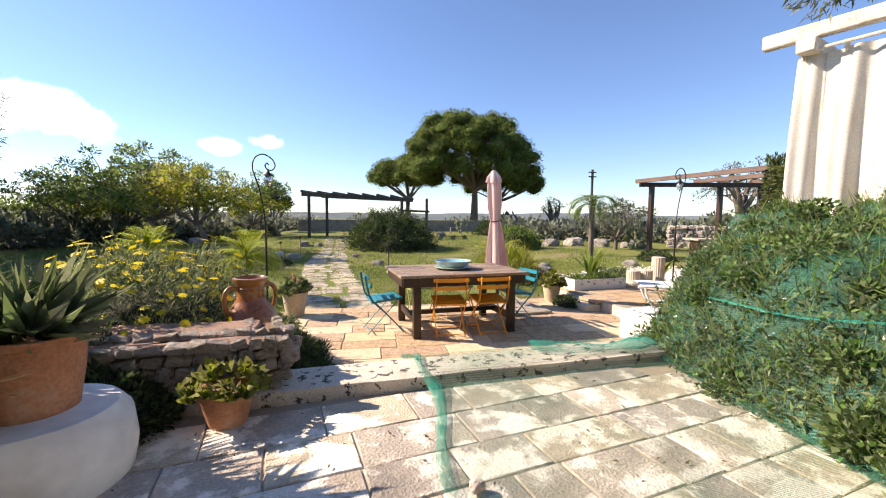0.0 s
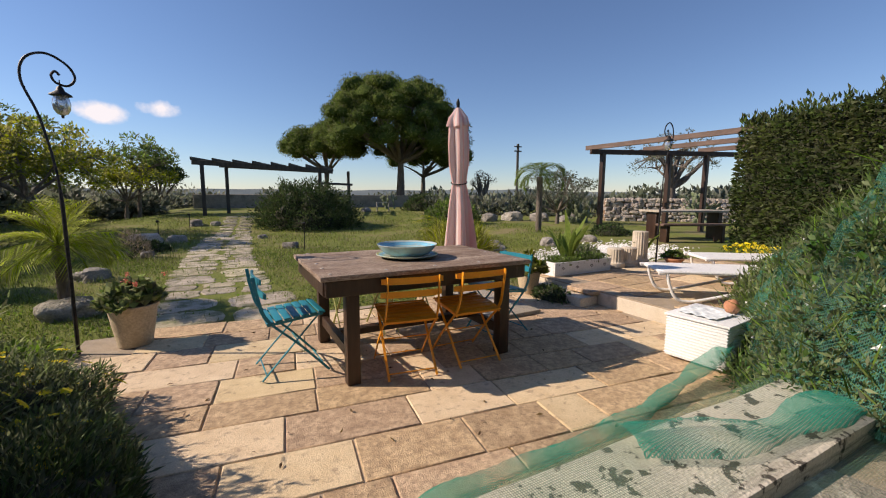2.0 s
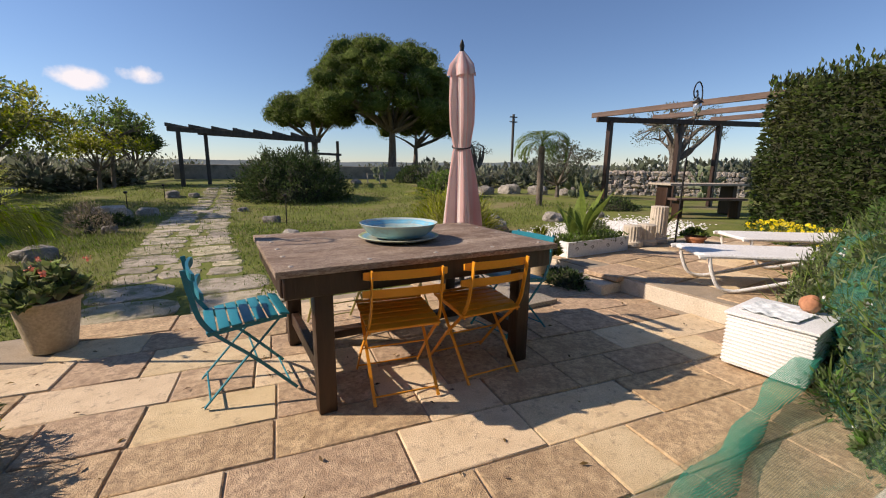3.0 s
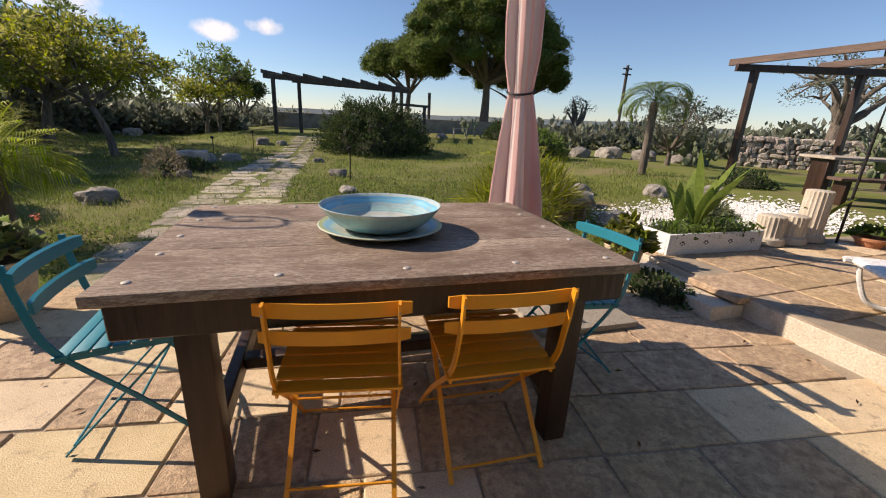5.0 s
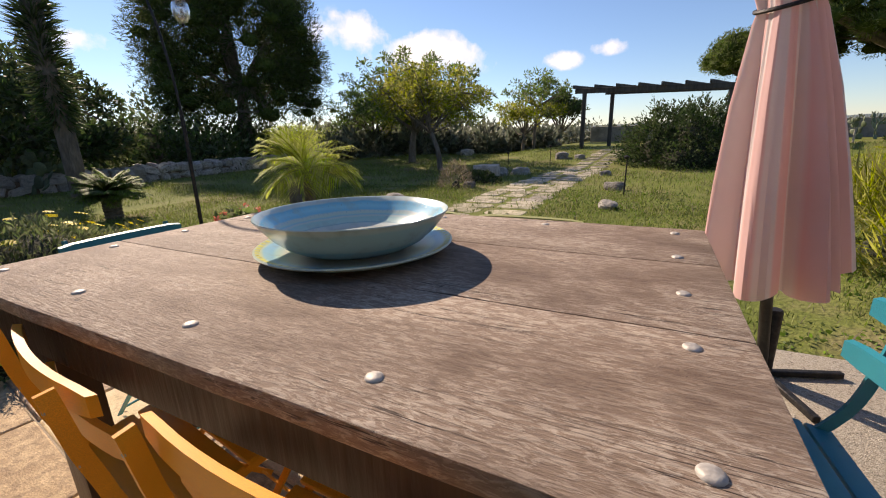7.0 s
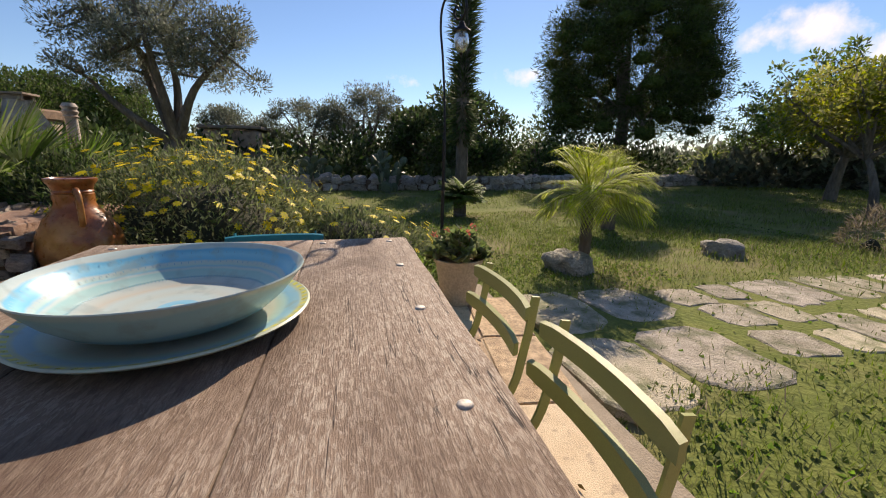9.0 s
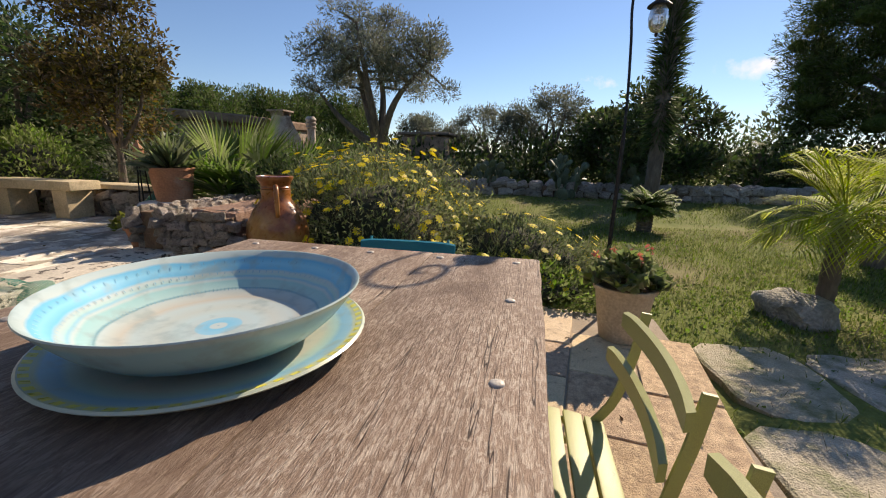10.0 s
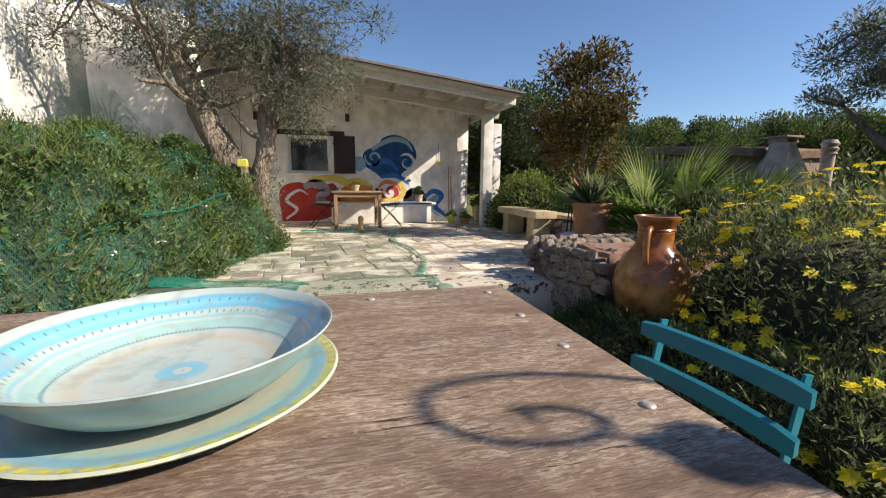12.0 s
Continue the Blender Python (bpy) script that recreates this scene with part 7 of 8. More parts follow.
blob("wave_crest", V3([(-0.18, 1.50), (-0.22, 1.78), (-0.50, 1.92), (-0.62, 2.08), (-0.85, 2.16), (-1.10, 2.10), (-1.30, 1.94), (-1.36, 1.70), (-1.22, 1.48), (-1.02, 1.30), (-1.25, 1.18), (-0.95, 1.10), (-0.62, 1.22), (-0.42, 1.36)]), P_blue, 0)
blob("spray", V3([(0.05, 1.45), (0.02, 1.62), (-0.15, 1.68), (-0.25, 1.50), (-0.12, 1.36)]), P_light, 1)
ribbon("crest_foam", V3([(-0.38, 1.82), (-0.62, 1.98), (-0.88, 2.07), (-1.15, 2.0), (-1.28, 1.82)]), 0.11, P_light, 1)
swirl("left_curl", -0.42, 1.66, 0.19, 1.3, 0.055, P_light, 2, 0.3, -1)
swirl("right_curl", -1.15, 1.58, 0.19, 1.2, 0.075, P_white, 2, 0.8, 1)
swirl("inner_curl", -1.15, 1.58, 0.12, 1.1, 0.05, P_mid, 3, 2.4, 1)
ribbon("wave_shade", V3([(-0.35, 1.45), (-0.60, 1.60), (-0.80, 1.55), (-0.95, 1.38)]), 0.12, P_mid, 2)
blob("red_field", V3([(1.50, 0.30), (1.52, 0.95), (1.15, 1.12), (0.80, 1.00), (0.45, 1.10), (0.30, 0.80), (0.35, 0.50), (0.75, 0.32)]), P_red, 0)
ribbon("red_swirl_line", V3([(1.42, 0.35), (1.20, 0.55), (1.40, 0.75), (1.15, 0.95), (0.95, 0.85)]), 0.07, P_white, 1)
ribbon("grey_swirl", V3([(1.05, 1.02), (0.80, 1.10), (0.60, 0.95), (0.75, 0.78), (0.50, 0.68)]), 0.20, P_grey, 1)
ribbon("yellow_band", V3([(0.95, 1.16), (0.45, 1.22), (0.15, 1.12), (-0.10, 1.16), (-0.35, 1.05)]), 0.17, P_yellow, 1)
blob("orange_field", V3([(0.35, 0.72), (0.25, 1.02), (-0.15, 1.08), (-0.55, 1.02), (-0.52, 0.72), (-0.10, 0.66)]), P_orange, 0)
blob("pale_flame", V3([(-0.45, 0.74), (-0.40, 1.10), (-0.75, 1.24), (-1.15, 1.15), (-1.25, 0.85), (-0.85, 0.70)]), P_white, 1)
swirl("red_curl", -0.78, 0.92, 0.21, 1.25, 0.10, P_red, 2, 0.4, -1)
ribbon("yellow_flame", V3([(-0.52, 0.76), (-0.88, 0.76), (-1.08, 0.92), (-1.02, 1.12), (-1.22, 1.26)]), 0.10, P_yellow, 3)
ribbon("orange_flame", V3([(-0.50, 1.02), (-0.66, 1.14), (-0.90, 1.10), (-1.00, 0.95)]), 0.09, P_orange, 3)
blob("black_shape", V3([(-1.05, 0.68), (-1.12, 0.92), (-1.30, 1.02), (-1.55, 0.92), (-1.58, 0.70), (-1.30, 0.66)]), P_black, 1)
ribbon("blue_sweep", V3([(-0.55, 1.25), (-0.90, 1.28), (-1.20, 1.10)]), 0.10, P_mid, 4)
ribbon("blue_tail", V3([(-1.55, 0.80), (-1.75, 0.95), (-1.95, 0.85), (-1.80, 0.62), (-1.98, 0.45), (-2.10, 0.34)]), 0.13, P_mid, 2)
ribbon("pale_tail", V3([(-1.66, 0.74), (-1.84, 0.82), (-1.72, 0.56), (-1.90, 0.38)]), 0.11, P_light, 3)

seat = thing("masonry_bench", "white masonry bench with a painted blue edge along the wall", "bench")
part("seat_block", box(bmesh.new(), (-0.55, WY + 0.26, 0.48), (2.1, 0.44, 0.40), 0.02, seg=2), M_plaster, seat)
part("seat_top", box(bmesh.new(), (-0.45, WY + 0.27, 0.695), (2.5, 0.48, 0.045), 0.012, seg=2), P_white, seat)
part("painted_edge", box(bmesh.new(), (-1.15, WY + 0.52, 0.695), (0.9, 0.012, 0.04), 0.003), P_mid, seat)

M_oldwood = surf("old_pine_wood", (0.30, 0.19, 0.10), (0.42, 0.29, 0.17), scale=8, rough=0.7, bump=0.3, stretch=(0.2, 1, 1))
pt = thing("porch_table", "small old wooden table on the porch", "table", pose(0.03, -6.75, WALK_Z, 0, 0, 2))
part("tabletop", box(bmesh.new(), (0, 0, 0.675), (0.92, 0.62, 0.03), 0.005), M_oldwood, pt)
for x in (-0.40, 0.40):
    for y in (-0.25, 0.25):
        part("leg", box(bmesh.new(), (x, y, 0.33), (0.06, 0.06, 0.66), 0.005), M_oldwood, pt)
for y in (-0.26, 0.26):
    part("apron", box(bmesh.new(), (0, y, 0.615), (0.74, 0.02, 0.08), 0.003), M_oldwood, pt)
M_blackwood = surf("black_folding_wood", (0.02, 0.014, 0.012), (0.04, 0.03, 0.024), scale=20, rough=0.5, bump=0.1)
dc = bistro_chair("folding_chair", M_blackwood, "dark brown folding chair at the porch table", pose(-0.62, -6.85, WALK_Z, 0, 0, 82), "porch chairs")
copy_thing(dc, pose(0.66, -6.80, WALK_Z, 0, 0, -80))
potted("flowerpot", "small clay pot with a leafy plant on the porch table", M_pale_pot, (0.05, -6.75, WALK_Z + 0.691), 0.06, 0.085, 0.11, L_jade, 701, 22, 6, 0.05, 0.06, 1.1)
potted("flowerpot", "small pot with a green plant on the masonry bench", M_pale_pot, (-1.36, WY + 0.30, 0.72), 0.07, 0.09, 0.16, L_dark, 702, 26, 6, 0.07, 0.16, 1.0)
potted("flowerpot", "yellow glazed pot with a small plant by the pillar", M_yellow, (-2.0, -7.25, WALK_Z), 0.07, 0.10, 0.16, L_green, 703, 20, 6, 0.06, 0.12, 1.0)
potted("flowerpot", "terracotta pot beside the pier", M_terracotta, (-2.25, -7.05, WALK_Z), 0.08, 0.11, 0.14, L_green, 704, 20, 6, 0.06, 0.12, 1.0)
potted("flowerpot", "rounded clay jar under climbing leaves", M_pale_pot, (-2.75, -7.45, 0.22), 0.14, 0.20, 0.42, L_green, 705, 40, 7, 0.08, 0.2, 1.2)
b, rings = lathe(bmesh.new(), [(0.06, 0), (0.065, 0.06), (0.045, 0.13), (0.035, 0.17), (0.05, 0.21), (0.045, 0.26), (0.012, 0.29)], 14)
solo("statuette", close(b, rings), M_oldwood, "small yellowish seated figurine on the porch floor", "statue", pose(0.02, -5.85, WALK_Z))
hang = thing("hanging_tool", "yellow brush hanging from a cord on the porch wall", "brush", pose(-1.87, WY + 0.02, 1.55))
part("cord", tube(bmesh.new(), [(0, 0, 0.08), (0, 0, 0.46)], 0.004, 6), M_iron, hang)
b, rings = lathe(bmesh.new(), [(0.02, 0.08), (0.05, 0.05), (0.055, 0.01), (0.03, 0)], 14)
part("head", close(b, rings), M_yellow, hang)
for k, x in enumerate((-2.08, -2.14)):
    solo("broom_handle", tube(bmesh.new(), [(x, WY + 0.22, WALK_Z), (x - 0.02, WY + 0.04, 1.5 - 0.2 * k)], 0.011, 8), M_oldwood, "plain wooden handle leaning on the porch wall", "pole")

M_tufa = surf("yellow_tufa_block", (0.50, 0.40, 0.24), (0.62, 0.51, 0.33), scale=8, rough=0.9, bump=0.4, third=(0.36, 0.28, 0.17), third_scale=4)
tb = thing("stone_bench", "bench of pale yellow tufa blocks at the paving's edge", "bench", pose(-2.62, -5.0, WALK_Z, 0, 0, 90))
part("seat_slab", box(bmesh.new(), (0, 0, 0.395), (1.45, 0.36, 0.11), 0.012, seg=2), M_tufa, tb)
for x in (-0.42, 0.50):
    part("support", box(bmesh.new(), (x, 0, 0.17), (0.22, 0.30, 0.34), 0.012, seg=2), M_tufa, tb)
stone_wall("wall_porch_edge", "low stone wall with a pale coping beside the bench", (-3.05, -6.6, 0.2), (-3.05, -3.1, 0.2), 0.42, 0.28, 0.15, 411, 2)
part("coping", box(bmesh.new(), (-3.05, -4.85, 0.645), (0.34, 3.5, 0.06), 0.012, seg=2), M_tufa, bpy.data.objects["wall_porch_edge"])
lan = thing("lantern", "reddish metal lantern on a stand of iron rods", "lantern", pose(-2.22, -2.98, WALK_Z))
for a in range(3):
    q = a * math.tau / 3
    part("stand_rod", tube(bmesh.new(), [(0.08 * math.cos(q), 0.08 * math.sin(q), 0), (0.03 * math.cos(q), 0.03 * math.sin(q), 0.72)], 0.008, 6), M_iron, lan)
b, rings = lathe(bmesh.new(), [(0.06, 0.72), (0.06, 0.73), (0.05, 0.735), (0.05, 0.84), (0.065, 0.845), (0.015, 0.91), (0.015, 0.93)], 6)
part("housing", close(b, rings), M_terracotta, lan)
M_bottle = surf("green_bottle_glass", (0.02, 0.10, 0.07), (0.04, 0.16, 0.11), scale=10, rough=0.08, bump=0, spec=0.8)
b, rings = lathe(bmesh.new(), [(0.10, 0), (0.16, 0.05), (0.18, 0.16), (0.15, 0.28), (0.06, 0.36), (0.035, 0.42), (0.04, 0.45)], 24)
solo("demijohn", close(b, rings), M_bottle, "green glass demijohn beside the stone wall", "bottle", pose(-2.55, -3.15, WALK_Z))

# stone hut with a tapered chimney in the back garden
hut = thing("stone_hut", "low old stone hut with a tapered chimney", "hut")
M_chimney = surf("pale_chimney_plaster", (0.40, 0.33, 0.26), (0.58, 0.50, 0.41), scale=4, rough=0.95, bump=0.6, third=(0.26, 0.19, 0.14), third_scale=3)
M_oldstone = surf("old_hut_stone", (0.26, 0.19, 0.14), (0.46, 0.36, 0.27), scale=5, rough=0.95, bump=0.8, third=(0.14, 0.10, 0.08), third_scale=2.5)
part("wall", box(bmesh.new(), (-12.4, -10.4, 1.0), (2.6, 5.4, 2.2), 0.05), M_oldstone, hut)
M_thatch = surf("brown_thatch", (0.17, 0.105, 0.065), (0.30, 0.20, 0.13), scale=7, rough=1.0, bump=0.9, fine=40, stretch=(1, 0.3, 1))
b = bar(bmesh.new(), (-12.3, -13.4, 2.52), (-12.3, -7.6, 2.08), 3.3, 0.30, 0.05, (0, 0, 1))
bmesh.ops.subdivide_edges(b, edges=[e for e in b.edges if e.calc_length() > 1], cuts=12)
for v in b.verts:
    v.co.z += 0.05 * noise.noise(v.co * 1.1) + 0.02 * noise.noise(v.co * 5)
part("roof", b, M_thatch, hut)
b, rings = lathe(bmesh.new(), [(1.0, 0.3), (0.92, 1.15), (0.36, 2.20), (0.36, 2.30)], 4, (-11.2, -7.2, 0))
part("chimney", close(b, rings), M_chimney, hut, "pale plastered tapered chimney")
part("chimney_cap", box(bmesh.new(), (-11.2, -7.2, 2.45), (0.62, 0.62, 0.05), 0.006), M_oldstone, hut)
for a in (-0.2, 0.2):
    part("chimney_leg", box(bmesh.new(), (-11.2 + a, -7.2, 2.362), (0.08, 0.45, 0.124)), M_oldstone, hut)
b, rings = lathe(bmesh.new(), [(0.14, 0.9), (0.14, 1.95), (0.18, 1.97), (0.15, 2.02), (0.19, 2.10), (0.15, 2.15), (0.19, 2.22), (0.13, 2.32)], 14, (-11.6, -6.35, 0))
part("flue", close(b, rings), M_chimney, hut)
part("shelf", box(bmesh.new(), (-11.3, -6.9, 1.0), (1.5, 2.4, 0.10), 0.02), M_oldstone, hut)
for y in (-7.9, -5.9):
    part("pier", box(bmesh.new(), (-11.1, y, 0.48), (0.9, 0.3, 0.96), 0.03), M_oldstone, hut)
shed = thing("stone_shed", "small ruined stone shed behind the olive tree", "shed")
part("wall", box(bmesh.new(), (-14.2, -2.9, 0.9), (1.8, 1.7, 1.9), 0.08), M_oldstone, shed)
part("roof", box(bmesh.new(), (-14.2, -2.9, 1.92), (2.0, 1.9, 0.10), 0.02), M_tile, shed)

# olive tree in front of the porch
g = np.random.default_rng(801)
OX, OY = 1.42, -4.75
cl = [((0.8 + g.normal(0, 0.75), 0.3 + g.normal(0, 0.6), 2.8 + g.normal(0, 0.36)), g.uniform(0.22, 0.36)) for _ in range(84)]
cl += [((-0.55 + g.normal(0, 0.42), 0.1 + g.normal(0, 0.4), 2.55 + g.normal(0, 0.38)), g.uniform(0.2, 0.34)) for _ in range(54)]
cl = [q for q in cl if q[0][1] < 0.5]
cl += [((0.62, 1.85, 2.72), 0.16), ((0.75, 1.70, 2.78), 0.18), ((0.50, 1.62, 2.80), 0.15), ((0.7, 1.3, 2.75), 0.2), ((0.7, 0.9, 2.75), 0.22)]
ol = thing("olive_tree", "gnarled olive tree with two leaning trunks before the porch", "tree", pose(OX, OY, 0.2))
M_olivebark = surf("gnarled_olive_bark", (0.13, 0.10, 0.075), (0.30, 0.25, 0.195), scale=7, rough=0.95, bump=1.0, fine=25, stretch=(1, 1, 0.35), bump_d=0.05)
for name, pts, r0, r1 in (("trunk", [(0, 0, -0.1), (0.06, 0, 0.55), (0.38, 0.05, 1.25), (0.62, 0.05, 1.85), (0.85, 0.1, 2.5)], 0.25, 0.12), ("trunk", [(0.0, 0.02, 0.2), (-0.02, 0.05, 0.9), (-0.12, 0.05, 1.4), (-0.18, 0.05, 1.9), (-0.42, 0.1, 2.4)], 0.16, 0.08)):
    line = arc(pts, 9)
    b = tube(bmesh.new(), line, [r0 + (r1 - r0) * i / (len(line) - 1) for i in range(len(line))], 16)
    for v in b.verts:
        v.co += Vector((noise.noise(v.co * 5), noise.noise(v.co * 5 + Vector((7, 0, 0))), 0)) * 0.045
    part(name, b, M_olivebark, ol)
b = bmesh.new()
ends = []
for root, reach in ((Vector((0.85, 0.1, 2.45)), 0.75), (Vector((0.62, 0.05, 1.85)), 0.7), (Vector((0.75, 0.08, 2.15)), 0.7), (Vector((-0.40, 0.1, 2.36)), 0.6), (Vector((-0.18, 0.05, 1.9)), 0.55), (Vector((-0.12, 0.05, 1.5)), 0.5)):
    for k in range(3):
        d = Vector((g.normal(0, 0.8), g.normal(0, 0.7), g.uniform(0.2, 0.9))).normalized() * reach * g.uniform(0.7, 1.2)
        mid = root + d * 0.5 + Vector(g.normal(0, 0.06, 3))
        tube(b, arc([root, mid, root + d], 4), [0.05 - 0.03 * i / 8 for i in range(len(arc([root, mid, root + d], 4)))], 7)
        ends += [mid, root + d]
for c, r in cl:
    c = Vector(c)
    a = min(ends, key=lambda q: (q - c).length)
    tube(b, [a, a.lerp(c, 0.5) + Vector(g.normal(0, 0.07, 3)), c], [0.016, 0.010, 0.004], 5)
tagged(part("twig_mass", b, M_olivebark, ol), kind="stuff")
vs = []
for c, r in cl:
    o = ball(g, 330, 0.5)
    vs.append(leaf_quads(g, np.array(c) + o * np.array([r * 1.25, r * 1.25, r]), 0.062, 0.22, 0.1, o, 0.9))
o = ball(g, 700, 0.5)
vs.append(leaf_quads(g, np.array([-0.12, 0.12, 0.75]) + o * np.array([0.22, 0.2, 0.55]), 0.05, 0.25, 0, o, 0.9))
leafy("crown", np.concatenate(vs), L_olive, ol)
wm = thing("hanging_feeder", "small yellow feeder hung in the olive tree", "feeder", pose(1.55, -4.45, 1.35))
part("tray", box(bmesh.new(), (0, 0, 0), (0.12, 0.10, 0.10), 0.01), M_yellow, wm)
part("cord", tube(bmesh.new(), [(0, 0, 0.05), (0, 0, 0.9)], 0.003, 5), M_iron, wm)


# ---- ivy bank with its green netting ----
def west_edge(y):
    ks = [(-6.5, 1.9), (-5.0, 1.25), (-4.3, 1.10), (-3.6, 1.42), (-3.0, 1.52), (-2.3, 1.68), (-1.6, 2.0), (-1.0, 2.85), (-0.6, 3.4)]
    for (a, xa), (b, xb) in zip(ks, ks[1:]):
        if y <= b:
            return xa + (xb - xa) * max(0, (y - a) / (b - a))
    return ks[-1][1] + (y + 0.6) * 2


def bank_z(x, y):
    d = x - west_edge(y)
    base = WALK_Z - 0.03 if y < KERB_Y1 else -0.03
    if d <= 0:
        return base
    top = (1.20 - 0.50 * sm(-1.6, -0.5, y)) * sm(-6.2, -4.4, y) + 0.1
    z = base + top * (1 - math.exp(-d / 0.55)) * sm(-0.2, 0.15, d)
    return z + (0.17 * noise.noise(Vector((x * 1.7, y * 1.7, 3))) + 0.09 * noise.noise(Vector((x * 4.5, y * 4.5, 5)))) * min(1, d * 2)


bank = thing("ivy_bank", "tangled bank of ivy and shrubs under green netting", "ivy")
# sheet beneath the leaves, its dark colour painting shade into the gaps
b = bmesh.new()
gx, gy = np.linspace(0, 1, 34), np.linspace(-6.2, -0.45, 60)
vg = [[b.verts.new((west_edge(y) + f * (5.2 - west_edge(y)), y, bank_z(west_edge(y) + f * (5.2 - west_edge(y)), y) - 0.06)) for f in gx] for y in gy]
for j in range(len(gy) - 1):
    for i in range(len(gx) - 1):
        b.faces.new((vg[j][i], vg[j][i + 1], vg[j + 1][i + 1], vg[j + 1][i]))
part("shade_sheet", b, M_darkcore, bank)
g = np.random.default_rng(901)
n = 30000
yy = g.uniform(-6.0, -0.5, n)
xx = np.array([west_edge(y) for y in yy]) + 0.02 + 3.0 * g.uniform(0, 1, n) ** 1.5
zz = np.array([bank_z(a, c) for a, c in zip(xx, yy)])
p = np.stack([xx, yy, zz + g.uniform(-0.05, 0.06, n)], 1)
h = n // 3
leafy("ivy_leaves", leaf_quads(g, p[:h], 0.046, 0.8, 0.15, np.tile([[-0.5, 0.1, 0.7]], (h, 1)), 0.9), L_ivy, bank)
weed = np.repeat(p[h:], 2, 0) + g.normal(0, 0.035, (2 * (n - h), 3))
leafy("weed_leaves", leaf_quads(g, weed, 0.050, 0.28, 0.1, np.tile([[-0.3, 0.1, 0.8]], (len(weed), 1)), 1.0), L_weed, bank)
k = g.integers(0, n, 150)
vs = []
for c in p[k]:
    o = ball(g, 420, 0.4)
    r = g.uniform(0.08, 0.19)
    q = c + np.array([-0.02, 0, 0.03]) + o * np.array([r, r, r * 0.8])
    vs.append(leaf_quads(g, q, 0.038, g.choice([0.3, 0.5, 0.7]), 0.1, o + np.array([0, 0, 0.4]), 0.7))
tagged(leafy("weed_growth", np.concatenate(vs), L_ivy, bank), kind="stuff")
k = g.integers(0, n, 420)
way = unit(np.tile([[-0.25, 0.05, 1.0]], (420, 1)) + g.normal(0, 0.35, (420, 3)))
run = g.uniform(0.08, 0.30, (420, 1))
vs = [leaf_quads(g, p[k] + way * run * f, 0.055 * (1.15 - 0.5 * f), 0.4, 0, way, 0.9) for f in np.linspace(0.1, 1, 11)]
tagged(leafy("sprig_growth", np.concatenate(vs), L_weed, bank), kind="stuff")
n2 = 9000
k = g.integers(0, n, n2)
leafy("grass_growth", leaf_quads(g, p[k], 0.20, 0.035, 0, np.tile([[-0.2, 0, 0.9]], (n2, 1)), 0.8), L_green, bank)
n3 = 130
k = g.integers(0, n, n3)
pw = np.repeat(p[k] + np.array([-0.03, 0, 0.04]), 5, 0) + g.normal(0, 0.008, (n3 * 5, 3))
M_petal = surf("white_petals", (0.62, 0.62, 0.58), (0.74, 0.74, 0.70), scale=20, rough=0.7, bump=0)
tagged(leafy("small_blossom", leaf_quads(g, pw, 0.022, 0.8), M_petal, bank, "small whitish flowers"), kind="stuff")


def net_mat(name, cover, colour):
    """Fine woven netting: threads in two directions over open holes."""
    m, n, l, b = nodes_of(name)
    tc = n.new("ShaderNodeTexCoord")
    w1, w2 = n.new("ShaderNodeTexWave"), n.new("ShaderNodeTexWave")
    for w, ax in ((w1, "X"), (w2, "Y")):
        w.bands_direction = ax
        w.inputs["Scale"].default_value, w.inputs["Distortion"].default_value = 34, 3.0
        w.inputs["Detail"].default_value, w.inputs["Detail Scale"].default_value = 2, 0.25
        l.new(tc.outputs["Object"], w.inputs["Vector"])
    mx = n.new("ShaderNodeMath")
    mx.operation = "MAXIMUM"
    l.new(w1.outputs["Fac"], mx.inputs[0])
    l.new(w2.outputs["Fac"], mx.inputs[1])
    nz = n.new("ShaderNodeTexNoise")
    nz.inputs["Scale"].default_value, nz.inputs["Detail"].default_value = 1.6, 4
    l.new(tc.outputs["Object"], nz.inputs["Vector"])
    r = n.new("ShaderNodeMapRange")
    r.inputs["From Min"].default_value, r.inputs["From Max"].default_value = 0.36, 0.68
    r.inputs["To Min"].default_value, r.inputs["To Max"].default_value = cover * 0.30, cover * 1.7
    l.new(nz.outputs["Fac"], r.inputs["Value"])
    pw = n.new("ShaderNodeMath")
    pw.operation = "POWER"
    pw.inputs[1].default_value = 2.0
    l.new(mx.outputs[0], pw.inputs[0])
    th = n.new("ShaderNodeMath")
    th.operation = "MULTIPLY"
    th.use_clamp = True
    l.new(pw.outputs[0], th.inputs[0])
    l.new(r.outputs["Result"], th.inputs[1])
    b.inputs["Base Color"].default_value = (*colour, 1)
    b.inputs["Roughness"].default_value = 0.55
    tl = n.new("ShaderNodeBsdfTranslucent")
    tl.inputs["Color"].default_value = (*colour, 1)
    m1 = n.new("ShaderNodeMixShader")
    m1.inputs["Fac"].default_value = 0.35
    l.new(b.outputs[0], m1.inputs[1])
    l.new(tl.outputs[0], m1.inputs[2])
    tr = n.new("ShaderNodeBsdfTransparent")
    m2 = n.new("ShaderNodeMixShader")
    l.new(th.outputs[0], m2.inputs["Fac"])
    l.new(tr.outputs[0], m2.inputs[1])
    l.new(m1.outputs[0], m2.inputs[2])
    l.new(m2.outputs[0], n["Material Output"].inputs["Surface"])
    return m


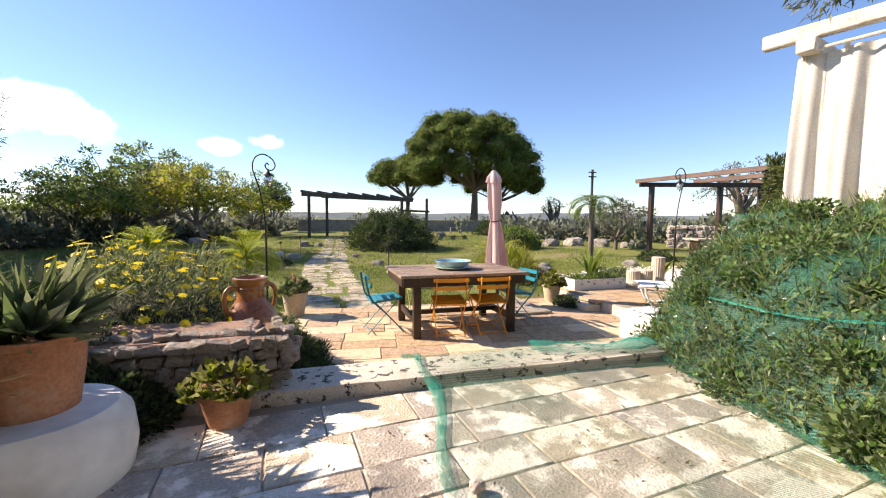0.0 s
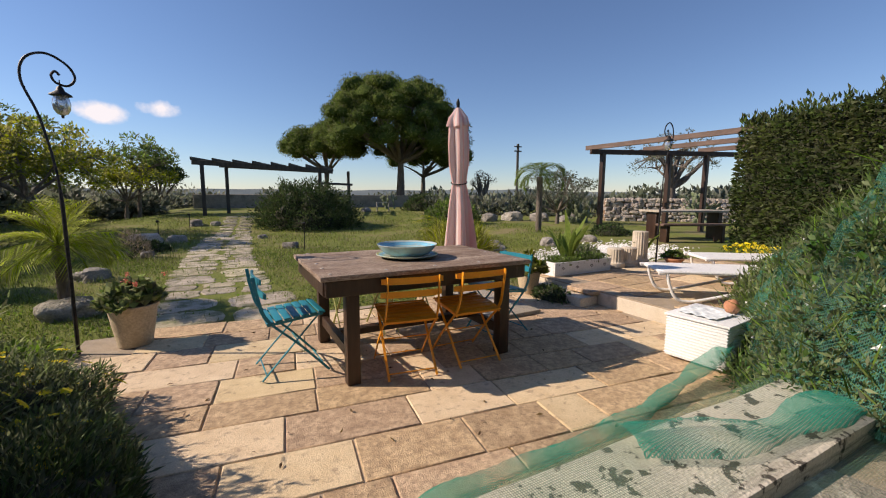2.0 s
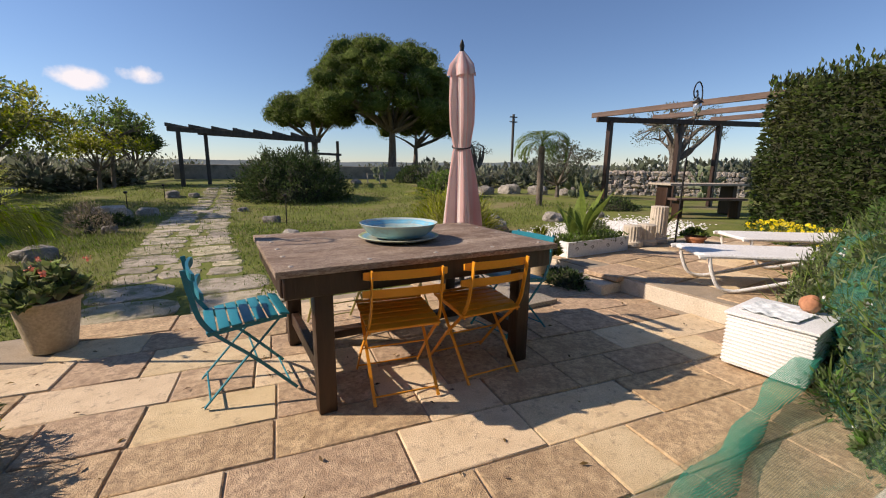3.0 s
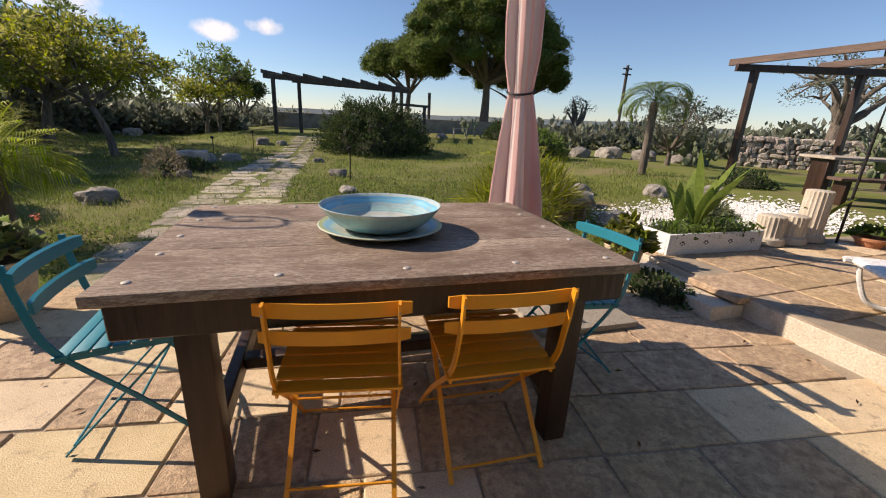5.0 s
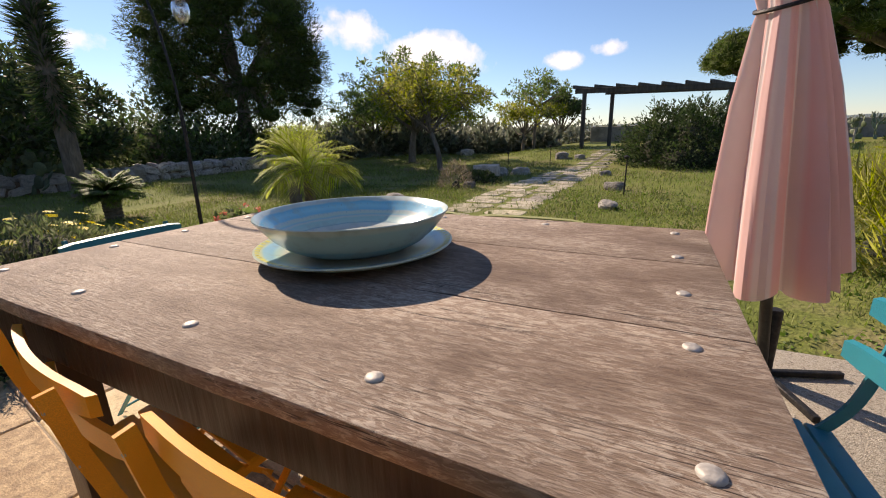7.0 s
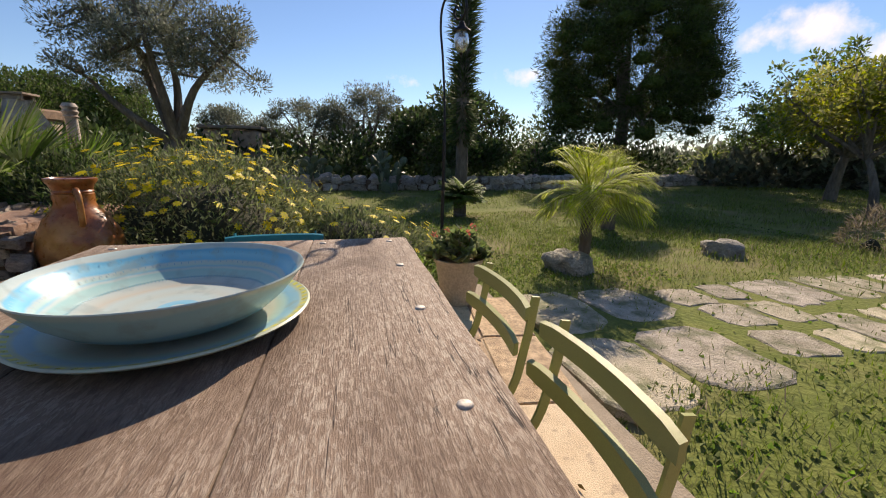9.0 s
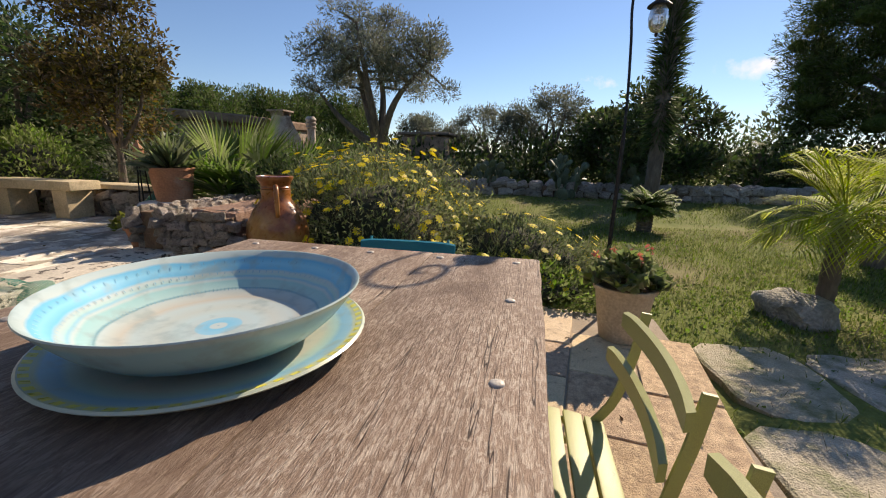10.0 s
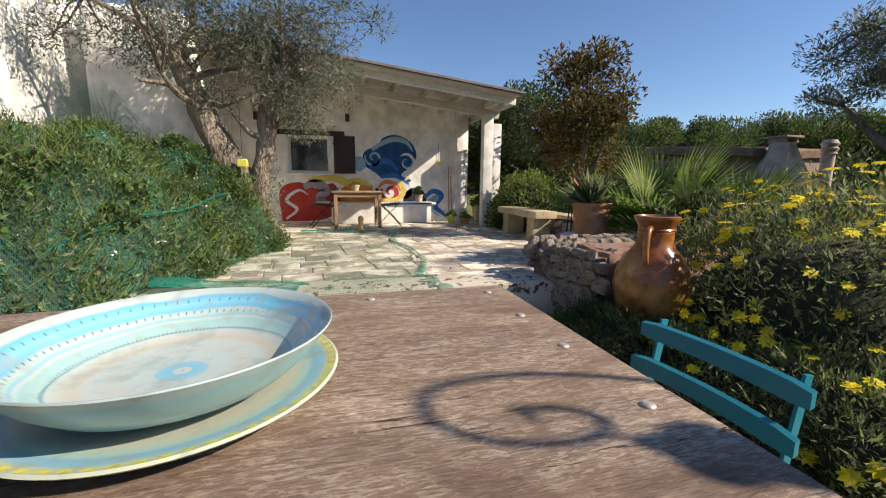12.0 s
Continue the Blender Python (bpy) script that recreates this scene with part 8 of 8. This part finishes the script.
M_net = net_mat("green_netting", 0.47, (0.07, 0.31, 0.225))
M_net_floor = net_mat("green_netting_on_floor", 0.34, (0.16, 0.32, 0.20))
M_net_dense = net_mat("bunched_netting", 1.05, (0.02, 0.30, 0.21))
net = thing("garden_net", "green plastic garden netting draped over ivy and paving", "net")
b = bmesh.new()
vg = []
for y in np.linspace(-5.6, -0.75, 70):
    row = []
    for f in np.linspace(0, 1, 40):
        x = west_edge(y) - 0.06 + f * 2.6
        z = bank_z(x, y) + 0.05 + 0.05 * noise.noise(Vector((x * 2.1, y * 2.1, 8))) + 0.02
        row.append(b.verts.new((x, y, max(z, (WALK_Z if y < KERB_Y0 else KERB_Z if y < KERB_Y1 else 0) + 0.012))))
    vg.append(row)
for p, q in zip(vg, vg[1:]):
    for k in range(39):
        b.faces.new((p[k], p[k + 1], q[k + 1], q[k]))
part("bank_sheet", b, M_net, net)

# the loose end of the net hangs from the annex over the wing wall
b = bmesh.new()
vg = []
for f in np.linspace(0, 1, 40):
    x = 2.2 + 1.55 * f
    top = 1.25 + 1.75 * f ** 1.2
    row = []
    for h in np.linspace(0, 1, 40):
        y = -5.22 + 0.10 * noise.noise(Vector((x * 1.8, h * 2.0, 2))) + 0.5 * (1 - h) ** 2
        row.append(b.verts.new((x + 0.06 * noise.noise(Vector((x * 3, h * 3, 7))), y, 0.45 + h * (top - 0.45) - 0.12 * math.sin(h * math.pi) * (1 - f))))
    vg.append(row)
for p, q in zip(vg, vg[1:]):
    for k in range(39):
        b.faces.new((p[k], p[k + 1], q[k + 1], q[k]))
part("hanging_sheet", b, M_net, net)


def floor_top(y):
    if y < KERB_Y0 - 0.03:
        return WALK_Z
    if y < KERB_Y1:
        return KERB_Z
    return max(0.0, KERB_Z - (y - KERB_Y1) * 1.6)


def floor_left(y):
    return -0.36 + 0.10 * math.sin(y * 2.3) + 0.04 * math.sin(y * 7) - 0.10 * sm(-3, -5.5, y)


b = bmesh.new()
vg = []
for y in np.linspace(-5.9, -1.12, 90):
    row = []
    x0 = floor_left(y) if y < -1.6 else floor_left(-1.6) + (y + 1.6) * 2.6
    x1 = west_edge(y) + 0.15
    for f in np.linspace(0, 1, 44):
        x = x0 + f * (x1 - x0)
        rip = 0.010 * (1 + noise.noise(Vector((x * 5, y * 5, 2)))) + 0.02 * max(0, noise.noise(Vector((x * 1.5, y * 1.5, 6))))
        row.append(b.verts.new((x, y, floor_top(y) + 0.008 + rip)))
    vg.append(row)
for p, q in zip(vg, vg[1:]):
    for k in range(43):
        b.faces.new((p[k], p[k + 1], q[k + 1], q[k]))
part("floor_sheet", b, M_net_floor, net)


def bunch(pts, w, seed):
    """A gathered fold of netting, flat and ragged, along a line."""
    line = arc(pts, 14)
    b, n, rows = bmesh.new(), 9, []
    for i, c in enumerate(line):
        d = (line[min(i + 1, len(line) - 1)] - line[max(i - 1, 0)]).normalized()
        s = d.cross(Vector((0, 0, 1))).normalized()
        u = s.cross(d)
        ww = w * (0.7 + 0.6 * noise.noise(c * 3 + Vector((seed, 0, 0))))
        rows.append([b.verts.new(c + s * ww * math.cos(k / (n - 1) * math.pi) + u * (0.35 * ww * math.sin(k / (n - 1) * math.pi) + 0.012 * noise.noise(c * 20 + Vector((k, 0, 0))))) for k in range(n)])
    for p, q in zip(rows, rows[1:]):
        for k in range(n - 1):
            b.faces.new((p[k], p[k + 1], q[k + 1], q[k]))
    part("gathered_fold", b, M_net_dense, net, "bunched darker green fold of netting")


bunch([(floor_left(y), y, floor_top(y) + 0.02) for y in (-5.6, -4.6, -3.8, -3.0, -2.3, -1.9, -1.66)], 0.045, 1)
bunch([(-0.33, -1.66, 0.37), (-0.05, -1.40, 0.10), (0.45, -1.27, 0.05), (0.9, -1.28, 0.05), (1.4, -1.24, 0.05), (1.9, -1.14, 0.06), (2.5, -1.08, 0.16), (2.85, -1.1, 0.34)], 0.095, 2)
bunch([(0.7, -1.72, 0.39), (1.2, -1.92, 0.39), (1.7, -1.98, 0.42)], 0.12, 3)
bunch([(west_edge(-1.3) + 0.2, -1.3, bank_z(west_edge(-1.3) + 0.2, -1.3) + 0.12), (west_edge(-2.2) + 0.22, -2.2, bank_z(west_edge(-2.2) + 0.22, -2.2) + 0.14), (west_edge(-3.0) + 0.26, -3.0, bank_z(west_edge(-3) + 0.26, -3.0) + 0.14), (west_edge(-3.8) + 0.3, -3.8, bank_z(west_edge(-3.8) + 0.3, -3.8) + 0.14), (west_edge(-4.6) + 0.3, -4.6, bank_z(west_edge(-4.6) + 0.3, -4.6) + 0.12)], 0.035, 4)
bunch([(1.0, -5.9, 0.31), (0.5, -5.95, 0.31), (0.0, -5.8, 0.31), (-0.4, -5.55, 0.31)], 0.09, 5)
for k, (x, y) in enumerate(((-0.32, -4.62), (-0.36, -3.17))):
    solo("pebble", rock_mesh(950 + k, 0.035, 0.03, 0.028, 2), M_rock, "small stone weighing down the netting", "stone", pose(x, y, WALK_Z + 0.035), "stones on the netting")


# dry leaves blown over the walk and the terrace
g = np.random.default_rng(977)
n = 420
x, y = g.uniform(-2.3, 3.2, n), np.concatenate([g.uniform(-6.5, -2.2, 260), g.uniform(-1.6, 1.8, 160)])
z = np.where(y < KERB_Y0, WALK_Z + 0.014, 0.006)
p = np.stack([x, y, z], 1)
flat = np.stack([np.cos(x * 57), np.sin(x * 57), np.full(n, 0.12)], 1)
L_fallen = leaf_mat("fallen_leaf", (0.09, 0.055, 0.03), (0.24, 0.16, 0.08), translucent=0.35)
tagged(new("fallen_leaves", quads("fallen_leaves", leaf_quads(g, p, 0.034, 0.34, out=flat, spread=0.08, fold=0.4), L_fallen)), "dry brown leaves scattered on the paving", "leaves", kind="stuff")

# ---- slabs, one by one ----
paved("terrace_paving", "sunlit tan limestone terrace slabs with sandy joints", -1.75, 3.55, -1.66, 1.95, 0.0, (M_slab, M_slab_pale), (0.52, 0.36), radians(-7), 11, gap=0.009)
paved("walk_paving", "worn pale limestone slabs of the raised walk", -2.8, 2.6, -8.1, -2.05, WALK_Z, (M_walk, M_walk2), (0.44, 0.35), radians(5), 12, gap=0.009)
paved("deck_paving", "tan limestone slabs of the low sun deck", 3.36, 7.2, -1.2, 1.94, DECK_Z + 0.02, (M_slab, M_slab_pale), (0.50, 0.42), radians(4), 13)

# stepping stones through the lawn
rng = random.Random(5)
stones = thing("stepping_path", "irregular flat stepping stones set in the lawn", "path", kind="structure")


def flat_stone(w, d, h, rng):
    b, n = bmesh.new(), 16
    ring = []
    for k in range(n):
        a = k * math.tau / n + math.pi / 16
        q = 1 / max(abs(math.cos(a)), abs(math.sin(a))) ** 0.92
        q *= rng.uniform(0.90, 1.03)
        ring.append((w / 2 * q * math.cos(a), d / 2 * q * math.sin(a)))
    lo = [b.verts.new((x, y, -h)) for x, y in ring]
    mid = [b.verts.new((x, y, -0.008)) for x, y in ring]
    hi = [b.verts.new((x * 0.95, y * 0.95, rng.uniform(-0.003, 0.003))) for x, y in ring]
    for p, q in ((lo, mid), (mid, hi)):
        for k in range(n):
            b.faces.new((p[k], p[(k + 1) % n], q[(k + 1) % n], q[k]))
    b.faces.new(hi)
    return b



y = 2.30
while y < 18.2:
    d = rng.uniform(0.55, 0.7) if y < 3.6 else rng.uniform(0.36, 0.5)
    wide = 1.75 if y < 3.6 else 1.45 if y < 12 else 1.2
    k = 2 if y < 3.6 or y > 12 else rng.choice((2, 2, 3))
    for i in range(k):
        w = wide / k * rng.uniform(0.88, 1.02)
        x = path_mid(y) + (i - (k - 1) / 2) * wide / k + rng.uniform(-0.04, 0.04)
        yy = y + rng.uniform(-0.06, 0.06)
        ob = part("stepping_stone", flat_stone(w - 0.05, d - 0.03, 0.06, rng), M_flag, stones, soft=False)
        ob.matrix_basis = pose(x, yy, ground_z(x, yy) + 0.009, rng.uniform(-1, 1), rng.uniform(-1, 1), rng.uniform(-8, 8))
    y += d
